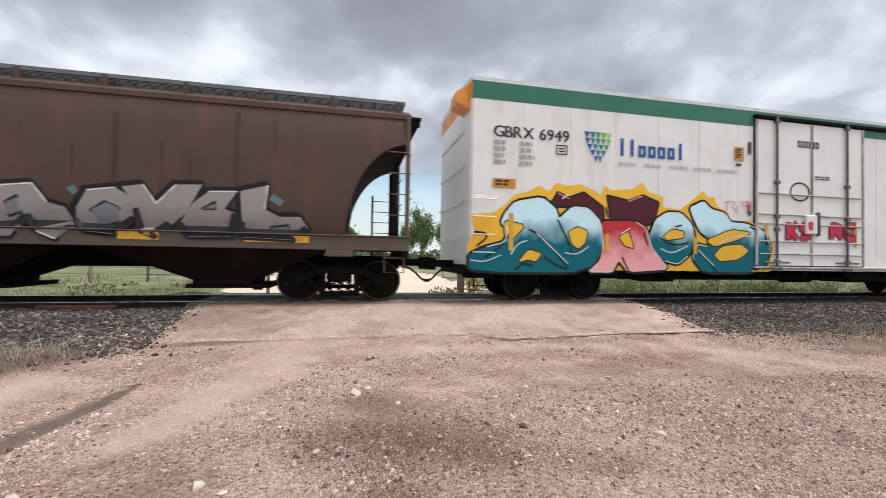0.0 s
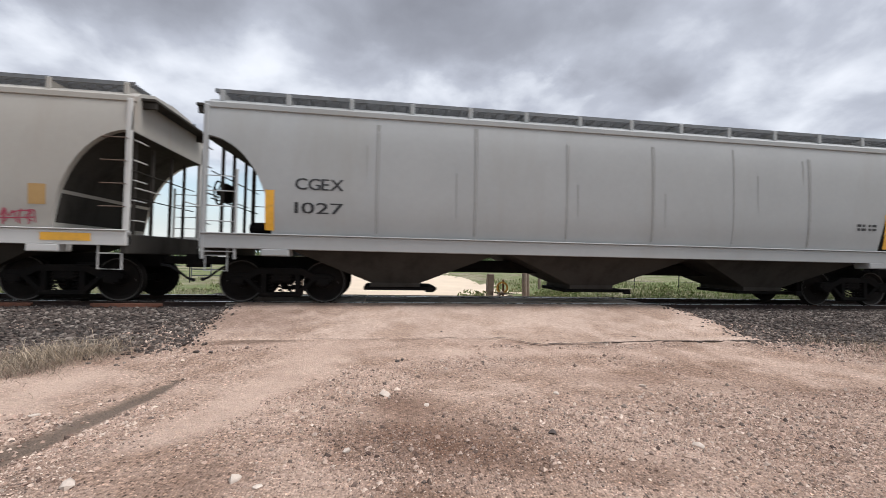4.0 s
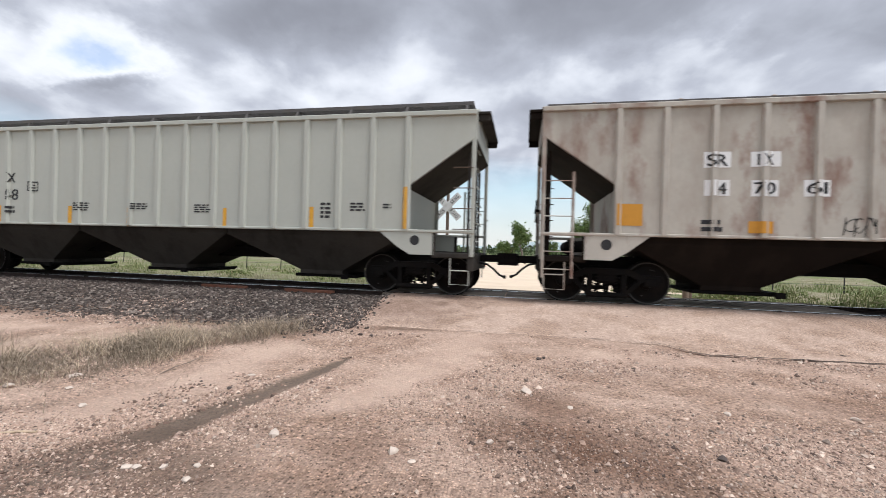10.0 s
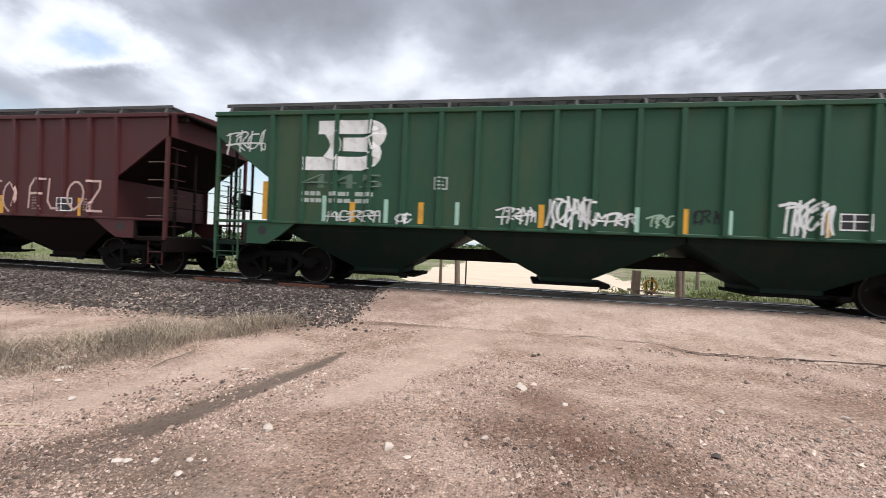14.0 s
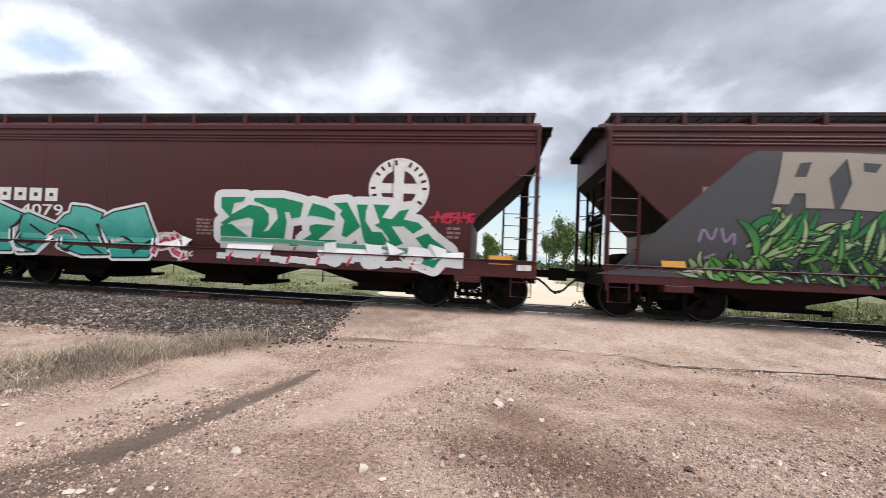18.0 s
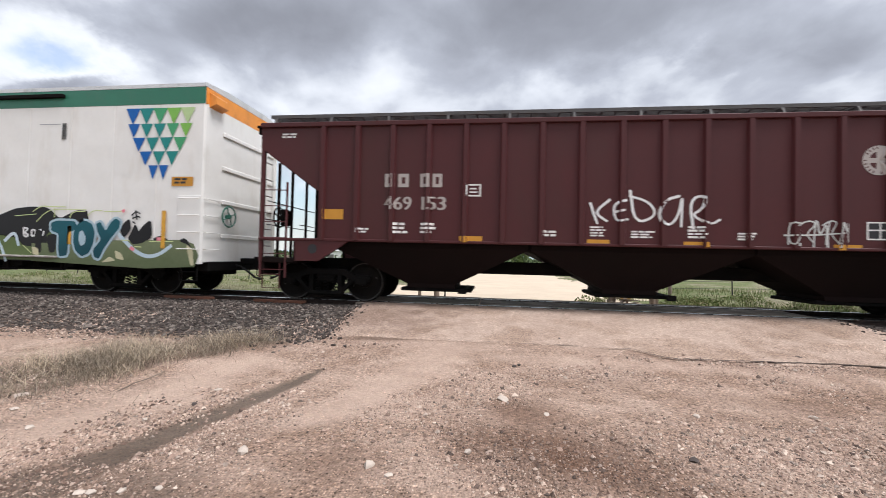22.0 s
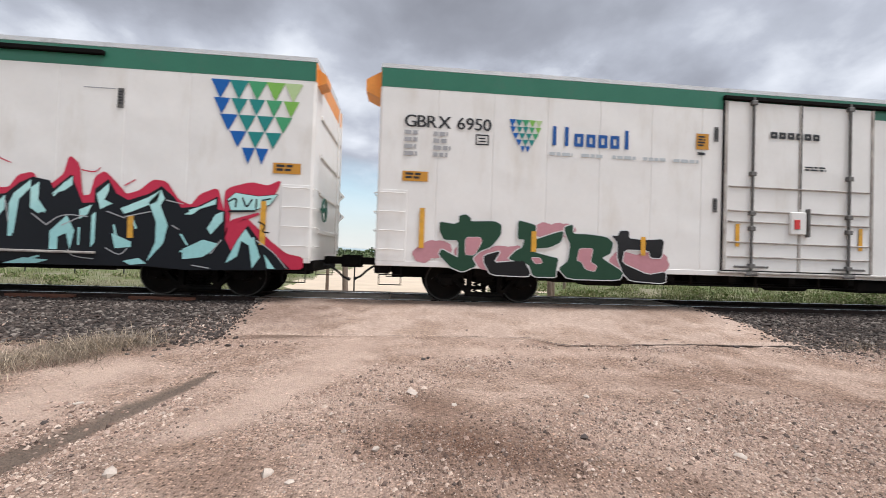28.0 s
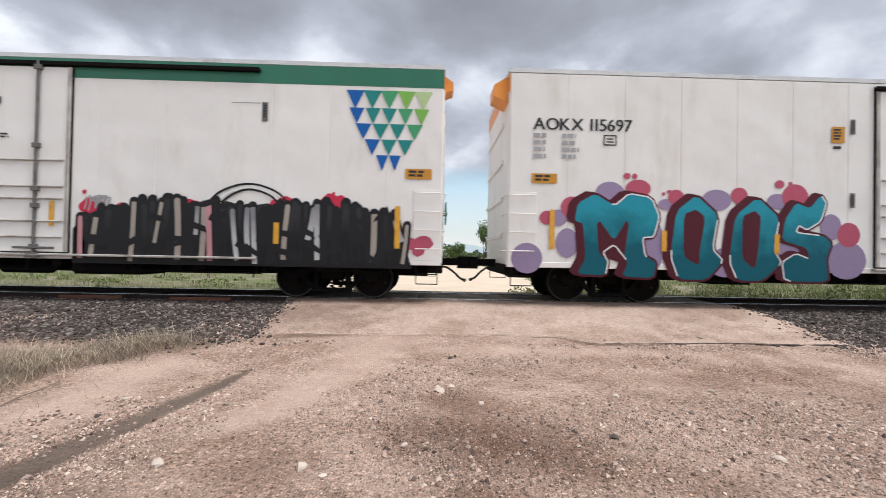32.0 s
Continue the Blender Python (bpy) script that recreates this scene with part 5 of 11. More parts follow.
# ---- the train, from its head backwards ----
brown = mat("faded brown paint", (0.076, 0.045, 0.0335), 0.62, 0, 0.12, 1.0, ((0.075, 0.05, 0.042), 0.4, 0.9), 0.75, 0.08, 25, dirt2=((0.16, 0.06, 0.035), 0.3, 1.6))
brown_sill = mat("grimy brown sill", (0.10, 0.07, 0.055), 0.7, 0, 0.2, 3, (GRIME, 0.4, 2))
pale_grey = mat("pale grey hopper paint", (0.47, 0.46, 0.445), 0.55, 0, 0.06, 1.0, ((0.34, 0.32, 0.29), 0.35, 0.9), 0.85, 0.05, 20, dirt2=((0.36, 0.26, 0.19), 0.16, 1.3))
warm_grey = mat("warm grey hopper paint", (0.335, 0.315, 0.285), 0.55, 0, 0.06, 1.0, ((0.30, 0.27, 0.235), 0.35, 0.9), 0.85, 0.05, 20, dirt2=((0.30, 0.20, 0.13), 0.2, 1.3))
cool_grey = mat("cool grey hopper paint", (0.30, 0.305, 0.305), 0.55, 0, 0.06, 1.0, ((0.27, 0.265, 0.25), 0.35, 0.9), 0.85, 0.05, 20)
# bay tones; on the slope sheets their darkness stands for shade
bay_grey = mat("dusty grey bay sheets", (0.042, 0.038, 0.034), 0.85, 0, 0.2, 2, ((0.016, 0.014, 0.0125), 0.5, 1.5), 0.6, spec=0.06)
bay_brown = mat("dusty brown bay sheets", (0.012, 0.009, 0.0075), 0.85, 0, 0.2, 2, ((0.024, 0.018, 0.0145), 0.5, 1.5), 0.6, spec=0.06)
red_ox = mat("faded red oxide paint", (0.108, 0.023, 0.017), 0.55, 0, 0.1, 1.0, ((0.085, 0.024, 0.019), 0.4, 0.8), 0.8, 0.06, 20, dirt2=((0.24, 0.09, 0.06), 0.12, 1.5))
maroon = mat("dark maroon paint", (0.062, 0.0125, 0.0142), 0.5, 0, 0.08, 1.0, ((0.04, 0.014, 0.0135), 0.4, 0.8), 0.8, 0.05, 20)
maroon_rib = mat("dusty maroon paint", (0.062, 0.0128, 0.0142), 0.55, 0, 0.1, 1.2, ((0.05, 0.017, 0.015), 0.4, 1.0), 0.8, 0.06, 20)
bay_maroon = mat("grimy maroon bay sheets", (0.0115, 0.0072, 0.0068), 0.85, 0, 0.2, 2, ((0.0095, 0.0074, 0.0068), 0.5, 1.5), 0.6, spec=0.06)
rusty_white = mat("rust stained white paint", (0.42, 0.39, 0.345), 0.65, 0, 0.12, 1.2, ((0.16, 0.065, 0.042), 0.45, 1.3, (0.52, 0.66)), 0.55, 0.1, 25, dirt2=((0.30, 0.26, 0.22), 0.5, 1.1))
cream_grey = mat("greyish cream paint", (0.40, 0.41, 0.37), 0.5, 0, 0.05, 1.0, ((0.36, 0.35, 0.30), 0.25, 1.0), 0.8, 0.05, 20)
blue_grey = mat("weathered blue grey paint", (0.175, 0.21, 0.211), 0.6, 0, 0.08, 1.0, ((0.19, 0.20, 0.195), 0.4, 1.0), 0.7, 0.06, 20)
green = mat("faded dark green paint", (0.018, 0.064, 0.034), 0.55, 0, 0.12, 1.0, ((0.055, 0.075, 0.035), 0.45, 0.9), 0.7, 0.06, 20)
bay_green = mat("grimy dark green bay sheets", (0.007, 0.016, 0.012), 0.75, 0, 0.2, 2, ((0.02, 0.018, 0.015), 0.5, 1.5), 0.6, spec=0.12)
tank_black = mat("black tank paint", (0.0035, 0.0042, 0.006), 0.5, 0, 0.2, 1.0, ((0.010, 0.0098, 0.0105), 0.35, 0.9), 0.7, 0.05, 20, spec=0.08)
dark_walk = mat("dark painted grating", (0.03, 0.02, 0.02), 0.7, 0.2, 0.2, 5)

REEFER = 19.3
c0 = reefer(2.57, 2.57 + REEFER, True, "white refrigerated boxcar with green band and teal and red graffiti")
c1 = round_hopper(-16.26, 1.20, brown, brown_sill, bay_brown, 4.10, 1.40, 0.26, 3, "arch", "faded brown rounded covered hopper with grey silver graffiti")
c2 = round_hopper(-35.29, -17.62, pale_grey, pale_grey, bay_grey, 4.13, 1.42, 0.26, 3, "arch", "pale grey rounded covered hopper with thin black graffiti")
c3 = round_hopper(-54.34, -36.67, cool_grey, cool_grey, bay_grey, 4.13, 1.42, 0.26, 3, "arch", "cool grey rounded covered hopper with brake dust")
c4 = round_hopper(-72.95, -55.66, warm_grey, pale_grey, bay_grey, 4.13, 1.42, 0.26, 3, "arch", "warm grey covered hopper with silver and green graffiti")
c5 = round_hopper(-86.30, -74.34, red_ox, red_ox, bay_maroon, 4.05, 1.22, 0.34, 2, "diag", "short faded red covered hopper with pale green graffiti", True, (3.3, 1.35, 2.0), walk_mat=dark_walk)
c6 = tank_car(-105.0, -87.68, tank_black, "long black tank car with yellow reflectors and tags")
c7 = rib_hopper(-123.50, -106.39, rusty_white, bay_brown, 4.12, 1.50, 17, "rust stained white ribbed covered hopper", walk=0.08)
c8 = rib_hopper(-142.06, -124.90, cream_grey, bay_grey, 4.12, 1.50, 18, "greyish cream ribbed covered hopper, clean")
c9 = rib_hopper(-159.83, -143.46, blue_grey, bay_brown, 4.20, 1.48, 15, "weathered blue grey ribbed covered hopper with faded scrawl", walk=0.05)
c10 = rib_hopper(-178.14, -161.22, green, bay_green, 4.08, 1.50, 18, "faded dark green ribbed covered hopper with white tags")
c11 = rib_hopper(-196.53, -179.52, maroon_rib, bay_maroon, 4.10, 1.46, 18, "dusty maroon ribbed covered hopper with pale tags")
c12 = round_hopper(-214.41, -197.84, maroon, maroon, bay_maroon, 4.05, 1.10, 0.32, 3, "diag", "dark maroon covered hopper with grey, green and pink graffiti", True, (3.3, 1.40, 1.95), walk_mat=dark_walk)
c13 = round_hopper(-231.02, -215.78, maroon, maroon, bay_maroon, 4.05, 1.10, 0.32, 3, "diag", "dark maroon covered hopper with turquoise and green graffiti", True, (3.3, 1.40, 1.95), walk_mat=dark_walk)
c14 = round_hopper(-248.72, -232.35, maroon, maroon, bay_maroon, 4.05, 1.10, 0.32, 3, "diag", "dark maroon covered hopper with black and white graffiti", True, (3.3, 1.40, 1.95), walk_mat=dark_walk)
c15 = rib_hopper(-267.03, -250.12, maroon_rib, bay_maroon, 4.10, 1.46, 18, "dusty maroon ribbed covered hopper with one pale tag")
c16 = reefer(-287.60, -268.44, True, "white refrigerated boxcar with green band and teal graffiti")
c17 = reefer(-308.20, -288.99, False, "plain white refrigerated boxcar with blue and tan graffiti")
c18 = reefer(-328.92, -309.56, True, "clean white refrigerated boxcar with green band")
c19 = reefer(-350.06, -330.28, True, "white refrigerated boxcar with black and turquoise graffiti")
c20 = reefer(-371.54, -351.53, False, "plain white refrigerated boxcar with teal and purple graffiti")
c21 = reefer(-392.30, -372.96, True, "white refrigerated boxcar with green band and black striped graffiti")

# ---- lettering, markings and graffiti ----
from mathutils.geometry import tessellate_polygon

GLYPHS = {}


def glyph(ch):
    """A filled character of the built-in font: places, faces and width, about 0.7 high."""
    if ch not in GLYPHS:
        cu = bpy.data.curves.new("glyph", "FONT")
        cu.body, cu.resolution_u = ch, 3
        ob = bpy.data.objects.new("glyph", cu)
        me = ob.to_mesh()
        vs = [(v.co.x, v.co.y) for v in me.vertices]
        fs = [tuple(p.vertices) for p in me.polygons]
        ob.to_mesh_clear()
        bpy.data.objects.remove(ob)
        bpy.data.curves.remove(cu)
        GLYPHS[ch] = (vs, fs)
    return GLYPHS[ch]


# single strokes on a grid of 6 by 8, for painted letters
STROKES = {"A": "00 38 60|13 53", "B": "00 08 47 56 44 04|44 63 51 00", "C": "67 48 17 04 11 40 61", "D": "00 08 37 64 31 00", "E": "68 08 00 60|04 54", "F": "00 08 68|04 54",
           "G": "67 38 07 04 01 40 61 64 34", "H": "00 08|60 68|04 64", "I": "30 38", "K": "00 08|68 03|24 60", "L": "08 00 60", "M": "00 08 33 68 60", "N": "00 08 60 68",
           "O": "30 02 06 38 66 62 30", "P": "00 08 47 66 54 04", "R": "00 08 47 66 54 04|34 60", "S": "67 38 06 15 53 62 30 01", "T": "08 68|38 30", "U": "08 02 30 62 68",
           "V": "08 30 68", "W": "08 10 35 50 68", "X": "00 68|08 60", "Y": "08 34 68|34 30", "Z": "08 68 00 60", "1": "16 38 30", "3": "07 38 66 34 62 30 01", "-": "14 54", ".": "30 31"}


def polylines(ch):
    return [[(int(p[0]) / 6.0, int(p[1]) / 8.0) for p in s.split()] for s in STROKES[ch].split("|")]


def rounded(pts, n=3):
    """Corners cut round (Chaikin)."""
    for _ in range(n):
        q = [pts[0]]
        for a, b in zip(pts, pts[1:]):
            q += [(a[0] * 0.75 + b[0] * 0.25, a[1] * 0.75 + b[1] * 0.25), (a[0] * 0.25 + b[0] * 0.75, a[1] * 0.25 + b[1] * 0.75)]
        pts = q + [pts[-1]]
    return pts


def finer(pts, step):
    out = [pts[0]]
    for a, b in zip(pts, pts[1:]):
        n = max(1, int(math.dist(a, b) / step))
        out += [(a[0] + (b[0] - a[0]) * k / n, a[1] + (b[1] - a[1]) * k / n) for k in range(1, n + 1)]
    return out


class Paint(Geo):
    """Flat paint on the near side of a car; each patch lies a hair over the one before."""

    def __init__(self, surf, layer):
        self.v, self.f, self.m = [], [], []
        self.surf, self.y = surf, 0.003 + 0.003 * layer

    def sheet(self, pts, faces, m=0):
        self.y += 0.00003
        self.add([(x, self.surf(x, z) - self.y, z) for x, z in pts], faces, m)

    def ribbon(self, pts, w, m=0, grow=0.0, taper=0.0, step=0.12):
        """A stroke of width w along pts (x, z). Sharp turns end one run and start the next, with a round
        joint between. grow: how far its ends reach on."""
        pts = list(pts)
        if grow and len(pts) > 1:
            def ext(a, b):
                d = math.dist(a, b) or 1
                return (a[0] + (a[0] - b[0]) / d * grow, a[1] + (a[1] - b[1]) / d * grow)
            pts = [ext(pts[0], pts[1])] + pts[1:-1] + [ext(pts[-1], pts[-2])]
        runs, run_pts = [], [pts[0]]
        for i in range(1, len(pts)):
            run_pts.append(pts[i])
            if i < len(pts) - 1:
                a1 = math.atan2(pts[i][1] - pts[i - 1][1], pts[i][0] - pts[i - 1][0])
                a2 = math.atan2(pts[i + 1][1] - pts[i][1], pts[i + 1][0] - pts[i][0])
                if abs((a2 - a1 + math.pi) % (2 * math.pi) - math.pi) > 0.62:
                    runs.append(run_pts)
                    run_pts = [pts[i]]
        runs.append(run_pts)
        total = sum(len(r) for r in runs)
        done = 0
        for r in runs:
            if done:
                rr = w / 2 * (1 - taper * done / total)
                self.blob(r[0][0], r[0][1], rr, rr, m, 12)
            self.strip(finer(r, step), w, m, 1 - taper * done / total, 1 - taper * (done + len(r)) / total)
            done += len(r)

    def strip(self, pts, w, m, k0, k1):
        vs, n = [], len(pts)
        for i, p in enumerate(pts):
            a, b = pts[max(i - 1, 0)], pts[min(i + 1, n - 1)]
            t = (b[0] - a[0], b[1] - a[1])
            lt = math.hypot(*t) or 1
            nx, nz = -t[1] / lt, t[0] / lt
            r = w / 2 * (k0 + (k1 - k0) * i / max(1, n - 1))
            vs += [(p[0] + nx * r, p[1] + nz * r), (p[0] - nx * r, p[1] - nz * r)]
        self.sheet(vs, [(2 * i, 2 * i + 1, 2 * i + 3, 2 * i + 2) for i in range(n - 1)], m)

    def blob(self, x, z, rx, rz, m=0, n=14, rough=0.0, rnd=random):
        pts = [(x, z)] + [(x + rx * (1 + rough * rnd.uniform(-1, 1)) * math.cos(2 * math.pi * k / n), z + rz * (1 + rough * rnd.uniform(-1, 1)) * math.sin(2 * math.pi * k / n)) for k in range(n)]
        self.sheet(pts, [(0, k + 1, (k + 1) % n + 1) for k in range(n)], m)

    def rect(self, x0, x1, z0, z1, m=0):
        n = max(1, int((x1 - x0) / 0.05)) if x1 - x0 < 1.2 else max(1, int((x1 - x0) / 0.2))
        r = max(1, int((z1 - z0) / 0.12))
        vs = [(x0 + (x1 - x0) * k / n, z0 + (z1 - z0) * q / r) for k in range(n + 1) for q in range(r + 1)]
        c = r + 1
        self.sheet(vs, [(c * k + q, c * k + q + 1, c * k + q + c + 1, c * k + q + c) for k in range(n) for q in range(r)], m)


INFO = {car.name: (car, xc, L, surf) for car, xc, L, surf in CARS}


def put(car, name, g, mats, label="", parent=None):
    if not g.v:
        return None
    me = bpy.data.meshes.new(name)
    me.from_pydata(g.v, [], g.f)
    mats = mats if isinstance(mats, (list, tuple)) else [mats]
    for q in mats:
        me.materials.append(q)
    if len(mats) > 1:
        me.polygons.foreach_set("material_index", g.m)
    ob = new(name, me)
    ob.parent = parent or car
    if label:
        ob["label"] = label
    return ob


def stencil(car, text, x0, x1, z0, z1, material, layer=1, name="lettering"):
    """Characters of the built-in font, fitted into a box on the car's side."""
    surf = INFO[car.name][3]
    adv, vs, fs = 0.0, [], []
    for ch in text:
        if ch == " ":
            adv += 0.30
            continue
        gv, gf = glyph(ch)
        a, b = min(p[0] for p in gv), max(p[0] for p in gv)
        a, b = (a - 0.06, b + 0.06) if b - a < 0.3 else (a, b)
        o = len(vs)
        vs += [(p[0] - a + adv, p[1]) for p in gv]
        fs += [tuple(i + o for i in f) for f in gf]
        adv += b - a + 0.075
    a, b = min(p[0] for p in vs), max(p[0] for p in vs)
    c, d = min(p[1] for p in vs), max(p[1] for p in vs)
    g = Paint(surf, layer)
    bold = min(0.014, (z1 - z0) * 0.035)
    for dx in (-bold, 0.0, bold):
        g.sheet([(x0 + (p[0] - a) / (b - a) * (x1 - x0) + dx, z0 + (p[1] - c) / (d - c) * (z1 - z0)) for p in vs], fs)
    return put(car, name, g, material)


def bars(car, x0, x1, z0, z1, rows, material, seed=0, layer=1, cols=1, name="small_print"):
    """Print too small to read: plain bars, row by row."""
    rnd = random.Random(seed)
    g = Paint(INFO[car.name][3], layer)
    h = (z1 - z0) / rows
    for r in range(rows):
        for c in range(cols):
            a = x0 + (x1 - x0) * c / cols
            b = a + (x1 - x0) / cols * rnd.uniform(0.6, 0.86)
            x = a
            while x < b - 0.02:
                e = min(b, x + rnd.uniform(0.08, 0.2))
                g.rect(x, e, z0 + h * (rows - 1 - r) + h * 0.3, z0 + h * (rows - r) - h * 0.1)
                x = e + 0.03
    return tagged(put(car, name, g, material), kind="stuff")


def plate(car, x0, x1, z0, z1, material, name="reflector", label="", layer=1, lines=None):
    g = Paint(INFO[car.name][3], layer)
    g.rect(x0, x1, z0, z1)
    ob = put(car, name, g, material, label)
    if lines:
        bars(car, x0 + 0.12 * (x1 - x0), x1 - 0.05 * (x1 - x0), z0 + 0.15 * (z1 - z0), z1 - 0.12 * (z1 - z0), lines[0], lines[1], layer=layer + 1)
    return ob


def framed(car, x0, x1, z0, z1, material, layer=1):
    """An outlined square with a mark inside."""
    g = Paint(INFO[car.name][3], layer)
    w = 0.12 * (z1 - z0)
    for a, b, c, d in ((x0, x1, z0, z0 + w), (x0, x1, z1 - w, z1), (x0, x0 + w, z0 + w, z1 - w), (x1 - w, x1, z0 + w, z1 - w), (x0 + 2.4 * w, x1 - 2.4 * w, z0 + 2.4 * w, z0 + 3.4 * w), (x0 + 2.4 * w, x1 - 3 * w, z1 - 3.6 * w, z1 - 2.6 * w)):
        g.rect(a, b, c, d)
    put(car, "stencil_frame", g, material)


def table(car, x0, x1, z0, z1, layer=1):
    """A black panel with white frame and fields."""
    g = Paint(INFO[car.name][3], layer)
    g.rect(x0, x1, z0, z1, 0)
    w = 0.08 * (z1 - z0)
    xm = x0 + 0.45 * (x1 - x0)
    for a, b, c, d in ((x0, x1, z0, z0 + w), (x0, x1, z1 - w, z1), (x0, x0 + w, z0, z1), (x1 - w, x1, z0, z1), (xm, xm + w, z0, z1), (x0, x1, (z0 + z1) / 2, (z0 + z1) / 2 + w)):
        g.rect(a, b, c, d, 1)
    put(car, "data_panel", g, [black_ink, white_ink], "black data panel with white frame")


def spray(name, low, high, z0, z1, speck=0.12, rough=0.5):
    """Sprayed paint that fades from one colour at the foot to another at the top."""
    if name in MATS:
        return MATS[name]
    m = MATS[name] = bpy.data.materials.new(name)
    m.use_nodes = True
    nt = m.node_tree
    b = nt.nodes["Principled BSDF"]
    b.inputs["Roughness"].default_value = rough
    b.inputs["Specular IOR Level"].default_value = 0.2
    tc = node(nt, "ShaderNodeTexCoord")
    sep = node(nt, "ShaderNodeSeparateXYZ")
    link(nt, tc.outputs["Object"], sep.inputs[0])
    n = node(nt, "ShaderNodeTexNoise")
    n.inputs["Scale"].default_value, n.inputs["Detail"].default_value = 2.2, 5
    link(nt, tc.outputs["Object"], n.inputs["Vector"])
    j = node(nt, "ShaderNodeMath", operation="MULTIPLY_ADD")
    link(nt, n.outputs["Fac"], j.inputs[0])
    j.inputs[1].default_value = (z1 - z0) * 0.9
    link(nt, sep.outputs[2], j.inputs[2])
    r = node(nt, "ShaderNodeMapRange")
    r.inputs[1].default_value, r.inputs[2].default_value = z0 + 0.62 * (z1 - z0), z0 + 1.22 * (z1 - z0)
    link(nt, j.outputs[0], r.inputs[0])
    mx = node(nt, "ShaderNodeMix", data_type="RGBA")
    link(nt, r.outputs[0], mx.inputs[0])
    mx.inputs[6].default_value, mx.inputs[7].default_value = (*low, 1), (*high, 1)
    n2 = node(nt, "ShaderNodeTexNoise")
    n2.inputs["Scale"].default_value = 14
    link(nt, tc.outputs["Object"], n2.inputs["Vector"])
    r2 = node(nt, "ShaderNodeMapRange")
    r2.inputs[3].default_value, r2.inputs[4].default_value = 1 - speck, 1 + speck
    link(nt, n2.outputs["Fac"], r2.inputs[0])
    h = node(nt, "ShaderNodeHueSaturation")
    link(nt, mx.outputs[2], h.inputs["Color"])
    link(nt, r2.outputs[0], h.inputs["Value"])
    link(nt, h.outputs[0], b.inputs["Base Color"])
    return m


def flat(name, c, rough=0.5):
    return spray(name, tuple(0.9 * q for q in c), c, 0.5, 3.0, 0.08, rough)


P_BLACK = flat("black spray paint", (0.014, 0.014, 0.016))
P_WHITE = flat("white spray paint", (0.70, 0.70, 0.70))
P_SILVER = flat("silver spray paint", (0.42, 0.42, 0.43), 0.35)
P_YELLOW = flat("yellow spray paint", (0.78, 0.45, 0.04))
P_MAROON = flat("maroon spray paint", (0.075, 0.011, 0.02))
P_RED = flat("crimson spray paint", (0.50, 0.03, 0.07))
P_PINK = flat("pink spray paint", (0.75, 0.25, 0.30))


def lettered(car, text, x0, x1, z0, z1, fill, line, thick=0.30, edge=0.07, rnd_seed=1, jitter=0.06, smooth=1, shine=None, layer=3, shadow=None, lean=0.0, overlap=0.0, wave=0.0):
    """Big painted letters: each a part with a broad outline, a fill and small highlights."""
    rnd = random.Random(rnd_seed)
    surf = INFO[car.name][3]
    n = len(text)
    units = [0.45 if c in "I1.-" else 1.0 for c in text]
    total = sum(units)
    x = x0
    group = None
    for i, (ch, u) in enumerate(zip(text, units)):
        wid = (x1 - x0) * u / total
        if ch == " ":
            x += wid
            continue
        h = z1 - z0
        t = thick * min(wid / u, h * 0.8)
        a, b = x + t * 0.55 - overlap * wid, x + wid - t * 0.55 + overlap * wid
        dz = rnd.uniform(-jitter, jitter) * h
        sk = lean + rnd.uniform(-jitter, jitter)
        rot = rnd.uniform(-jitter, jitter)
        bb, tt = z0 + t * 0.5 + max(0, dz), z1 - t * 0.5 + min(0, dz)
        lines = []
        for pl in polylines(ch):
            pts = [(a + (b - a) * px, bb + (tt - bb) * pz) for px, pz in pl]
            pts = [(p[0] + sk * (p[1] - bb) + wave * math.sin(p[1] * 5 + i), p[1] + rot * (p[0] - (a + b) / 2)) for p in pts]
            lines.append(rounded(pts, smooth) if smooth else pts)
        g = Paint(surf, layer + (i % 2) * 0.2)
        for pl in lines:
            if shadow is not None:
                g.ribbon([(p[0] - edge * 1.6, p[1] - edge * 1.2) for p in pl], t + 2 * edge, 2, edge + t * 0.12)
        for pl in lines:
            g.ribbon(pl, t + 2 * edge, 1, edge + t * 0.12)
        g.y = 0.003 + 0.003 * (layer + 1.4)
        for pl in lines:
            g.ribbon(pl, t, 0, t * 0.12)
        g.y = 0.003 + 0.003 * (layer + 2.4)
        if shine is not None:
            for pl in lines:
                k = max(2, len(pl) // 3)
                g.ribbon([(p[0] - t * 0.28, p[1] + t * 0.22) for p in pl[:k]], t * 0.10, 3, 0, 0.8)
                p = pl[0]
                g.blob(p[0] + t * 0.1, p[1] - t * 0.1, t * 0.10, t * 0.10, 3, 10)
        mats = [fill, line, shadow or line, shine or fill]
        if group is None:
            group = put(car, "graffiti", g, mats, "large spray painted letters on the car side")
        else:
            put(car, "graffiti_letter", g, mats, parent=group)
        x += wid
    return group


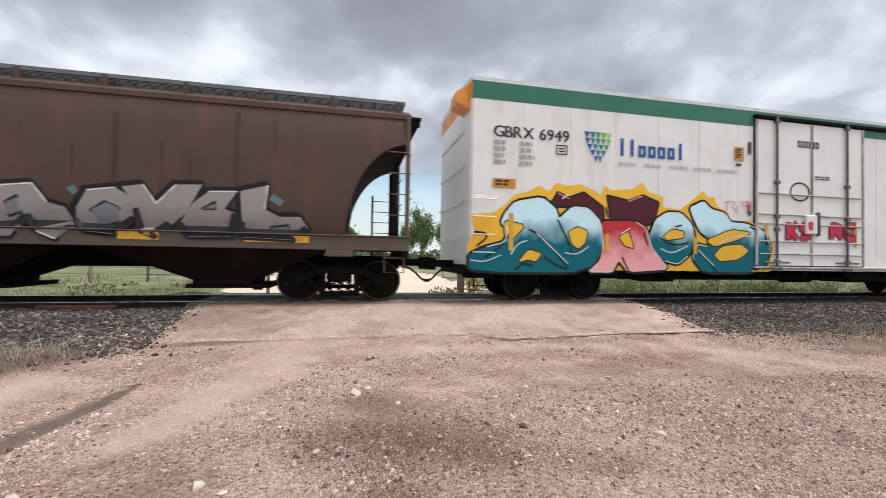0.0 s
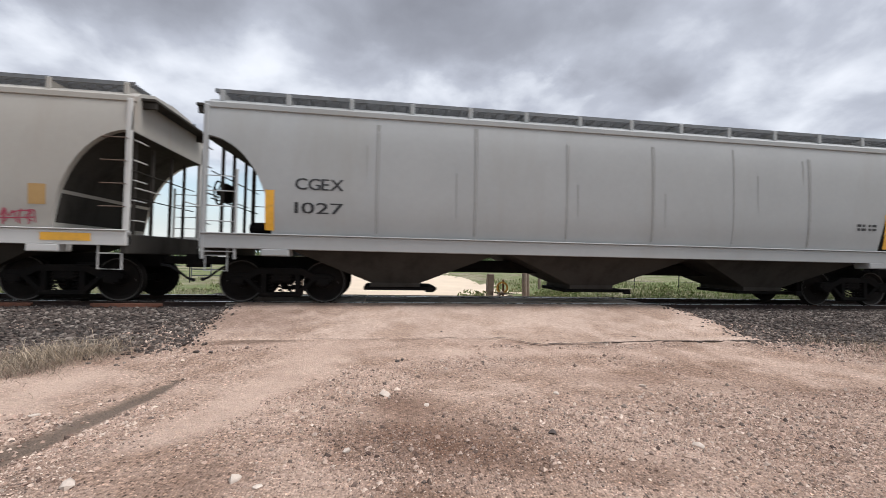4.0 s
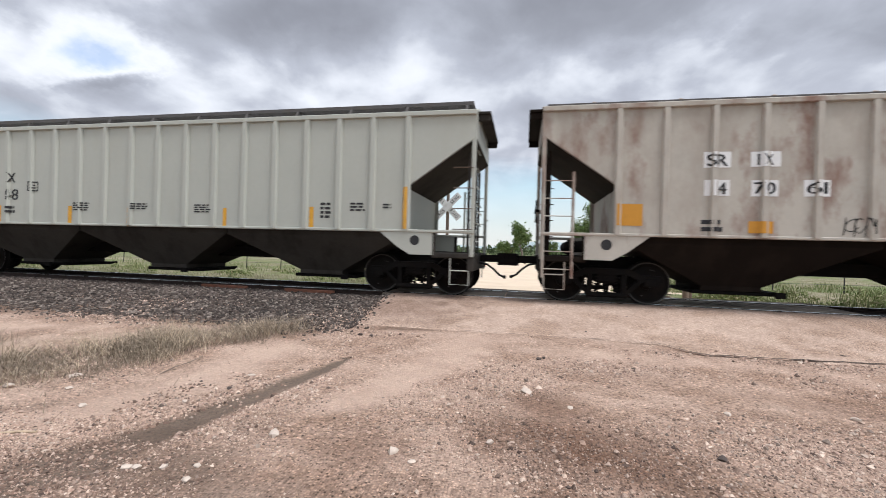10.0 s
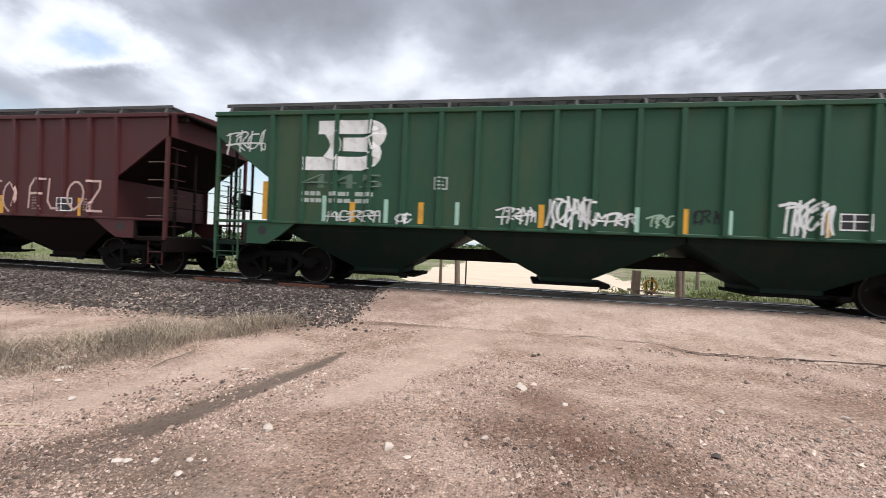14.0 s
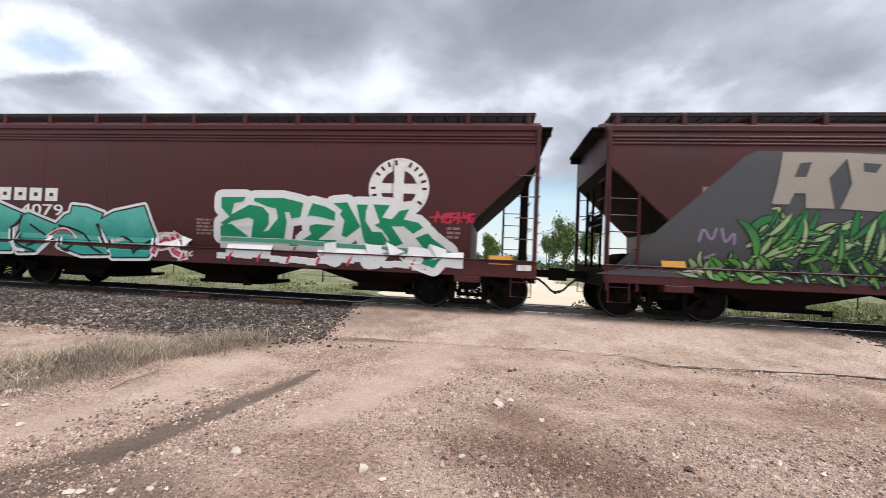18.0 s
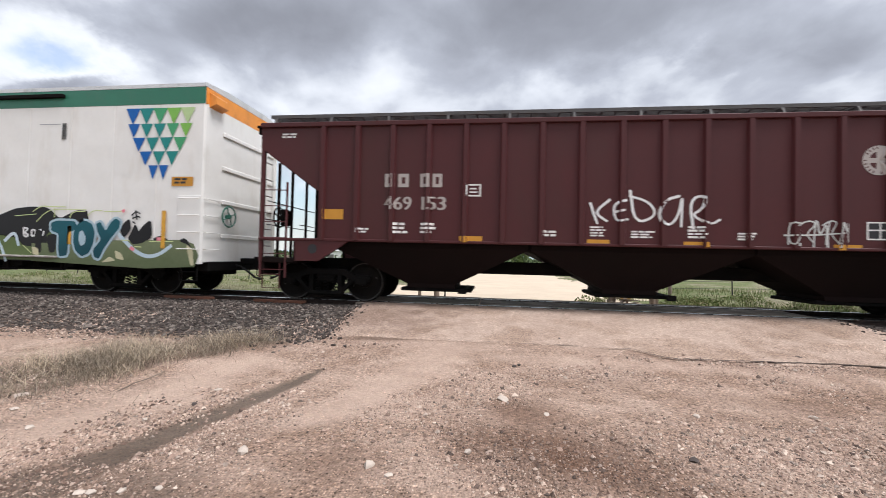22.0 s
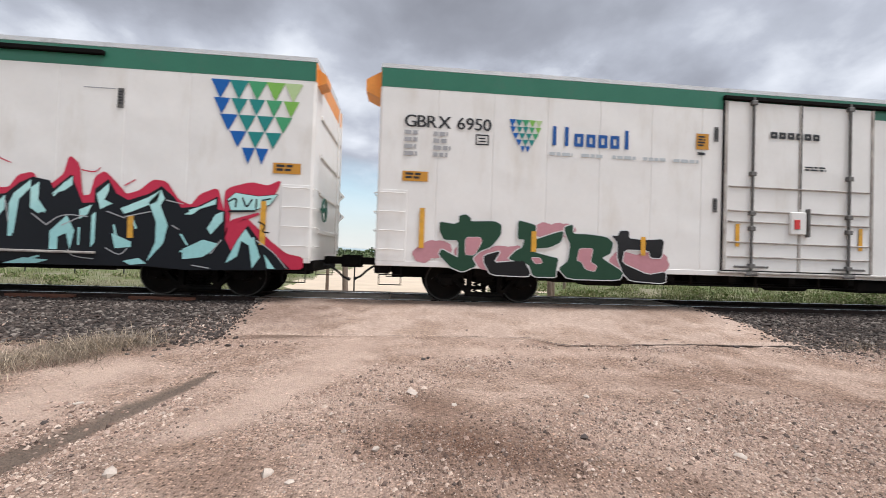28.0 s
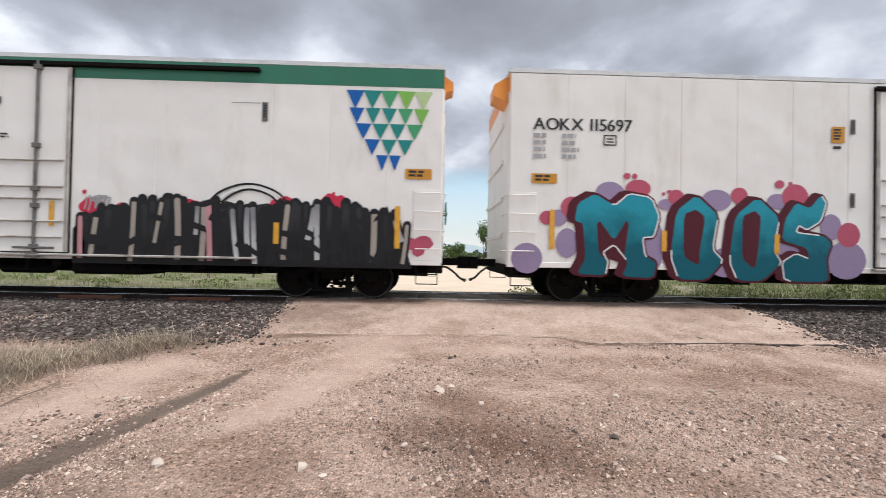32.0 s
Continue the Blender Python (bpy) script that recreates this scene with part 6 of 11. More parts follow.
def cloud(car, x0, x1, z0, z1, mats, count, seed, layer=2, size=(0.18, 0.45), top=True):
    """Round clouds of paint behind a piece."""
    rnd = random.Random(seed)
    g = Paint(INFO[car.name][3], layer)
    for k in range(count):
        r = rnd.uniform(*size)
        x = x0 + (x1 - x0) * (k + rnd.random()) / count
        z = rnd.uniform(z0 + r * 0.3, z1 - r)
        if top and rnd.random() < 0.6:
            z = z1 - r * rnd.uniform(0.8, 1.3)
        g.blob(x, z, r * rnd.uniform(0.8, 1.5), r, rnd.randrange(len(mats)), 20, 0.10, rnd)
    for k in range(count // 5):
        r = rnd.uniform(0.02, 0.05)
        g.blob(rnd.uniform(x0, x1), z1 + rnd.uniform(-0.05, 0.15), r, r, rnd.randrange(len(mats)), 10)
    return tagged(put(car, "graffiti_backing", g, list(mats), "clouds of spray paint behind the letters"), kind="stuff")


def wild(car, x0, x1, z0, z1, n, fills, line, halo=None, seed=1, thick=0.34, edge=0.05, sharp=True, shine=None, layer=3, wob=0.3, halo_w=0.09):
    """An interlocked piece that cannot be read: slanted, bent and arrowed strokes, outlined, one over the other."""
    rnd = random.Random(seed)
    surf = INFO[car.name][3]
    group = None
    cell = (x1 - x0) / n
    h = z1 - z0
    t = thick * cell * 0.62
    for i in range(n):
        a = x0 + cell * i
        P = lambda fx, fz: (min(x1 - t * 0.4, max(x0 + t * 0.4, a + cell * fx)), z0 + t * 0.4 + (h - t * 0.8) * min(1.06, max(-0.06, fz)))
        u = rnd.uniform
        strokes = []
        lean = u(-0.28, 0.28)
        strokes.append([P(0.15 + u(-0.1, 0.1), u(-0.05, 0.08)), P(0.2 + lean, u(0.4, 0.6)), P(0.12 - lean * 0.6, u(0.8, 1.0)), P(0.45 + u(-0.1, 0.2), u(0.9, 1.05))])
        strokes.append([P(0.62 + u(-0.1, 0.1), u(0.86, 1.04)), P(0.7 - lean, u(0.45, 0.6)), P(0.55 + u(-0.1, 0.15), u(0.2, 0.3)), P(0.95 + u(0.0, 0.25), u(-0.05, 0.12))])
        strokes.append([P(0.0 + u(-0.15, 0.1), u(0.25, 0.45)), P(0.45, u(0.4, 0.65)), P(1.0 + u(0, 0.2), u(0.55, 0.9))])
        if rnd.random() < 0.75:
            strokes.append([P(u(0.2, 0.8), u(0.0, 0.25)), P(u(0.5, 1.1), u(0.15, 0.4)), P(u(0.3, 0.9), u(0.3, 0.6))])
        if rnd.random() < 0.5:
            strokes.append([P(u(0.0, 1.0), u(0.7, 0.9)), P(u(-0.2, 1.2), u(0.95, 1.06))])
        rnd.shuffle(strokes)
        if not sharp:
            strokes = [rounded(s, 2) for s in strokes]
        g = Paint(surf, layer + (i % 3) * 0.6)
        if halo is not None:
            for s in strokes:
                g.ribbon(s, t + 2 * (edge + halo_w), 2, edge + halo_w)
        for s in strokes:
            g.ribbon(s, t + 2 * edge, 1, edge)
        g.y += 0.002
        for q, s in enumerate(strokes):
            k = 3 + (i + q) % len(fills)
            tip = rnd.random() < 0.6
            g.ribbon(s, t + edge * 0.9, 1, edge * 0.5)
            g.ribbon(s, t, k, 0.0)
            e, d = s[-1], s[-2]
            l = math.dist(e, d) or 1
            ux, uz = (e[0] - d[0]) / l, (e[1] - d[1]) / l
            if tip:
                for grow, mm in ((edge * 0.8, 1), (0.0, k)):
                    w, ln = t * 0.95 + grow, t * 1.1 + grow * 1.6
                    g.sheet([(e[0] - uz * w - ux * grow, e[1] + ux * w - uz * grow), (e[0] + ux * ln, e[1] + uz * ln), (e[0] + uz * w - ux * grow, e[1] - ux * w - uz * grow)], [(0, 1, 2)], mm)
            if shine is not None:
                m = max(2, len(s) // 2)
                g.ribbon([(p[0] - t * 0.26, p[1] + t * 0.18) for p in s[:m]], t * 0.13, 0, 0, 0.7)
                if rnd.random() < 0.4:
                    g.blob(s[0][0], s[0][1], t * 0.12, t * 0.12, 0, 8)
            if rnd.random() < 0.6:
                g.ribbon([(p[0] + t * 0.22, p[1] - t * 0.2) for p in s[len(s) // 3:]], t * 0.10, 1, 0, 0.6)
            g.y += 0.0004
        mats = [shine or fills[0], line, halo or line, *fills]
        if group is None:
            group = put(car, "graffiti", g, mats, "tangled spray painted piece on the car side")
        else:
            put(car, "graffiti_letter", g, mats, parent=group)
    return group


def outline(text, x0, x1, z0, z1, smooth):
    """A closed shape from four-digit places (two across, two up, in hundredths of the box)."""
    pts = [(x0 + (x1 - x0) * int(q[:2]) / 99.0, z0 + (z1 - z0) * int(q[2:]) / 99.0) for q in text.split()]
    for _ in range(smooth):
        out = []
        for a, b in zip(pts, pts[1:] + pts[:1]):
            out += [(a[0] * 0.86 + b[0] * 0.14, a[1] * 0.86 + b[1] * 0.14), (a[0] * 0.14 + b[0] * 0.86, a[1] * 0.14 + b[1] * 0.86)]
        pts = out
    return pts


def piece(car, x0, x1, z0, z1, letters, fills, line, edge=0.05, shadow=None, drop=(0, 0), halo=None, halo_w=0.2, holes=None, shine=None, layer=3, smooth=1, shine_w=0.02):
    """Fat hand-cut letters: every letter a part with cast shadow, halo, outline, fill, counters and a bright rim."""
    surf = INFO[car.name][3]
    group = None
    bent = abs(surf(0, z0) - surf(0, z1)) > 0.01 or abs(surf(0, (z0 + z1) / 2) - surf(0, z1)) > 0.01
    shapes = [[outline(p, x0, x1, z0, z1, smooth) for p in t.split("|")] for t in letters]

    def cut_at(q, axis, side, lim):
        out = []
        for a, b in zip(q, q[1:] + q[:1]):
            da, db = side * (a[axis] - lim), side * (b[axis] - lim)
            if da >= 0:
                out.append(a)
            if da * db < 0:
                f = da / (da - db)
                out.append((a[0] + (b[0] - a[0]) * f, a[1] + (b[1] - a[1]) * f))
        return out

    def fill_in(g, pts, m):
        # a filled patch parts where it runs onto the raised door
        y = g.y
        if car.name.startswith("refrigerated"):
            for a, b in ((-99, DOOR[0] - 0.002), (DOOR[0] + 0.002, DOOR[1] - 0.002), (DOOR[1] + 0.002, 99)):
                q = cut_at(cut_at(pts, 0, 1, a), 0, -1, b)
                if len(q) > 2:
                    g.y = y
                    fill_one(g, q, m)
        else:
            fill_one(g, pts, m)

    def fill_one(g, pts, m):
        lo, hi = min(p[1] for p in pts), max(p[1] for p in pts)
        n = max(1, int((hi - lo) / 0.16)) if bent else 1
        y = g.y
        for k in range(n):
            q = pts
            for side, lim in ((1, lo + (hi - lo) * k / n), (-1, lo + (hi - lo) * (k + 1) / n)):
                if n == 1:
                    break
                q = cut_at(q, 1, side, lim)
            if len(q) > 2:
                g.y = y
                g.sheet(q, [tuple(f) for f in tessellate_polygon([[Vector((p[0], p[1], 0)) for p in q]])], m)
    if halo is not None:
        g = Paint(surf, layer - 1)
        for sh in shapes:
            fill_in(g, sh[0], 0)
            g.ribbon(sh[0] + sh[0][:2], halo_w, 0, 0, 0, 0.3)
        group = put(car, "graffiti", g, halo, "large spray painted letters on the car side")
    for i, sh in enumerate(shapes):
        g = Paint(surf, layer)
        if shadow is not None:
            for k in (1.0, 0.66, 0.33):
                off = [(p[0] + drop[0] * k, p[1] + drop[1] * k) for p in sh[0]]
                fill_in(g, off, 2)
                g.ribbon(off + off[:2], edge * 2, 2, 0, 0, 0.3)
        g.y = 0.003 + 0.003 * (layer + 1)
        g.ribbon(sh[0] + sh[0][:2], edge * 2, 1, 0, 0, 0.3)
        g.y = 0.003 + 0.003 * (layer + 2)
        fill_in(g, sh[0], 0)
        for h in sh[1:]:
            g.y += 0.001
            g.ribbon(h + h[:2], edge * 0.9, 1, 0, 0, 0.3)
            fill_in(g, h, 4)
        if shine is not None:
            n = len(sh[0])
            g.y += 0.002
            a = n // 8
            g.ribbon(sh[0][a:a + n // 3], shine_w, 3, 0, 0, 0.3)
            g.ribbon(sh[0][a + n // 2:a + n // 2 + n // 5], shine_w, 3, 0, 0, 0.3)
        mats = [fills[i % len(fills)], line, shadow or line, shine or line, holes or line]
        if group is None:
            group = put(car, "graffiti", g, mats, "large spray painted letters on the car side")
        else:
            put(car, "graffiti_letter", g, mats, parent=group)
    return group


def scrawl(car, x0, x1, z0, z1, material, seed, width=0.03, loops=5, layer=2, double=False, name="graffiti_tag"):
    """A quick hand-drawn tag that cannot be read: short strokes and arcs thrown over one another."""
    rnd = random.Random(seed)
    u = rnd.uniform
    g = Paint(INFO[car.name][3], layer)
    w = (x1 - x0) / loops
    h = z1 - z0
    lines = []
    for k in range(loops):
        a = x0 + w * k
        tw = u(1.0, 1.7)
        P = lambda fx, fz: (min(x1, max(x0, a + w * fx * tw)), z0 + h * min(1, max(0, fz + 0.15 * (fx - 0.5))))
        stem = u(-0.15, 0.25)
        lines.append([P(0.2 + stem, u(0.0, 0.15)), P(0.3 + stem * 0.5, 0.5), P(0.35 + stem, u(0.85, 1.0))])
        kind = rnd.random()
        if kind < 0.4:
            lines.append([P(0.0, u(0.7, 0.9)), P(u(0.6, 0.9), u(0.85, 1.0)), P(u(1.0, 1.3), u(0.6, 0.8)), P(u(0.4, 0.7), u(0.4, 0.55)), P(u(0.9, 1.3), u(0.0, 0.2))])
        elif kind < 0.7:
            lines.append([P(u(0.9, 1.2), u(0.7, 0.95)), P(u(0.3, 0.5), u(0.75, 0.95)), P(u(0.1, 0.3), u(0.35, 0.5)), P(u(0.5, 0.8), u(0.0, 0.2)), P(u(1.0, 1.3), u(0.3, 0.5))])
        else:
            lines.append([P(u(0.4, 0.6), u(0.9, 1.0)), P(u(0.6, 0.8), u(0.3, 0.5)), P(u(1.0, 1.2), u(0.8, 1.0)), P(u(1.0, 1.2), u(0.0, 0.2))])
    if loops > 3:
        lines.append([(x0, z0 + h * u(0.3, 0.5)), ((x0 + x1) / 2, z0 + h * u(0.3, 0.6)), (x1, z0 + h * u(0.3, 0.7))])
    for line in lines:
        line = rounded(line, 2)
        g.ribbon(line, width * u(0.8, 1.1), 0, 0, 0.25, 0.06)
        if double:
            g.ribbon([(p[0] + width * 2.0, p[1] - width * 0.8) for p in line], width * 0.8, 0, 0, 0, 0.06)
    return tagged(put(car, name, g, material, "quick spray painted tag"), kind="stuff")


def palings(car, x0, x1, z0, z1, n, fills, seed, layer=3):
    """Tall narrow bars side by side, each outlined in black, with round, slanted or arrowed heads."""
    rnd = random.Random(seed)
    g = Paint(INFO[car.name][3], layer)
    w = (x1 - x0) / n
    for k in range(n):
        x = x0 + w * (k + 0.5)
        f = (k + 0.5) / n
        top = z0 + (z1 - z0) * (0.66 + 0.30 * math.sin(math.pi * f) + 0.08 * math.sin(9.0 * f) + rnd.uniform(-0.07, 0.06))
        low = z0 + (z1 - z0) * (rnd.uniform(0.0, 0.08) if rnd.random() < 0.7 else rnd.uniform(0.2, 0.45))
        lean = rnd.uniform(-0.07, 0.07)
        mid = (x + lean * 0.3 + rnd.uniform(-0.03, 0.03), (low + top) / 2)
        line = rounded([(x - lean, low), mid, (x + lean, top)], 2)
        r = w * rnd.uniform(0.55, 0.95)
        g.ribbon(line, r + 0.10, 0)
        g.blob(x + lean, top, (r + 0.10) / 2, (r + 0.10) / 2, 0, 12)
        c = 1 + rnd.randrange(len(fills))
        if rnd.random() < 0.82:
            g.y += 0.0012
            cut = rnd.uniform(0.05, 0.3)
            g.ribbon([line[0], *line[1:-1], (x + lean, top - cut * 0.2)], r, c)
            g.y -= 0.0012
    for k in range(n):
        if rnd.random() < 0.6:
            x, z = rnd.uniform(x0, x1 - 0.3), rnd.uniform(z0 + 0.1, z1 - 0.45)
            g.y += 0.002
            a = rnd.uniform(-0.9, 0.9)
            g.sheet([(x, z), (x + 0.34, z + 0.3 * a), (x + 0.30, z + 0.3 * a + 0.14), (x + 0.05, z + 0.12)], [(0, 1, 2, 3)], 0)
            g.y -= 0.002
    return tagged(put(car, "graffiti", g, [P_BLACK, *fills], "crowded upright bars of spray paint on the car side"), kind="stuff")


def script(car, text, x0, x1, z0, z1, material, width=0.04, seed=1, layer=2, smooth=1):
    """A readable tag in single strokes."""
    rnd = random.Random(seed)
    g = Paint(INFO[car.name][3], layer)
    w = (x1 - x0) / len(text)
    for k, ch in enumerate(text):
        if ch == " ":
            continue
        up = rnd.uniform(-0.1, 0.1) * (z1 - z0)
        for pl in polylines(ch):
            pts = [(x0 + w * (k + 0.08 + 0.8 * px) + 0.1 * w * (pz - 0.5), z0 + up * 0.5 + (z1 - z0) * pz) for px, pz in pl]
            g.ribbon(rounded(pts, smooth), width, 0, width * 0.3, 0, 0.06)
    return tagged(put(car, "graffiti_tag", g, material, "quick spray painted tag"), kind="stuff")


def strokes(car, x0, x1, z0, z1, lines, material, width, layer=2):
    """A tag in long rounded strokes of spray paint."""
    g = Paint(INFO[car.name][3], layer)
    for line in lines:
        pts = [(x0 + (x1 - x0) * int(q[:2]) / 99, z0 + (z1 - z0) * int(q[2:]) / 99) for q in line.split()]
        g.ribbon(rounded(pts, 2), width, 0, 0, 0.2, 0.06)
    return tagged(put(car, "graffiti_tag", g, material, "large looping spray painted tag"), kind="stuff")


def ferns(car, x0, x1, z0, z1, n, fills, shine, seed, wide=0.14, turn=60, layer=4):
    """A tangle of bent, pointed strokes that cross one another like leaves, some with a thin bright line."""
    rnd = random.Random(seed)
    h = z1 - z0
    g = Paint(INFO[car.name][3], layer)
    for q in range(6):
        for k in range(q, n, 6):
            x, z = x0 + (x1 - x0) * (k + rnd.uniform(0, 1)) / n, z0 + h * rnd.uniform(0, 0.55)
            a, bow = radians(turn + rnd.uniform(-35, 35)), rnd.uniform(-1.6, 1.6)
            length = h * rnd.uniform(0.45, 0.9)
            pts = [(x, z)]
            for s in range(9):
                x, z = x + length / 9 * math.cos(a), min(z1 + 0.05, z + length / 9 * math.sin(a))
                a += bow / 9
                pts.append((x, z))
            w = wide * rnd.uniform(0.6, 1.2)
            c = 1 + rnd.randrange(len(fills))
            for grow, m in ((0.035, 0), (0.0, c)):
                vs = []
                for i, p in enumerate(pts):
                    e, f = pts[max(0, i - 1)], pts[min(9, i + 1)]
                    d = math.dist(e, f) or 1
                    r = w * 0.5 * math.sin(math.pi * (0.12 + 0.88 * i / 9)) ** 0.8 + grow * (1 - 0.7 * i / 9)
                    vs += [(p[0] - (f[1] - e[1]) / d * r, p[1] + (f[0] - e[0]) / d * r), (p[0] + (f[1] - e[1]) / d * r, p[1] - (f[0] - e[0]) / d * r)]
                g.sheet(vs, [(2 * i, 2 * i + 1, 2 * i + 3, 2 * i + 2) for i in range(9)], m)
            if rnd.random() < 0.35:
                g.ribbon(pts[1:8], 0.018, len(fills) + 1, 0, 0.6)
    return tagged(put(car, "graffiti", g, [P_BLACK, *fills, shine], "tangled leaf-like spray painted piece on the car side"), kind="stuff")


def blocks(car, n, x0, x1, z0, z1, material, name="wordmark", gap=0.22, layer=1, tall=()):
    """A wordmark as plain open blocks, one for each letter."""
    g = Paint(INFO[car.name][3], layer)
    w = (x1 - x0) / n
    for k in range(n):
        top = z1 if k in tall or not tall else z0 + 0.68 * (z1 - z0)
        a, b, t = x0 + w * k, x0 + w * (k + 1 - gap), 0.26 * w
        if k in tall and tall:
            g.rect(a + 0.22 * w, a + 0.22 * w + t * 1.15, z0, top)
            continue
        g.rect(a, a + t, z0, top)
        g.rect(b - t, b, z0, top)
        g.rect(a + t, b - t, top - t, top)
        g.rect(a + t, b - t, z0, z0 + t)
    return tagged(put(car, name, g, material, "word mark as plain blocks"), kind="stuff")


def shield(car, x0, x1, z0, z1, layer=1):
    """A shield of blue, green and teal triangles in rows."""
    cols = [flat("shield blue", (0.01, 0.10, 0.36)), flat("shield teal", (0.02, 0.21, 0.20)), flat("shield green", (0.06, 0.30, 0.14)), flat("shield lime", (0.19, 0.42, 0.08)), flat("shield pale", (0.42, 0.55, 0.28))]
    g = Paint(INFO[car.name][3], layer)
    rows = 5
    h = (z1 - z0) / rows
    cx = (x0 + x1) / 2
    for r in range(rows):
        n = 5 if r < 2 else 6 - r
        zt = z1 - h * r
        half = (x1 - x0) / 2 * (1.0, 0.95, 0.80, 0.58, 0.30)[r]
        w = 2 * half / n
        for k in range(n):
            a = cx - half + w * k
            tri = [(a + w * 0.03, zt), (a + w * 0.97, zt), (a + w * 0.5, zt - h * (1.0 if r else 1.05))]
            g.sheet(tri, [(0, 1, 2)], min(4, max(0, round((a + w / 2 - x0) / (x1 - x0) * 4.4 - 0.3 - 0.45 * r))))
            if r == 0:
                g.sheet([(a, zt + h * 0.12), (a + w, zt + h * 0.12), (a + w, zt), (a, zt)], [(0, 1, 2, 3)], min(4, k))
    return tagged(put(car, "emblem", g, cols, "shield emblem of blue and green triangles"), kind="stuff")


def cross_disc(car, x, z, r, material, inner, layer=1, letters=22):
    """A round railway emblem: a ring of short bars, a disc and a cross."""
    g = Paint(INFO[car.name][3], layer)
    g.blob(x, z, r, r, 0, 40)
    for k in range(letters):
        if k % 11 in (5, 10):
            continue
        a = 2 * math.pi * k / letters
        c, s = math.cos(a), math.sin(a)
        g.ribbon([(x + r * 0.76 * c, z + r * 0.76 * s), (x + r * 0.93 * c, z + r * 0.93 * s)], r * 0.085, 1)
    for sx in (-1, 1):
        for sz in (-1, 1):
            q = [(x + sx * r * 0.16, z + sz * r * 0.16)] + [(x + r * 0.6 * math.cos(a) * sx, z + r * 0.6 * math.sin(a) * sz) for a in (0.28, 0.5, 0.78, 1.05, 1.28)]
            g.sheet(q, [(0, k, k + 1) for k in range(1, 5)], 1)
    return put(car, "emblem", g, [material, inner], "round railway emblem with a cross")



def disc_mark(car, x0, x1, z0, z1):
    g = Paint(INFO[car.name][3], 1)
    cx, cz, r = (x0 + x1) / 2, (z0 + z1) / 2, (x1 - x0) / 2
    g.blob(cx, cz, r, r, 0, 30)
    g.blob(cx - r * 0.2, cz, r * 0.7, r * 0.45, 1, 20)
    put(car, "emblem", g, [flat("lime emblem", (0.20, 0.38, 0.03)), flat("muted emblem", (0.13, 0.13, 0.09))], "lime green round emblem")


def ring_mark(car, x0, x1, z0, z1):
    g = Paint(INFO[car.name][3], 2)
    cx, cz = (x0 + x1) / 2, (z0 + z1) / 2
    g.ribbon([(cx + (x1 - x0) / 2 * math.cos(a * math.pi / 14), cz + (z1 - z0) / 2 * math.sin(a * math.pi / 14)) for a in range(29)], 0.04)
    put(car, "graffiti_tag", g, P_BLACK, "black sprayed ring")


def cross_mark(car, x0, x1, z0, z1, material, inner):
    cross_disc(car, (x0 + x1) / 2, (z0 + z1) / 2, min(x1 - x0, z1 - z0) / 2, material, inner)


def worn_emblem(car, x, z, r):
    """A faded round emblem: a grey disc, a ring of short marks over it, and a cross between four quarters."""
    g = Paint(INFO[car.name][3], 1)
    g.blob(x, z, r, r, 0, 40)
    for k in range(23):
        a = radians(-22 + 224 * k / 22)
        if k in (8, 16):
            continue
        c, s = math.cos(a), math.sin(a)
        g.ribbon([(x + r * 0.78 * c, z + r * 0.78 * s), (x + r * 0.98 * c, z + r * 0.98 * s)], r * 0.075, 1)
    for sx in (-1, 1):
        for sz in (-1, 1):
            q = [(x + sx * r * 0.16, z + sz * r * 0.20)] + [(x + r * 0.66 * math.cos(a) * sx, z + r * 0.66 * math.sin(a) * sz) for a in (0.30, 0.5, 0.78, 1.05, 1.32)]
            g.sheet(q, [(0, k, k + 1) for k in range(1, 5)], 1)
    for k in range(7):
        g.ribbon([(x - r * 0.58 + k * r * 0.19, z - r * 0.07), (x - r * 0.58 + k * r * 0.19, z + r * 0.07)], r * 0.10, 1)
    return put(car, "emblem", g, [flat("greyed red disc", (0.092, 0.038, 0.031)), flat("dusty white emblem", (0.36, 0.31, 0.28))], "faded round railway emblem with a cross")


def puffs(car, places, material, layer):
    """Round sprayed puffs (x, z, radius across, radius up) behind the letters, each a part."""
    for x, z, rx, rz in places:
        g = Paint(INFO[car.name][3], layer + 0.02 * (len(car.children) % 9))
        g.blob(x, z, rx, rz, 0, 20)
        put(car, "graffiti_puff", g, material)


def double_band(car, x0, x1, z0, z1):
    """A heraldic shape of two curled white bands."""
    g = Paint(INFO[car.name][3], 1)
    P = lambda fx, fz: (x0 + fx * (x1 - x0), z0 + fz * (z1 - z0))
    w = 0.27 * (z1 - z0)
    g.ribbon(rounded([P(0.18, 0.86), P(0.62, 0.86), P(0.98, 0.86), P(0.92, 0.52), P(0.50, 0.52)], 2), w)
    g.ribbon(rounded([P(0.30, 0.86), P(0.44, 0.5), P(0.28, 0.14)], 2), w * 0.9)
    g.ribbon(rounded([P(0.0, 0.14), P(0.5, 0.14), P(0.88, 0.14), P(0.92, 0.5), P(0.55, 0.52)], 2), w)
    put(car, "emblem", g, white_ink, "white curled band emblem")


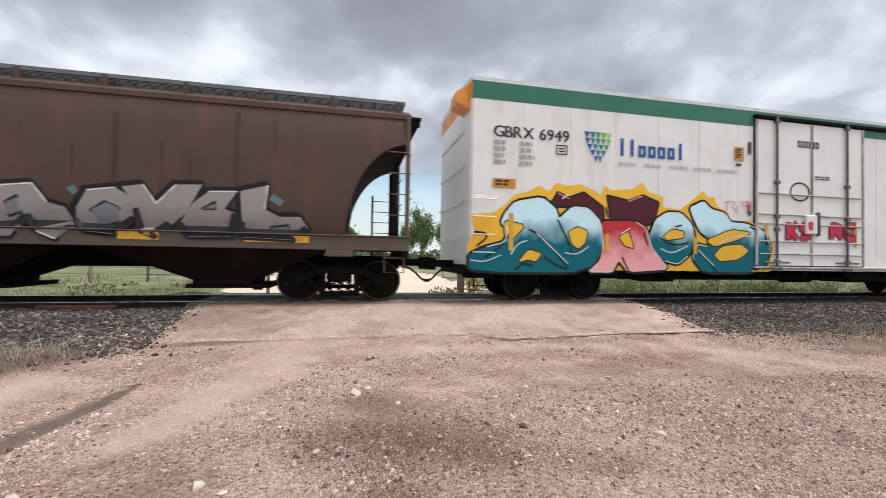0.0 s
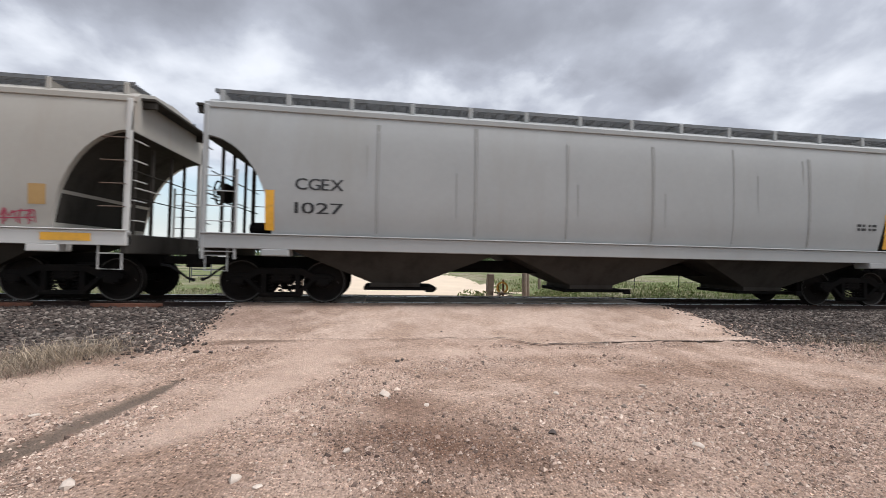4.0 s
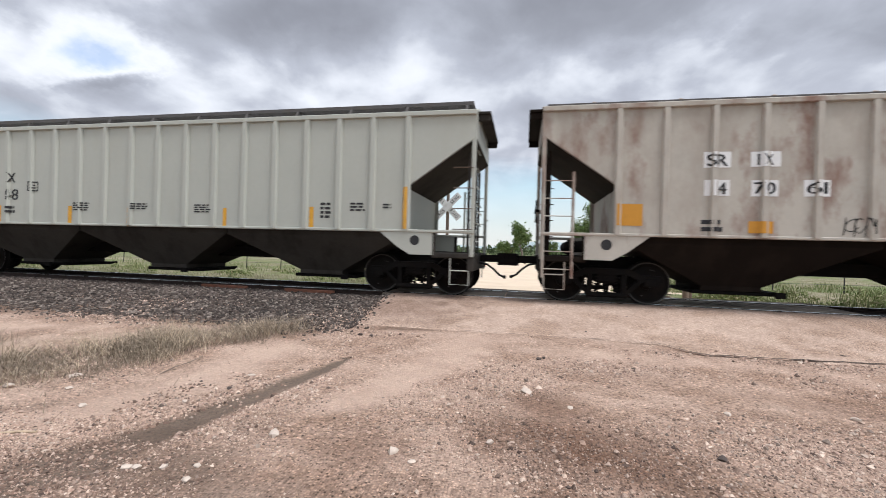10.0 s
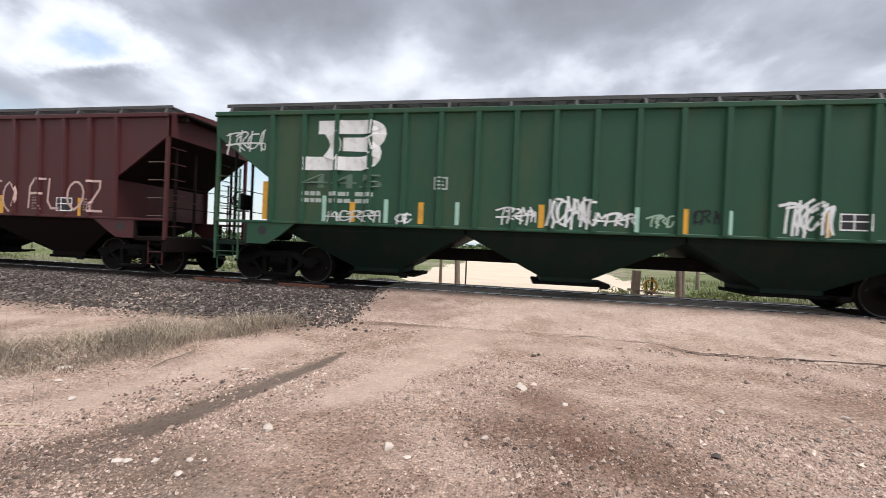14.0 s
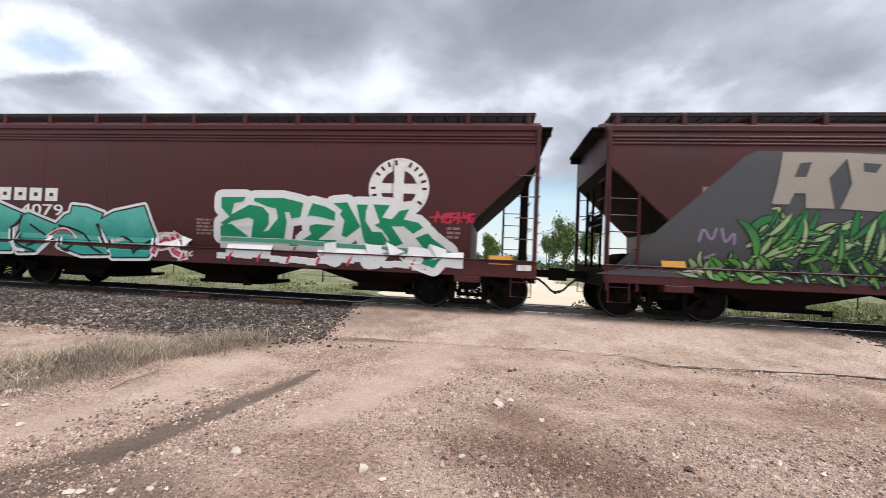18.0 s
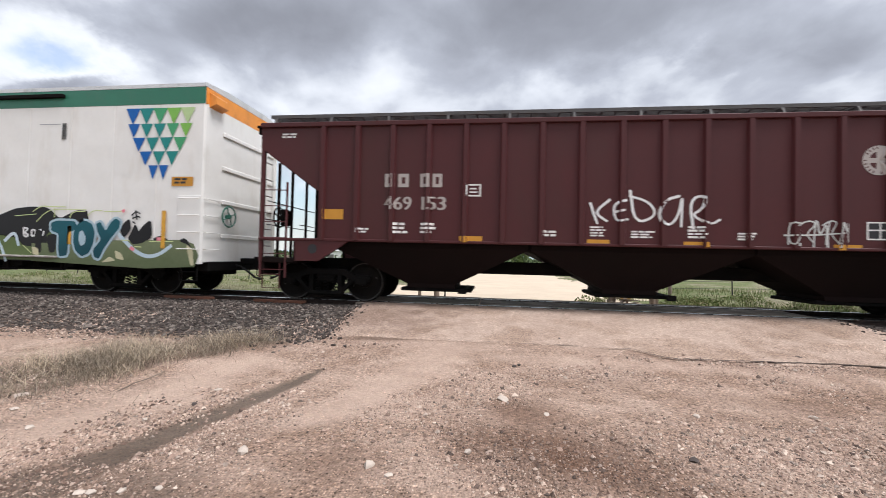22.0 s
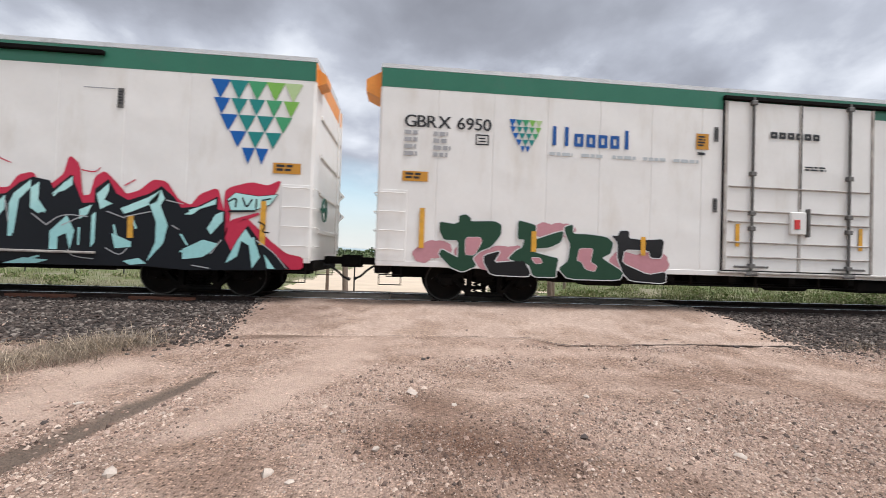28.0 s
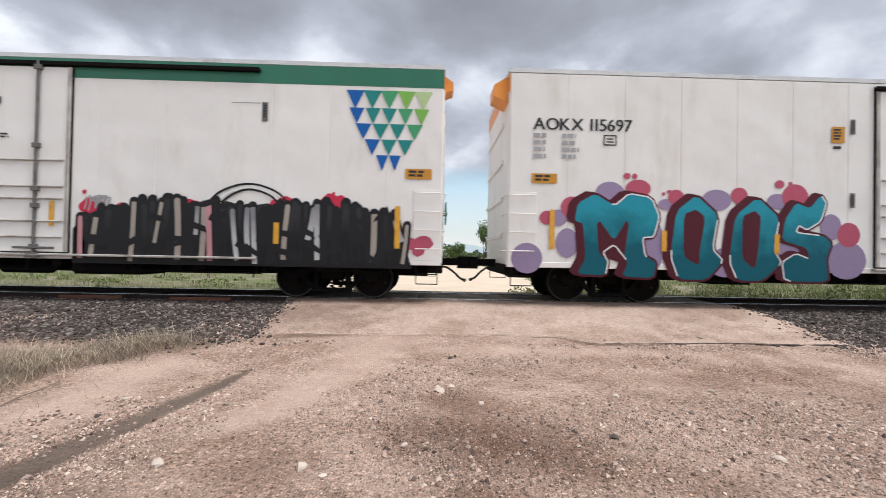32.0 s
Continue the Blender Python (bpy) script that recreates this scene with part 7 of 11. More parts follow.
def trapeze(car, x0, x1, z0, z1):
    """Dark backing paint with slanted ends, rolled over the side and the sill."""
    g = Paint(INFO[car.name][3], 1.5)
    n = 60
    a, b = x0 - 2.6, x1
    vs = []
    for k in range(n + 1):
        x = a + (b - a) * k / n
        top = min(z1, z1 - (x0 + 0.3 - x) * 0.95 if x < x0 + 0.3 else z1, z0 + (b - x) * 1.35 + 0.1)
        low = z0 - 0.12
        for q in range(25):
            vs.append((x, low + (max(top, low + 0.02) - low) * q / 24))
    g.sheet(vs, [(25 * k + q, 25 * k + q + 1, 25 * k + q + 26, 25 * k + q + 25) for k in range(n) for q in range(24)])
    tagged(put(car, "graffiti_backing", g, CHARCOAL, "charcoal paint rolled over the car side"), kind="stuff")


def stripes(car, x0, x1, z0, z1):
    g = Paint(INFO[car.name][3], 3.2)
    for k in range(26):
        x = x0 + (x1 - x0) * (k + 0.5) / 26
        d = 0.03 * math.sin(k * 1.7) + 0.05 * math.sin(k * 0.55)
        g.rect(x - (x1 - x0) / 51, x + (x1 - x0) / 51, z0 + 0.06 + d, z0 + (z1 - z0) * 0.8, 0)
    for k in range(8):
        x = x0 + (x1 - x0) * (k + 0.4) / 8
        g.ribbon([(x, z0 + 0.02), (x + 0.14, z0 + (z1 - z0) * 0.75)], 0.06, 1)
    tagged(put(car, "graffiti_backing", g, [P_WHITE, P_RED], "white band with red slanted stripes"), kind="stuff")


def reefer_marks(car, mark, emblem, name_blocks):
    """The printed marks that all the refrigerated cars share, set from the ends and the door."""
    L = INFO[car.name][2]
    a, b = -L / 2, L / 2
    stencil(car, mark, a + 0.52, a + (2.67 if len(mark) > 9 else 2.38), 3.78, 4.04, black_ink)
    bars(car, a + 0.52, a + 0.94, 3.12, 3.72, 4, grey_ink, 3)
    bars(car, a + 1.14, a + 1.60, 3.12, 3.72, 4, grey_ink, 4)
    framed(car, a + 2.05, a + 2.34, 3.47, 3.70, black_ink)
    plate(car, a + 0.50, a + 1.05, 2.62, 2.83, amber, "placard", "amber warning placard", 1, (2, black_ink))
    plate(car, a + 7.12, a + 7.42, 3.66, 4.02, amber, "placard", "", 1, (4, black_ink))
    bars(car, a + 7.16, a + 7.42, 3.50, 3.60, 1, black_ink, 6)
    plate(car, a + 7.55, a + 7.66, 3.86, 4.19, rod_grey, "vent_plate", "", 1, (5, black_ink))
    plate(car, a + 7.55, a + 7.66, 2.24, 2.56, rod_grey, "vent_plate", "", 1, (4, black_ink))
    plate(car, b - 3.86, b - 3.74, 3.80, 4.20, rod_grey, "vent_plate", "", 1, (5, black_ink))
    plate(car, b - 4.5, b - 3.9, 4.17, 4.19, grey_ink, "seam")
    plate(car, b - 0.80, b - 0.24, 2.64, 2.86, amber, "placard", "amber warning placard", 1, (2, black_ink))
    for x, z, h in ((a + 0.95, 1.2, 0.85), (a + 3.4, 1.2, 0.45), (a + 5.9, 1.2, 0.42), (b - 3.5, 1.2, 0.45), (b - 0.95, 1.15, 0.9)):
        plate(car, x - 0.055, x + 0.055, z, z + h, yellow, layer=8)
    for x in (-1.55, 1.55):
        plate(car, x - 0.05, x + 0.05, 1.48, 2.0, yellow, layer=5)
    bars(car, 0.1, 0.95, 3.28, 3.40, 2, black_ink, 8, layer=5)
    if name_blocks:
        blocks(car, name_blocks, -0.78, 0.5, 4.0, 4.15, black_ink, "name_stencil", layer=5)
    if emblem:
        shield(car, a + 2.78, a + 3.52, 3.36, 4.06)
        blocks(car, 7, a + 3.70, a + 5.64, 3.56, 3.98, BRIGHT_BLUE, "wordmark", 0.24, 1, (0, 1, 6))
        bars(car, a + 3.70, a + 7.3, 3.30, 3.42, 1, flat("pale grey print", (0.45, 0.48, 0.50)), 9, cols=5)
        shield(car, b - 2.08, b - 0.26, 2.80, 4.48)

# ---- what is painted on each car ----
STEEL_DARK = flat("blackish slate spray", (0.03, 0.034, 0.038))
BRIGHT_BLUE = flat("deep blue lettering", (0.02, 0.09, 0.30))
FADED = flat("faded white stencil", (0.26, 0.17, 0.16))
CYAN = spray("cyan to teal spray", (0.002, 0.115, 0.15), (0.55, 0.78, 0.85), 1.28, 2.12)
CORAL = spray("pink to red spray", (0.75, 0.36, 0.36), (0.45, 0.03, 0.04), 0.9, 2.0)
CHROME = spray("dull chrome spray", (0.22, 0.19, 0.175), (0.30, 0.275, 0.26), 1.2, 2.3)
MOSS = spray("pale green spray", (0.45, 0.43, 0.27), (0.33, 0.38, 0.22), 1.1, 2.0)
TURQ = spray("turquoise spray", (0.03, 0.30, 0.25), (0.10, 0.42, 0.35), 1.0, 2.0)
FOREST = spray("strong green spray", (0.01, 0.20, 0.10), (0.015, 0.24, 0.11), 1.0, 2.3)
AQUA = spray("blue to aqua spray", (0.004, 0.085, 0.12), (0.02, 0.25, 0.33), 0.9, 2.5)
SKYB = spray("sky blue spray", (0.10, 0.28, 0.50), (0.35, 0.55, 0.70), 0.9, 2.3)
NAVY = spray("navy blue spray", (0.02, 0.05, 0.16), (0.03, 0.12, 0.32), 0.9, 2.3)
STEEL = spray("slate grey spray", (0.10, 0.11, 0.13), (0.19, 0.20, 0.22), 0.9, 2.3)
TAN = spray("tan spray", (0.42, 0.27, 0.17), (0.50, 0.36, 0.24), 0.9, 2.5)
SAND = spray("sandy yellow spray", (0.66, 0.42, 0.10), (0.72, 0.52, 0.22), 0.9, 2.2)
MINT = spray("mint spray", (0.30, 0.57, 0.57), (0.43, 0.70, 0.68), 0.9, 2.4)
GRASSG = spray("leaf green spray", (0.10, 0.28, 0.05), (0.03, 0.16, 0.05), 1.0, 2.2)
PALEBL = spray("dusty blue spray", (0.30, 0.50, 0.55), (0.10, 0.28, 0.40), 1.0, 2.2)
CHARCOAL = flat("charcoal backing paint", (0.075, 0.075, 0.08))
STONE = flat("warm stone spray", (0.33, 0.29, 0.25))
ASH = spray("ash grey spray", (0.42, 0.42, 0.43), (0.20, 0.20, 0.21), 0.9, 2.3)
PLUM = flat("plum spray paint", (0.07, 0.015, 0.06))
P_ROSE = flat("rose spray paint", (0.42, 0.085, 0.135))
LILAC_D = flat("muted lilac spray", (0.28, 0.215, 0.34))
GRAPHITE = spray("graphite spray", (0.010, 0.010, 0.011), (0.028, 0.028, 0.031), 0.9, 2.3)
DARK_IVY = flat("dark ivy", (0.02, 0.06, 0.035))
DUSTY = flat("dusty pink", (0.50, 0.24, 0.27))
TEALB = flat("teal blue spray", (0.02, 0.17, 0.27))
ICEW = spray("bluish white spray", (0.45, 0.55, 0.62), (0.70, 0.72, 0.75), 0.9, 2.2)
FADE_G = flat("faded grey scrawl", (0.135, 0.158, 0.16))
GHOST = flat("ghosted grey scrawl", (0.155, 0.182, 0.184))
FERN_P = flat("pale leaf green spray", (0.30, 0.42, 0.20))
PINKW = flat("pinkish white tag", (0.55, 0.38, 0.34))
# car 0
scrawl(c0, -2.86, -1.99, 2.29, 2.63, P_PINK, 63, 0.03, 3)
blocks(c0, 5, -0.49, 0.28, 4.15, 4.33, black_ink, "name_stencil")
# grime that runs down the seams of the rounded cars
for hopper, tone, seam_seed in ((c1, (0.052, 0.033, 0.026), 1), (c2, (0.37, 0.355, 0.335), 2), (c3, (0.225, 0.225, 0.22), 3), (c4, (0.25, 0.232, 0.208), 4), (c5, (0.09, 0.023, 0.018), 5)):
    rnd = random.Random(seam_seed)
    L = INFO[hopper.name][2]
    stain = flat("seam grime %d" % seam_seed, tone, 0.7)
    for k in range(1, 7):
        x = -L / 2 + 1.35 + (L - 2.7) * k / 7
        g = Paint(INFO[hopper.name][3], 0.4)
        top = 3.95 - rnd.uniform(0, 0.3)
        line = [(x, top - (top - 1.55) * q / 10) for q in range(11)]
        g.ribbon(line, rnd.uniform(0.05, 0.10), 0, 0, 0.4, 0.15)
        for q in range(2 if seam_seed in (1, 5) else 1):
            xx, zz = x + rnd.uniform(-0.9, 0.9), rnd.uniform(2.6, 3.95)
            g.ribbon([(xx, zz), (xx + 0.01, zz - rnd.uniform(0.3, 1.0))], rnd.uniform(0.015, 0.035), 0, 0, 0.8, 0.15)
        tagged(put(hopper, "grime_streak", g, stain, "dark grime run down from the roof"), kind="stuff")
# car 1
stencil(c1, "CGOX", -7.01, -6.09, 2.39, 2.60, black_ink)
stencil(c1, "1122", -7.00, -6.34, 1.89, 2.11, black_ink)
disc_mark(c1, 0.39, 1.37, 2.60, 3.50)
plate(c1, -6.94, -5.96, 1.25, 1.39, yellow, layer=2)
plate(c1, -4.17, -3.64, 1.25, 1.39, yellow, layer=2)
plate(c1, -1.81, -1.19, 1.26, 1.40, yellow, layer=2)
plate(c1, 0.63, 1.16, 1.28, 1.42, yellow, layer=2)
plate(c1, 3.26, 3.94, 1.27, 1.42, yellow, layer=2)
plate(c1, 5.45, 6.67, 1.27, 1.41, yellow, layer=2)
table(c1, 4.90, 5.36, 1.61, 1.86)
bars(c1, -7.37, -6.07, 1.53, 1.68, 1, black_ink, 2, cols=4)
# car 2
stencil(c2, "CGEX", -7.09, -6.19, 2.18, 2.40, black_ink)
stencil(c2, "1756", -7.08, -6.37, 1.85, 2.07, black_ink)
bars(c2, -7.08, -6.14, 1.51, 1.76, 2, grey_ink, 3, cols=3)
scrawl(c2, 0.17, 1.59, 1.43, 1.87, P_BLACK, 43, 0.035, 5)
scrawl(c2, 1.93, 2.79, 1.49, 1.83, P_BLACK, 44, 0.035, 3)
scrawl(c2, 3.71, 4.58, 1.54, 1.86, P_BLACK, 45, 0.03, 3)
scrawl(c2, 4.99, 6.50, 1.70, 2.04, flat("dark green tag", (0.02, 0.12, 0.06)), 46, 0.06, 4, double=True)
plate(c2, -7.71, -7.60, 1.50, 2.38, yellow)
plate(c2, -4.94, -4.85, 1.47, 1.92, yellow)
plate(c2, -2.03, -1.92, 1.43, 1.84, yellow)
plate(c2, 1.63, 1.76, 1.45, 1.89, yellow)
plate(c2, 4.62, 4.74, 1.45, 1.90, yellow)
plate(c2, 7.50, 7.75, 1.44, 2.36, yellow)
table(c2, 5.71, 6.12, 1.61, 1.91)
framed(c2, -5.45, -5.18, 1.69, 1.93, black_ink)
bars(c2, -1.22, -0.83, 1.65, 1.96, 4, P_RED, 5)
# car 3
stencil(c3, "CGEX", -7.02, -6.05, 2.41, 2.65, black_ink)
stencil(c3, "1027", -7.02, -6.05, 1.92, 2.15, black_ink)
plate(c3, -7.61, -7.43, 1.55, 2.38, yellow)
plate(c3, 7.61, 7.78, 1.53, 2.42, yellow)
bars(c3, 6.76, 7.43, 1.96, 2.16, 2, black_ink, 9, cols=2)
# car 4
stencil(c4, "CGEX", -7.27, -6.54, 2.56, 2.77, black_ink)
stencil(c4, "1649", -7.27, -6.62, 2.11, 2.31, black_ink)
scrawl(c4, -8.49, -7.57, 2.98, 3.91, P_BLACK, 71, 0.03, 3)
script(c4, "STIY-", 0.04, 1.21, 2.11, 2.78, P_BLACK, 0.06, 3)
script(c4, "13", 0.20, 0.67, 1.77, 2.08, P_BLACK, 0.06, 4)
scrawl(c4, -6.53, -4.08, 1.46, 1.99, P_BLACK, 72, 0.05, 9)
scrawl(c4, 5.58, 7.02, 1.52, 1.84, flat("dull rose", (0.35, 0.06, 0.10)), 73, 0.03, 7)
scrawl(c4, 5.62, 6.11, 2.02, 2.30, P_WHITE, 74, 0.025, 2)
table(c4, 4.93, 5.39, 1.59, 1.84, 4)
framed(c4, -4.96, -4.70, 2.40, 2.64, black_ink)
bars(c4, -0.15, 0.18, 1.59, 1.85, 5, P_RED, 5)
plate(c4, -5.09, -4.68, 1.28, 1.42, yellow, layer=2)
plate(c4, -2.17, -1.88, 1.26, 1.39, yellow, layer=2)
plate(c4, 1.53, 1.96, 1.27, 1.40, yellow, layer=2)
plate(c4, 4.42, 4.78, 1.26, 1.39, yellow, layer=2)
plate(c4, 7.16, 8.03, 1.24, 1.39, yellow, layer=2)
plate(c4, 6.91, 7.21, 1.92, 2.31, flat("rusty patch", (0.38, 0.24, 0.10)), layer=1)
# car 5
worn_emblem(c5, 3.39, 2.60, 0.73)
scrawl(c5, 4.60, 5.70, 2.73, 3.42, flat("pale pink tag", (0.45, 0.30, 0.27)), 81, 0.025, 4)
scrawl(c5, -0.35, 1.10, 1.91, 2.20, flat("peach tag", (0.50, 0.22, 0.12)), 84, 0.03, 4)
framed(c5, -2.22, -1.89, 2.33, 2.58, flat("faded pink stencil", (0.42, 0.25, 0.21)))
scrawl(c5, -3.41, -2.51, 1.90, 2.13, P_BLACK, 85, 0.03, 5)
table(c5, 3.62, 4.22, 1.43, 1.77)
bars(c5, -3.82, -3.08, 1.45, 1.70, 3, FADED, 6, cols=2)
plate(c5, 2.41, 2.54, 1.36, 1.96, yellow)
plate(c5, 4.50, 4.64, 1.39, 2.25, yellow)
plate(c5, -2.38, -2.29, 1.43, 1.86, yellow)
scrawl(c5, 2.21, 2.98, 1.88, 2.09, flat("pale pink tag", (0.45, 0.30, 0.27)), 86, 0.03, 4)
scrawl(c5, 3.95, 4.47, 1.96, 2.14, flat("pale pink tag", (0.45, 0.30, 0.27)), 87, 0.03, 3)
scrawl(c5, -4.34, -3.44, 0.99, 1.33, flat("dull pink tag", (0.40, 0.16, 0.16)), 88, 0.04, 5)
scrawl(c5, 2.12, 3.79, 0.87, 1.12, flat("dull pink tag", (0.40, 0.16, 0.16)), 89, 0.03, 8)
scrawl(c5, 4.17, 4.78, 0.88, 1.15, flat("violet tag", (0.20, 0.10, 0.30)), 90, 0.04, 3)
# car 6, the tank
stencil(c6, "TILX 291271", -7.33, -5.37, 2.10, 2.35, white_ink)
bars(c6, -7.32, -5.31, 1.69, 1.97, 3, grey_ink, 4, cols=2)
plate(c6, -5.32, -5.14, 2.20, 2.70, yellow)
plate(c6, -2.44, -2.26, 2.20, 2.69, yellow)
plate(c6, 1.54, 1.69, 2.22, 2.70, yellow)
plate(c6, 4.77, 4.94, 2.18, 2.70, yellow)
plate(c6, 8.08, 8.24, 2.00, 2.96, yellow)
plate(c6, -8.32, -8.16, 2.02, 2.94, yellow)
plate(c6, -2.41, -1.67, 1.54, 1.85, amber, "placard", "", 1, (2, black_ink))
bars(c6, 6.90, 8.02, 2.06, 2.69, 6, white_ink, 4, cols=3)
scrawl(c6, 2.05, 2.68, 1.80, 2.11, flat("dull olive tag", (0.16, 0.17, 0.07)), 101, 0.03, 3)
scrawl(c6, 3.55, 4.37, 1.49, 2.13, flat("dull olive tag", (0.16, 0.17, 0.07)), 102, 0.05, 4, double=True)
GREY_TAG = flat("grey tag", (0.30, 0.30, 0.31))
LAMP = ['0245 3028 5010 9008 9840 8052 6542 5060 5578 4592 3580 4566 5560', '0245 1560 4048 6542', '5808 6030 9840']
FAN = ['0095 2015 3070', '2580 4205 4590', '4595 6010 6595', '6598 8020 9999']
for tag_x, tag_w, tag_z in ((-3.50, 0.66, 1.34), (-1.68, 0.58, 1.44), (0.67, 0.72, 1.36), (-5.73, 0.56, 1.32)):
    strokes(c6, tag_x, tag_x + tag_w, tag_z, tag_z + 0.55, LAMP, P_SILVER if tag_x > -4 else GREY_TAG, 0.03)
strokes(c6, -4.68, -3.92, 1.66, 2.27, FAN, GREY_TAG, 0.04)
strokes(c6, -0.78, 0.25, 2.0, 2.80, FAN, GREY_TAG, 0.055)
script(c6, "HOES", 0.94, 2.30, 1.88, 2.55, flat("magenta tag", (0.30, 0.025, 0.13)), 0.075, 7, 2, 0)
strokes(c6, 0.85, 2.55, 1.82, 2.72, ['0010 2060 1090', '3010 9999', '7090 9960', '1030 9550'], flat("magenta tag", (0.30, 0.025, 0.13)), 0.035)
bars(c6, -0.61, 0.86, 1.30, 1.49, 2, grey_ink, 5, cols=2)
bars(c6, 1.24, 2.18, 1.49, 1.84, 3, grey_ink, 6)
bars(c6, 4.80, 5.80, 1.64, 1.86, 3, grey_ink, 7)
framed(c6, -5.07, -4.77, 2.10, 2.39, white_ink)
framed(c6, 6.37, 6.94, 1.51, 1.85, grey_ink)
scrawl(c6, 5.86, 6.28, 1.64, 1.94, flat("grey tag", (0.30, 0.30, 0.31)), 103, 0.025, 3)
scrawl(c6, -8.06, -7.40, 2.51, 3.10, flat("grey blue tag", (0.12, 0.15, 0.18)), 104, 0.05, 3)
# car 7
plate(c7, -5.46, -4.98, 2.82, 3.13, P_WHITE, "number_patch")
plate(c7, -4.64, -4.13, 2.83, 3.12, P_WHITE, "number_patch")
plate(c7, -5.44, -4.99, 2.27, 2.58, P_WHITE, "number_patch")
plate(c7, -4.62, -4.16, 2.26, 2.57, P_WHITE, "number_patch")
plate(c7, -3.74, -3.31, 2.26, 2.57, P_WHITE, "number_patch")
stencil(c7, "SR", -5.40, -5.04, 2.85, 3.08, black_ink, 2)
stencil(c7, "IX", -4.52, -4.26, 2.86, 3.07, black_ink, 2)
stencil(c7, "4", -5.21, -5.05, 2.30, 2.53, black_ink, 2)
stencil(c7, "70", -4.57, -4.21, 2.31, 2.53, black_ink, 2)
stencil(c7, "61", -3.69, -3.36, 2.31, 2.53, black_ink, 2)
plate(c7, -7.05, -6.55, 1.66, 2.10, amber, "placard")
plate(c7, 6.39, 6.89, 1.94, 2.30, grey_ink, "placard")
plate(c7, 6.40, 6.90, 1.66, 1.94, amber, "placard")
plate(c7, 0.62, 1.13, 1.47, 1.60, amber, "placard")
plate(c7, 3.15, 3.63, 1.47, 1.60, amber, "placard")
table(c7, 4.00, 4.51, 1.62, 1.96)
plate(c7, 1.38, 2.03, 1.57, 1.89, grey_ink, "paint_patch", "grey patch of paint")
bars(c7, -0.46, 0.17, 1.54, 1.86, 4, flat("faded red print", (0.35, 0.12, 0.08)), 3, cols=1)
bars(c7, -1.30, -0.90, 1.65, 1.83, 3, black_ink, 4)
bars(c7, -5.48, -5.03, 1.53, 1.81, 2, black_ink, 5)
plate(c7, -4.65, -4.23, 1.55, 1.78, amber, "placard")
scrawl(c7, -3.12, -2.62, 1.51, 1.91, P_BLACK, 120, 0.02, 3)
bars(c7, 4.83, 5.50, 1.66, 1.83, 1, grey_ink, 8, cols=2)
# car 8
stencil(c8, "F", -6.90, -6.70, 2.62, 2.87, black_ink)
stencil(c8, "U", -6.18, -5.93, 2.61, 2.87, black_ink)
stencil(c8, "R", -5.39, -5.18, 2.61, 2.86, black_ink)
stencil(c8, "X", -4.56, -4.32, 2.60, 2.87, black_ink)
stencil(c8, "83", -6.27, -5.82, 2.13, 2.42, black_ink)
stencil(c8, "93", -5.52, -5.01, 2.12, 2.42, black_ink)
stencil(c8, "48", -4.70, -4.20, 2.11, 2.41, black_ink)
bars(c8, -6.25, -5.81, 1.73, 1.96, 2, black_ink, 3)
bars(c8, -5.51, -5.00, 1.73, 1.96, 2, black_ink, 4)
bars(c8, -4.57, -4.25, 1.72, 1.95, 2, black_ink, 5)
plate(c8, -7.21, -7.05, 1.51, 2.40, yellow)
plate(c8, -4.94, -4.80, 1.47, 1.96, yellow)
plate(c8, -2.45, -2.32, 1.44, 1.96, yellow)
plate(c8, -0.54, -0.42, 1.44, 1.95, yellow)
plate(c8, 2.33, 2.43, 1.45, 1.94, yellow)
bars(c8, -2.29, -1.62, 1.82, 2.06, 4, black_ink, 6)
bars(c8, -0.37, 0.30, 1.87, 2.05, 3, black_ink, 7)
bars(c8, 1.50, 2.14, 1.81, 2.03, 4, black_ink, 8)
framed(c8, -3.78, -3.50, 2.35, 2.62, black_ink)
plate(c8, 6.95, 7.07, 1.51, 2.45, yellow)
plate(c8, 4.66, 4.77, 1.51, 1.99, yellow)
bars(c8, 4.94, 5.30, 1.70, 2.10, 4, black_ink, 9)
bars(c8, 5.69, 6.16, 1.88, 2.10, 3, black_ink, 10)
bars(c8, 6.48, 6.76, 1.95, 2.08, 2, black_ink, 11)
# car 9
plate(c9, -5.70, -5.17, 2.54, 2.86, P_WHITE, "number_patch")
plate(c9, -4.91, -4.34, 2.54, 2.87, P_WHITE, "number_patch")
plate(c9, -5.66, -5.18, 1.98, 2.30, P_WHITE, "number_patch")
plate(c9, -4.87, -4.32, 1.99, 2.32, P_WHITE, "number_patch")
plate(c9, -4.07, -3.50, 1.99, 2.31, P_WHITE, "number_patch")
stencil(c9, "SR", -5.63, -5.24, 2.58, 2.81, black_ink, 2)
stencil(c9, "IX", -4.79, -4.49, 2.58, 2.81, black_ink, 2)
stencil(c9, "4", -5.42, -5.25, 2.03, 2.26, black_ink, 2)
stencil(c9, "70", -4.80, -4.38, 2.04, 2.26, black_ink, 2)
scrawl(c9, 3.08, 3.91, 1.53, 2.14, flat("chalky tag", (0.40, 0.42, 0.41)), 135, 0.03, 4, double=True)
scrawl(c9, 4.84, 5.51, 1.55, 2.11, flat("chalky tag", (0.40, 0.42, 0.41)), 136, 0.03, 4, double=True)
plate(c9, -6.56, -6.11, 1.80, 2.02, amber, "placard")
plate(c9, 1.39, 1.87, 1.57, 1.68, amber, "placard")
plate(c9, 3.19, 3.68, 1.54, 1.66, amber, "placard")
plate(c9, 5.98, 6.48, 1.65, 1.89, amber, "placard")
table(c9, 4.09, 4.61, 1.60, 1.90)
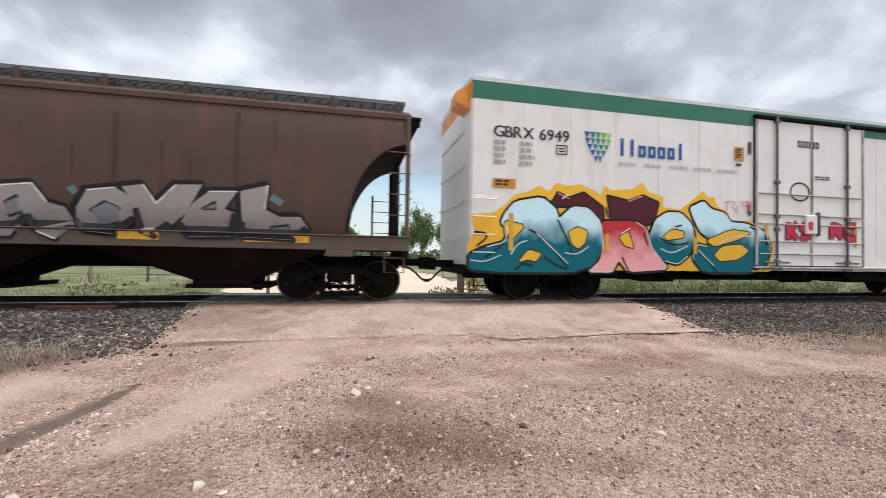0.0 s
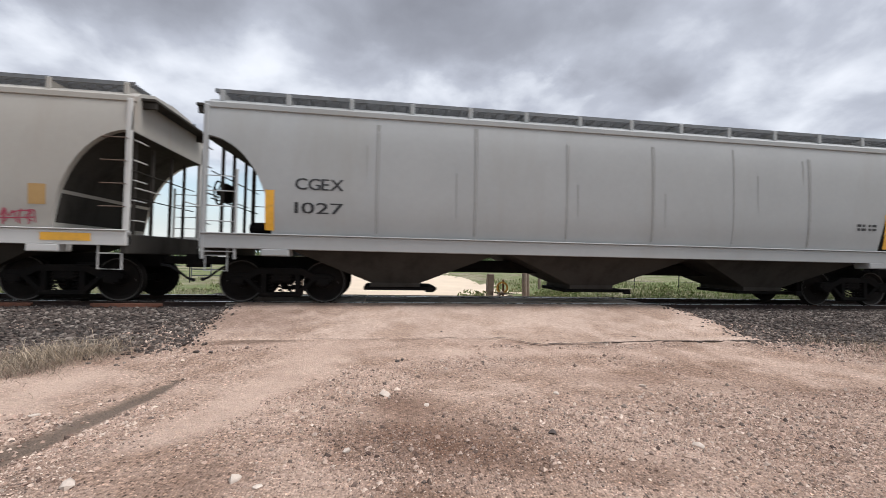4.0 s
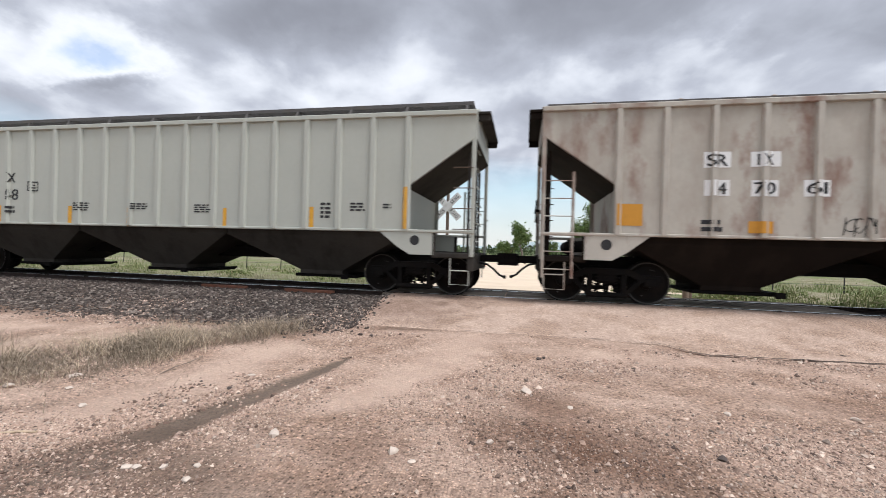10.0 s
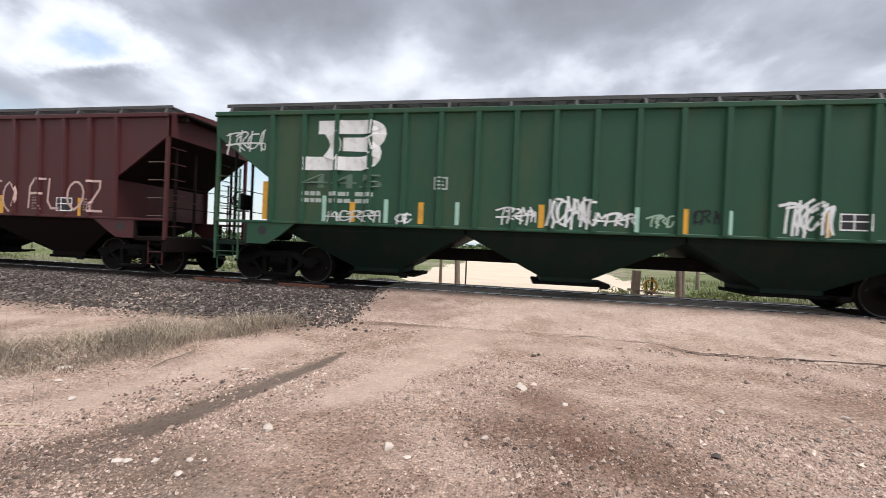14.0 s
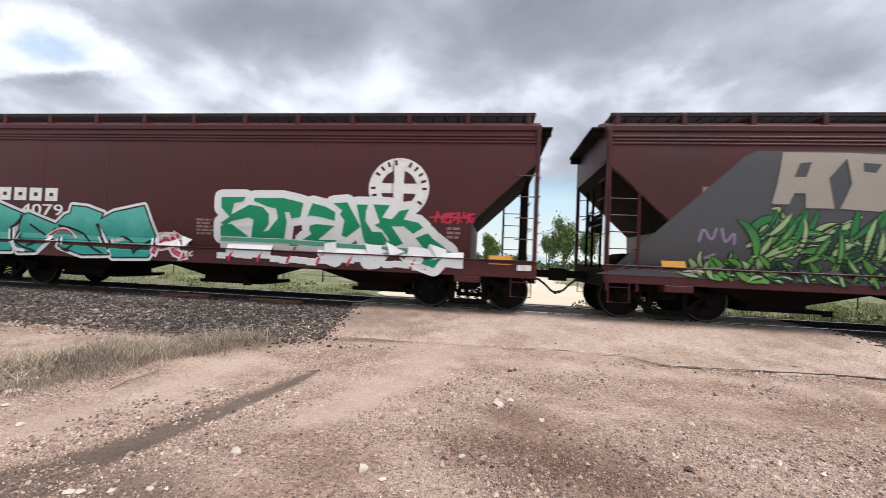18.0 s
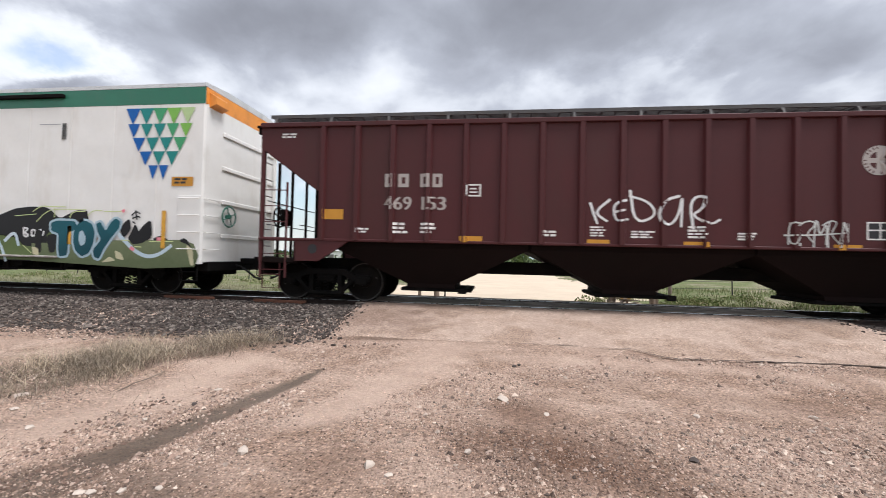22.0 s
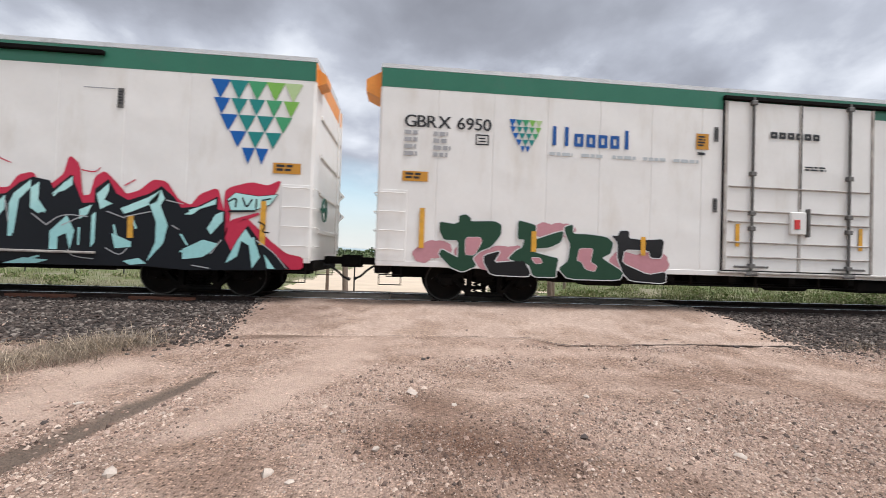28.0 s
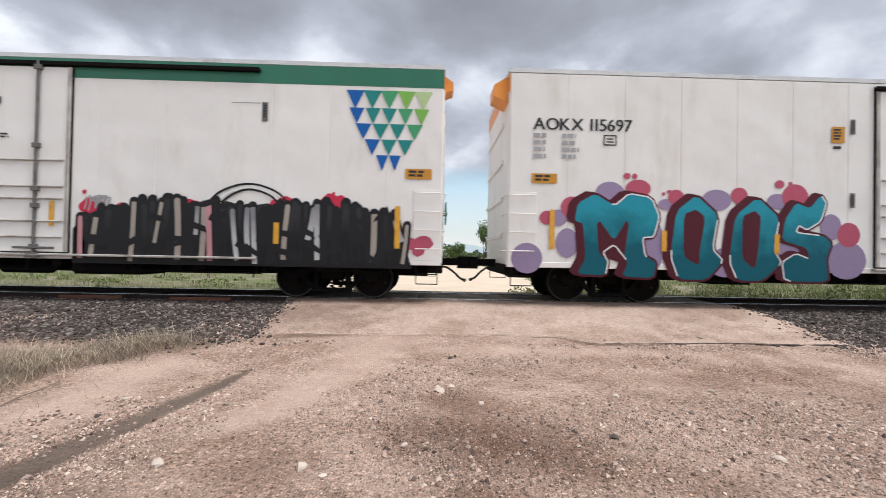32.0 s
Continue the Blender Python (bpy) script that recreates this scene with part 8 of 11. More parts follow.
plate(c9, -2.14, -1.73, 1.57, 1.68, black_ink, "paint_patch", "dark patch of paint")
bars(c9, -1.29, -0.73, 1.59, 1.86, 4, flat("faded red print", (0.35, 0.12, 0.08)), 3)
framed(c9, -2.87, -2.65, 2.36, 2.61, grey_ink)
bars(c9, -4.80, -4.22, 1.58, 1.82, 2, grey_ink, 8, cols=2)
# car 10
double_band(c10, -6.11, -4.19, 2.70, 3.86)
stencil(c10, "445", -6.11, -4.19, 2.29, 2.62, flat("ghosted stencil", (0.10, 0.15, 0.11)))
bars(c10, -6.10, -4.17, 1.91, 2.23, 2, flat("dull white stencil", (0.38, 0.42, 0.38)), 3, cols=3)
scrawl(c10, -8.18, -7.13, 3.07, 3.66, flat("chalk white tag", (0.55, 0.56, 0.54)), 140, 0.04, 4)
scrawl(c10, -0.56, 0.33, 1.54, 2.25, P_WHITE, 141, 0.06, 3, double=True)
scrawl(c10, 3.77, 4.57, 1.54, 2.24, P_WHITE, 142, 0.06, 3, double=True)
scrawl(c10, -1.59, -0.76, 1.57, 1.97, P_WHITE, 143, 0.04, 4)
scrawl(c10, 0.38, 1.20, 1.59, 1.90, P_WHITE, 144, 0.05, 4)
scrawl(c10, 1.41, 1.94, 1.59, 1.87, flat("pale green tag", (0.30, 0.42, 0.32)), 145, 0.04, 3)
scrawl(c10, 2.26, 2.74, 1.67, 1.99, P_BLACK, 146, 0.04, 3)
scrawl(c10, 7.10, 7.95, 2.73, 3.47, flat("pale olive tag", (0.38, 0.42, 0.28)), 147, 0.035, 4, double=True)
scrawl(c10, 5.54, 6.28, 1.65, 1.88, P_WHITE, 148, 0.04, 5)
scrawl(c10, -5.52, -4.20, 1.50, 1.81, flat("chalk white tag", (0.55, 0.56, 0.54)), 149, 0.04, 5)
scrawl(c10, -3.95, -3.46, 1.50, 1.78, P_WHITE, 150, 0.04, 2)
plate(c10, -7.15, -6.96, 1.53, 2.43, yellow)
plate(c10, -4.93, -4.80, 1.53, 1.99, yellow)
plate(c10, -3.31, -3.19, 1.53, 2.01, yellow)
plate(c10, -0.70, -0.58, 1.53, 2.02, yellow)
plate(c10, 2.10, 2.20, 1.50, 2.00, yellow)
plate(c10, 4.55, 4.65, 1.53, 2.00, yellow)
plate(c10, 6.92, 7.04, 1.51, 2.44, yellow)
plate(c10, -5.61, -5.51, 1.52, 2.12, flat("pale mint tape", (0.35, 0.55, 0.45)))
plate(c10, -4.11, -4.01, 1.53, 2.06, flat("pale mint tape", (0.35, 0.55, 0.45)))
plate(c10, -2.48, -2.39, 1.53, 2.03, flat("pale mint tape", (0.35, 0.55, 0.45)))
plate(c10, 1.19, 1.27, 1.50, 2.00, flat("pale mint tape", (0.35, 0.55, 0.45)))
plate(c10, 2.92, 2.99, 1.51, 1.98, flat("pale mint tape", (0.35, 0.55, 0.45)))
table(c10, 4.79, 5.28, 1.66, 1.98)
framed(c10, -2.98, -2.67, 2.30, 2.58, flat("dull white stencil", (0.38, 0.42, 0.38)))
bars(c10, 6.35, 6.75, 1.65, 1.84, 3, flat("ghosted stencil", (0.10, 0.15, 0.11)), 4)
# car 11
blocks(c11, 2, -5.45, -4.84, 2.63, 2.85, white_ink)
blocks(c11, 2, -4.61, -4.11, 2.64, 2.86, white_ink)
stencil(c11, "469", -5.44, -4.85, 2.10, 2.33, white_ink)
stencil(c11, "451", -4.60, -4.10, 2.12, 2.34, white_ink)
plate(c11, -7.09, -6.96, 1.50, 2.36, yellow)
plate(c11, -4.82, -4.71, 1.36, 1.88, yellow)
plate(c11, -2.34, -2.23, 1.47, 1.94, yellow)
plate(c11, 0.50, 0.62, 1.44, 1.92, yellow)
plate(c11, 3.21, 3.35, 1.44, 1.95, yellow)
plate(c11, 5.82, 5.92, 1.45, 1.93, yellow)
table(c11, 5.12, 5.64, 1.57, 1.93)
framed(c11, -3.68, -3.38, 2.36, 2.64, white_ink)
bars(c11, -5.21, -4.88, 1.52, 1.86, 3, white_ink, 4)
bars(c11, -4.57, -4.21, 1.57, 1.88, 3, white_ink, 5)
bars(c11, -0.09, 0.30, 1.55, 1.81, 3, amber, 6)
scrawl(c11, 0.65, 1.30, 1.46, 1.90, flat("dull yellow tag", (0.45, 0.32, 0.05)), 155, 0.035, 4)
bars(c11, 4.32, 4.69, 1.57, 1.94, 5, FADED, 7)
bars(c11, 6.00, 6.42, 1.58, 1.92, 5, FADED, 8)
plate(c11, -6.89, -6.76, 1.45, 2.41, yellow)
# car 12
trapeze(c12, -5.82, 6.67, 1.07, 3.55)
cross_mark(c12, 5.15, 6.38, 2.17, 3.48, white_ink, maroon)
scrawl(c12, 6.29, 7.06, 0.91, 1.11, P_WHITE, 167, 0.03, 4)
scrawl(c12, 7.27, 7.93, 0.94, 1.17, P_WHITE, 168, 0.05, 3)
plate(c12, 6.26, 7.16, 1.13, 1.26, amber, "placard", layer=2)
plate(c12, -7.16, -6.70, 1.05, 1.28, amber, "placard", layer=2)
blocks(c12, 2, -6.43, -6.02, 2.59, 2.80, FADED)
table(c12, 6.48, 6.95, 1.46, 1.78, 3)
# car 13
stripes(c13, 0.36, 6.07, 0.85, 1.38)
cross_mark(c13, 3.78, 5.39, 1.95, 3.31, white_ink, maroon)
blocks(c13, 4, -5.68, -3.90, 2.13, 2.45, white_ink)
stencil(c13, "4079", -5.02, -3.83, 1.78, 2.05, white_ink)
wild(c13, -1.33, -0.48, 0.89, 1.43, 1, [P_RED], P_WHITE, None, 175, 0.22, 0.05, False, None, 4)
wild(c13, -6.60, -5.91, 1.08, 1.45, 1, [P_RED], P_WHITE, None, 176, 0.2, 0.04, True, None, 4)
scrawl(c13, -0.68, -0.26, 0.91, 1.05, P_WHITE, 177, 0.03, 3)
plate(c13, 6.62, 7.11, 1.05, 1.24, amber, "placard", layer=2)
plate(c13, 7.22, 7.51, 0.94, 1.06, white_ink, "reflector", layer=2)
plate(c13, -7.64, -7.42, 0.89, 1.03, white_ink, "reflector", layer=2)
scrawl(c13, 5.30, 6.28, 1.87, 2.15, P_RED, 178, 0.04, 5)
bars(c13, 5.69, 6.18, 1.54, 1.82, 3, FADED, 7)
bars(c13, -0.24, 0.35, 1.43, 1.83, 5, FADED, 8)
# car 14
blocks(c14, 4, -6.53, -5.35, 2.53, 2.83, FADED)
stencil(c14, "402271", -6.54, -5.36, 2.02, 2.30, FADED)
scrawl(c14, -6.02, -4.23, 1.45, 2.04, P_WHITE, 181, 0.04, 7, 2)
scrawl(c14, -3.46, -2.82, 1.43, 1.88, P_WHITE, 182, 0.04, 3, double=True)
scrawl(c14, 6.15, 7.01, 1.55, 2.17, flat("chalk white tag", (0.55, 0.56, 0.54)), 183, 0.04, 4, double=True)
scrawl(c14, 2.42, 3.85, 2.03, 2.53, flat("pale pink tag", (0.45, 0.30, 0.27)), 184, 0.05, 4)
scrawl(c14, 3.88, 4.49, 0.95, 1.11, P_WHITE, 185, 0.03, 4)
table(c14, 4.56, 5.05, 1.40, 1.70)
framed(c14, -5.08, -4.75, 2.36, 2.62, FADED)
bars(c14, -6.50, -5.29, 1.46, 1.67, 2, FADED, 5, cols=4)
bars(c14, 5.84, 6.42, 1.47, 1.65, 3, FADED, 6)
bars(c14, -2.78, -2.24, 1.61, 2.09, 5, flat("dark ghost print", (0.06, 0.02, 0.02)), 6)
plate(c14, -7.75, -7.31, 0.99, 1.22, amber, "placard", layer=2)
plate(c14, -6.06, -5.59, 1.03, 1.18, amber, "reflector", layer=2)
plate(c14, -4.08, -3.61, 1.01, 1.15, amber, "reflector", layer=2)
plate(c14, -2.31, -1.87, 0.98, 1.13, amber, "reflector", layer=2)
plate(c14, -0.48, 0.02, 0.99, 1.12, amber, "reflector", layer=2)
plate(c14, 3.25, 3.69, 1.02, 1.13, amber, "reflector", layer=2)
plate(c14, 5.08, 5.54, 1.00, 1.13, amber, "reflector", layer=2)
plate(c14, 7.30, 7.76, 1.01, 1.23, amber, "placard", layer=2)
# car 15
blocks(c15, 2, -5.47, -4.86, 2.63, 2.93, flat("dull silver lettering", (0.38, 0.34, 0.32)))
blocks(c15, 2, -4.67, -4.12, 2.63, 2.93, flat("dull silver lettering", (0.38, 0.34, 0.32)))
stencil(c15, "469", -5.47, -4.86, 2.13, 2.42, flat("dull silver lettering", (0.38, 0.34, 0.32)))
stencil(c15, "153", -4.62, -4.09, 2.13, 2.42, flat("dull silver lettering", (0.38, 0.34, 0.32)))
scrawl(c15, 2.63, 3.76, 1.44, 2.01, flat("chalk white tag", (0.55, 0.56, 0.54)), 190, 0.035, 5)
cross_mark(c15, 4.00, 4.61, 2.87, 3.45, flat("dull silver lettering", (0.38, 0.34, 0.32)), maroon_rib)
framed(c15, -3.65, -3.33, 2.43, 2.70, white_ink)
plate(c15, -6.90, -6.42, 1.90, 2.13, amber, "placard")
plate(c15, -3.78, -3.28, 1.43, 1.57, amber, "reflector")
plate(c15, -1.10, -0.65, 1.42, 1.54, amber, "reflector")
plate(c15, 0.79, 1.25, 1.42, 1.53, amber, "reflector")
plate(c15, 3.52, 4.01, 1.41, 1.52, amber, "reflector")
bars(c15, -5.25, -4.87, 1.58, 1.85, 3, white_ink, 4)
bars(c15, -4.64, -4.24, 1.59, 1.85, 3, white_ink, 5)
bars(c15, -6.11, -5.76, 1.59, 1.72, 2, white_ink, 6)
bars(c15, -2.02, -1.56, 1.57, 1.72, 2, white_ink, 7)
bars(c15, -1.04, -0.65, 1.59, 1.82, 4, white_ink, 8)
bars(c15, -0.23, 0.44, 1.57, 1.74, 3, white_ink, 9)
bars(c15, 0.87, 1.32, 1.58, 1.85, 4, white_ink, 10)
bars(c15, 1.80, 2.28, 1.56, 1.73, 3, white_ink, 11)
bars(c15, -7.94, -7.43, 3.75, 3.88, 2, white_ink, 12)
table(c15, 4.09, 4.57, 1.62, 1.97)
plate(c15, 6.41, 6.87, 1.75, 1.95, amber, "placard")
bars(c15, 4.84, 5.39, 1.61, 1.95, 3, white_ink, 13)
# car 16
# car 17
scrawl(c17, 8.46, 9.45, 2.83, 3.57, P_BLACK, 214, 0.035, 4)
scrawl(c17, 8.54, 9.43, 2.86, 3.26, P_BLACK, 218, 0.03, 4)
scrawl(c17, 1.86, 2.41, 1.97, 2.43, P_BLACK, 215, 0.05, 2, double=True)
scrawl(c17, 7.89, 8.76, 1.87, 2.24, P_BLACK, 216, 0.035, 4)
# car 18
plate(c18, 7.84, 7.98, 1.11, 1.20, P_RED, "reflector")
plate(c18, 6.80, 6.99, 1.77, 1.83, black_ink, "paint_patch", "small dark patch")
# car 19
script(c19, "ABERS", -9.05, -8.01, 2.22, 2.54, P_BLACK, 0.05, 5)
blocks(c19, 7, -0.76, 0.10, 3.95, 4.13, black_ink, "name_stencil")
# car 20
script(c20, "WKT", 3.19, 3.77, 2.50, 2.75, P_RED, 0.03, 6)
script(c20, "MEO", 8.08, 8.60, 2.46, 2.72, P_RED, 0.03, 7)
scrawl(c20, -1.38, 1.76, 1.22, 1.73, P_BLACK, 241, 0.045, 12)
# car 21
cloud(c21, 8.95, 9.30, 0.85, 1.45, [P_ROSE], 3, 34, 2, (0.1, 0.16))
scrawl(c21, 2.17, 2.63, 1.84, 2.16, flat("grey tag", (0.30, 0.30, 0.31)), 252, 0.04, 3, double=True)
cloud(c20, 2.54, 3.23, 1.08, 2.44, [LILAC_D], 5, 31, 0.5, (0.2, 0.42))
cloud(c20, 8.01, 9.06, 1.13, 2.44, [LILAC_D], 5, 35, 0.5, (0.2, 0.4))
cloud(c20, 3.85, 4.89, 2.39, 2.87, [P_ROSE], 5, 36, 0.5, (0.14, 0.26))
cloud(c20, 4.95, 6.73, 2.33, 2.80, [LILAC_D], 8, 37, 0.5, (0.10, 0.2))
cloud(c20, 6.85, 7.87, 2.27, 2.79, [P_ROSE], 5, 38, 0.5, (0.14, 0.28))
piece(c20, 3.13, 9.39, 0.70, 2.67, ['0390 1893 1872 0872 0759 1859 1843 0843 1301 0405 0243', '1893 2992 3579 3654 3141 3801 2904 2442 2243 2401 1705 1843|2366 2571 2970 3059 2753 2455', '4095 4698 4683 4475 4554 4701 3903 3846', '4686 5292 6183 6358 5561 5070 5056 5947 6635 6717 6303 5003 4631 5130 5716 5920 4640 4462', '6386 7187 6954 7583 8283 7851 8324 8811 9521 9916 9501 8101 7143 7601 6401 6738 6256'], [AQUA], P_MAROON, 0.06, P_MAROON, (-0.16, -0.05), None, 0, P_ROSE, P_WHITE, 3, 1)
puffs(c20, ((-7.8, 2.44, 0.32, 0.25), (-8.92, 1.88, 0.19, 0.18), (-9.59, 1.0, 0.34, 0.33), (-5.44, 2.34, 0.33, 0.23), (-4.08, 2.34, 0.24, 0.17), (-2.88, 1.8, 0.24, 0.29), (-2.53, 1.08, 0.45, 0.42), (-6.56, 2.22, 0.18, 0.12), (-8.72, 1.34, 0.25, 0.32), (-8.16, 1.3, 0.34, 0.54), (-6.88, 1.32, 0.29, 0.6), (-6.0, 1.57, 0.29, 0.66), (-4.7, 1.59, 0.35, 0.66), (-5.26, 0.98, 0.34, 0.32), (-3.79, 1.33, 0.46, 0.27)), LILAC_D, 0.4)
puffs(c20, ((-8.62, 2.11, 0.25, 0.24), (-7.18, 2.55, 0.28, 0.2), (-6.34, 2.38, 0.18, 0.17), (-4.94, 2.45, 0.19, 0.18), (-3.69, 2.44, 0.3, 0.29), (-2.48, 1.64, 0.26, 0.27), (-7.43, 2.82, 0.08, 0.07), (-7.26, 2.82, 0.06, 0.06), (-4.04, 2.72, 0.11, 0.09), (-3.8, 2.73, 0.05, 0.05), (-6.62, 2.45, 0.04, 0.04), (-6.5, 2.5, 0.05, 0.04), (-9.17, 1.88, 0.16, 0.15)), P_ROSE, 0.6)
piece(c20, -8.81, -2.69, 0.58, 2.54, ['0463 0582 1193 1880 2394 3190 3469 3247 2846 2926 3319 3202 2103 2319 1838 1429 1619 1504 0505 0822 0760|1265 1840 2366 2119 1326', '4794 5572 5335 5722 5101 4101 3826 4076|4777 5069 4832 4818 4327 4372', '6993 7771 7535 7821 7101 6201 5922 6172|6877 7071 6932 6815 6426 6471', '8388 8882 9297 9488 9268 8758 8463 8355 9352 9644 9426 9501 7901 7822 8332 8826 8738 7846 7969'], [AQUA], P_MAROON, 0.05, P_MAROON, (-0.14, 0.03), None, 0, P_MAROON, P_WHITE, 3, 1, 0.03)
lettered(c0, "KS", -0.91, -0.02, 1.59, 2.15, P_RED, P_BLACK, 0.34, 0.02, 61, 0.05, 1, None, 6)
lettered(c0, "RE", 0.60, 1.60, 1.63, 2.17, P_RED, P_BLACK, 0.34, 0.02, 62, 0.05, 1, None, 6)
ring_mark(c0, -0.74, -0.10, 2.70, 3.18)
script(c16, "ARME", -6.00, -5.09, 1.17, 1.47, P_WHITE, 0.06, 3, 5)
script(c9, "D", -4.03, -3.41, 2.78, 3.62, FADE_G, 0.07, 3, 2)
script(c9, "ME", -3.19, -1.73, 2.77, 3.64, FADE_G, 0.07, 4, 2)
script(c9, "T", -0.56, 0.09, 2.87, 3.89, FADE_G, 0.07, 5, 2, 0)
script(c9, "L", 0.35, 1.03, 2.76, 3.51, FADE_G, 0.07, 6, 2)
script(c9, "RN", 1.25, 2.92, 2.54, 3.38, FADE_G, 0.07, 7, 2)
script(c9, "DUEE", 3.04, 5.31, 2.84, 3.25, GHOST, 0.08, 8, 2)
piece(c12, -5.16, 4.88, 2.28, 3.52, ['0299 1499 1058 1111 0611 0634 0434 0316 0016 0150|0581 0783 0660 0460', '1399 2296 2267 2052 2118 1908 1211 1450|1683 1981 1868 1670', '2695 3395 3275 3073 3060 3158 3144 2942 2929 3128 3106 2207 2226 2428 2575 2576', '3494 4293 4154 3942 4200 3818 3638 3606 3306|3779 3976 3862 3662', '4250 4352 4338 4236', '4794 5394 5373 5073 5058 5357 5242 5041 4928 5326 5206 4506 4528 4734', '5696 5994 5803 5403', '6094 6494 6203 5903', '6593 7293 7271 6971 6857 7155 7141 6839 6826 7124 7102 6403', '7393 7693 7850 7991 8291 8002 7702 7534 7503 7203', '8391 8991 8970 8670 8655 8854 8839 8537 8524 8823 8800 8102', '8993 9991 9862 9665 9510 9110 9262 8965'], [STONE], CHARCOAL, 0.012, None, (0, 0), None, 0, CHARCOAL, None, 3, 0)
TURQ_L = flat("pale turquoise spray", (0.14, 0.52, 0.43))
piece(c13, -6.18, -1.26, 0.83, 2.07, ['0089 0789 0899 2576 1850 2004 0402 0257', '2573 2878 4457 3934 4128 3404 2402 2025', '4355 4976 5280 5395 6193 7082 6761 6843 7505 6002 4717 4534', '6767 7685 9299 9842 9924 9603 7700 7333'], [TURQ], P_BLACK, 0.035, None, (0, 0), P_WHITE, 0.2, P_BLACK, None, 3, 0)
strokes(c13, -5.97, -1.31, 1.26, 1.27, ['0000 3999 6800 9900'], TURQ_L, 0.13, 6)
strokes(c13, -5.32, -1.28, 0.89, 1.78, ['0061 0878 0899', '0242 0813 2000', '1473 2251 2641', '3472 4465 5152', '5152 5622 6601', '6080 6352', '7648 8242 8706', '8604 9340 9938', '1326 1924', '1414 1919', '4003 4620'], P_BLACK, 0.06, 7)
strokes(c13, -5.16, -0.90, 0.89, 1.48, ['2057 2787 3499 4059', '6250 7064', '9062 9589 9981', '0037 0202 0900'], P_WHITE, 0.09, 8)
strokes(c13, -4.21, -0.90, 1.16, 1.44, ['0042 0892 1699 2050', '8800 9450 9939'], P_RED, 0.05, 9)
script(c11, "SOTO", 1.68, 3.84, 1.48, 2.32, PINKW, 0.05, 5)
script(c11, "FLOZ", 4.18, 6.69, 1.61, 2.39, PINKW, 0.06, 6)
scrawl(c9, -4.13, -3.48, 1.45, 2.01, flat("chalky tag", (0.40, 0.42, 0.41)), 134, 0.025, 2)
SILVERW = spray("silver white spray", (0.44, 0.42, 0.42), (0.70, 0.70, 0.76), 1.3, 2.3)
OLIVE_L = flat("olive lime spray", (0.33, 0.36, 0.16))
LIME_P = flat("pale lime", (0.55, 0.62, 0.30))
UMBER = flat("dark red umber", (0.06, 0.012, 0.014))
MINT_B = flat("mint stripe", (0.10, 0.38, 0.25))
CREAM_G = flat("greenish cream spray", (0.56, 0.52, 0.34))
HAZE_P = flat("hazy lilac spray", (0.42, 0.40, 0.52))
piece(c4, -3.59, 0.09, 1.51, 3.23, ['0080 0592 1898 2996 2964 1866 1572 2668 3150 3022 2600 0200 0032 1432 1740 1044 0248 0062', '3176 3890 4890 5098 6099 6060 6044 6421 6000 3700 3123 3150|3969 4560 6060 5944 4943 4932 4532 4350', '6284 7389 7791 9890 9969 9064 9000 7000 6441 6267|7488 7688 7750 7634 7453'], [SILVERW], P_BLACK, 0.045, P_BLACK, (-0.17, -0.02), None, 0.2, P_BLACK, None, 3, 0)
piece(c4, 1.95, 3.12, 1.43, 2.90, ['0799 4299 6964 6996 9996 9400 6902 3651 3304 0003|0449 6474 6571 0444|0434 9450 9447 0429|0888 4288 4285 0783|7082 9784 9781 7079'], [FOREST], P_BLACK, 0.03, P_BLACK, (-0.22, -0.07), None, 0.2, LIME_P, LIME_P, 3, 0, 0.03)
piece(c4, 3.28, 5.75, 1.48, 2.93, ['0057 0890 2099 3395 3957 3722 3104 2000 0804 0126|1266 2084 2970 2935 2518 1618 1235', '4898 9997 9673 7873 7500 6200 6671 4773'], [OLIVE_L], P_BLACK, 0.03, P_BLACK, (-0.2, -0.08), None, 0.2, P_BLACK, LIME_P, 3, 1, 0.04)
piece(c13, 0.39, 5.77, 0.91, 2.35, ['0098 1199 1092 0689 0571 1387 1984 2273 2257 1732 1435 1563 1367 0560 0251 0057 0467 0082', '0052 0556 1336 0036', '1598 2899 3792 3670 3267 3177 2977 3061 2935 1633 1944 2248 2667 2582 2284 1593', '4192 4787 5179 5166 4571 4073 3970 4083', '4057 4360 5158 4436 5236 5132 3735 4144 4050', '5093 5695 6258 6155 5641 5444 5567 5376 5482', '6092 6592 6482 6467 6751 7151 7435 6523 6344 6261', '6793 7492 7173 7571 7884 8287 8071 8667 8860 8450 8061 7560 8035 7426 7441 7155 6861 7066', '8544 9052 9244 9926 9717 8926', '4720 5222 5207 4911', '6620 7119 6907 6606', '8219 9615 9300 8806'], [FOREST], P_WHITE, 0.02, None, (0, 0), P_WHITE, 0.36, P_WHITE, None, 5, 0)
piece(c13, 0.39, 5.82, 1.19, 1.41, ['0099 2899 9943 9800 2858 0058'], [MINT_B], P_WHITE, 0.012, None, (0, 0), None, 0.2, P_WHITE, None, 7, 0)
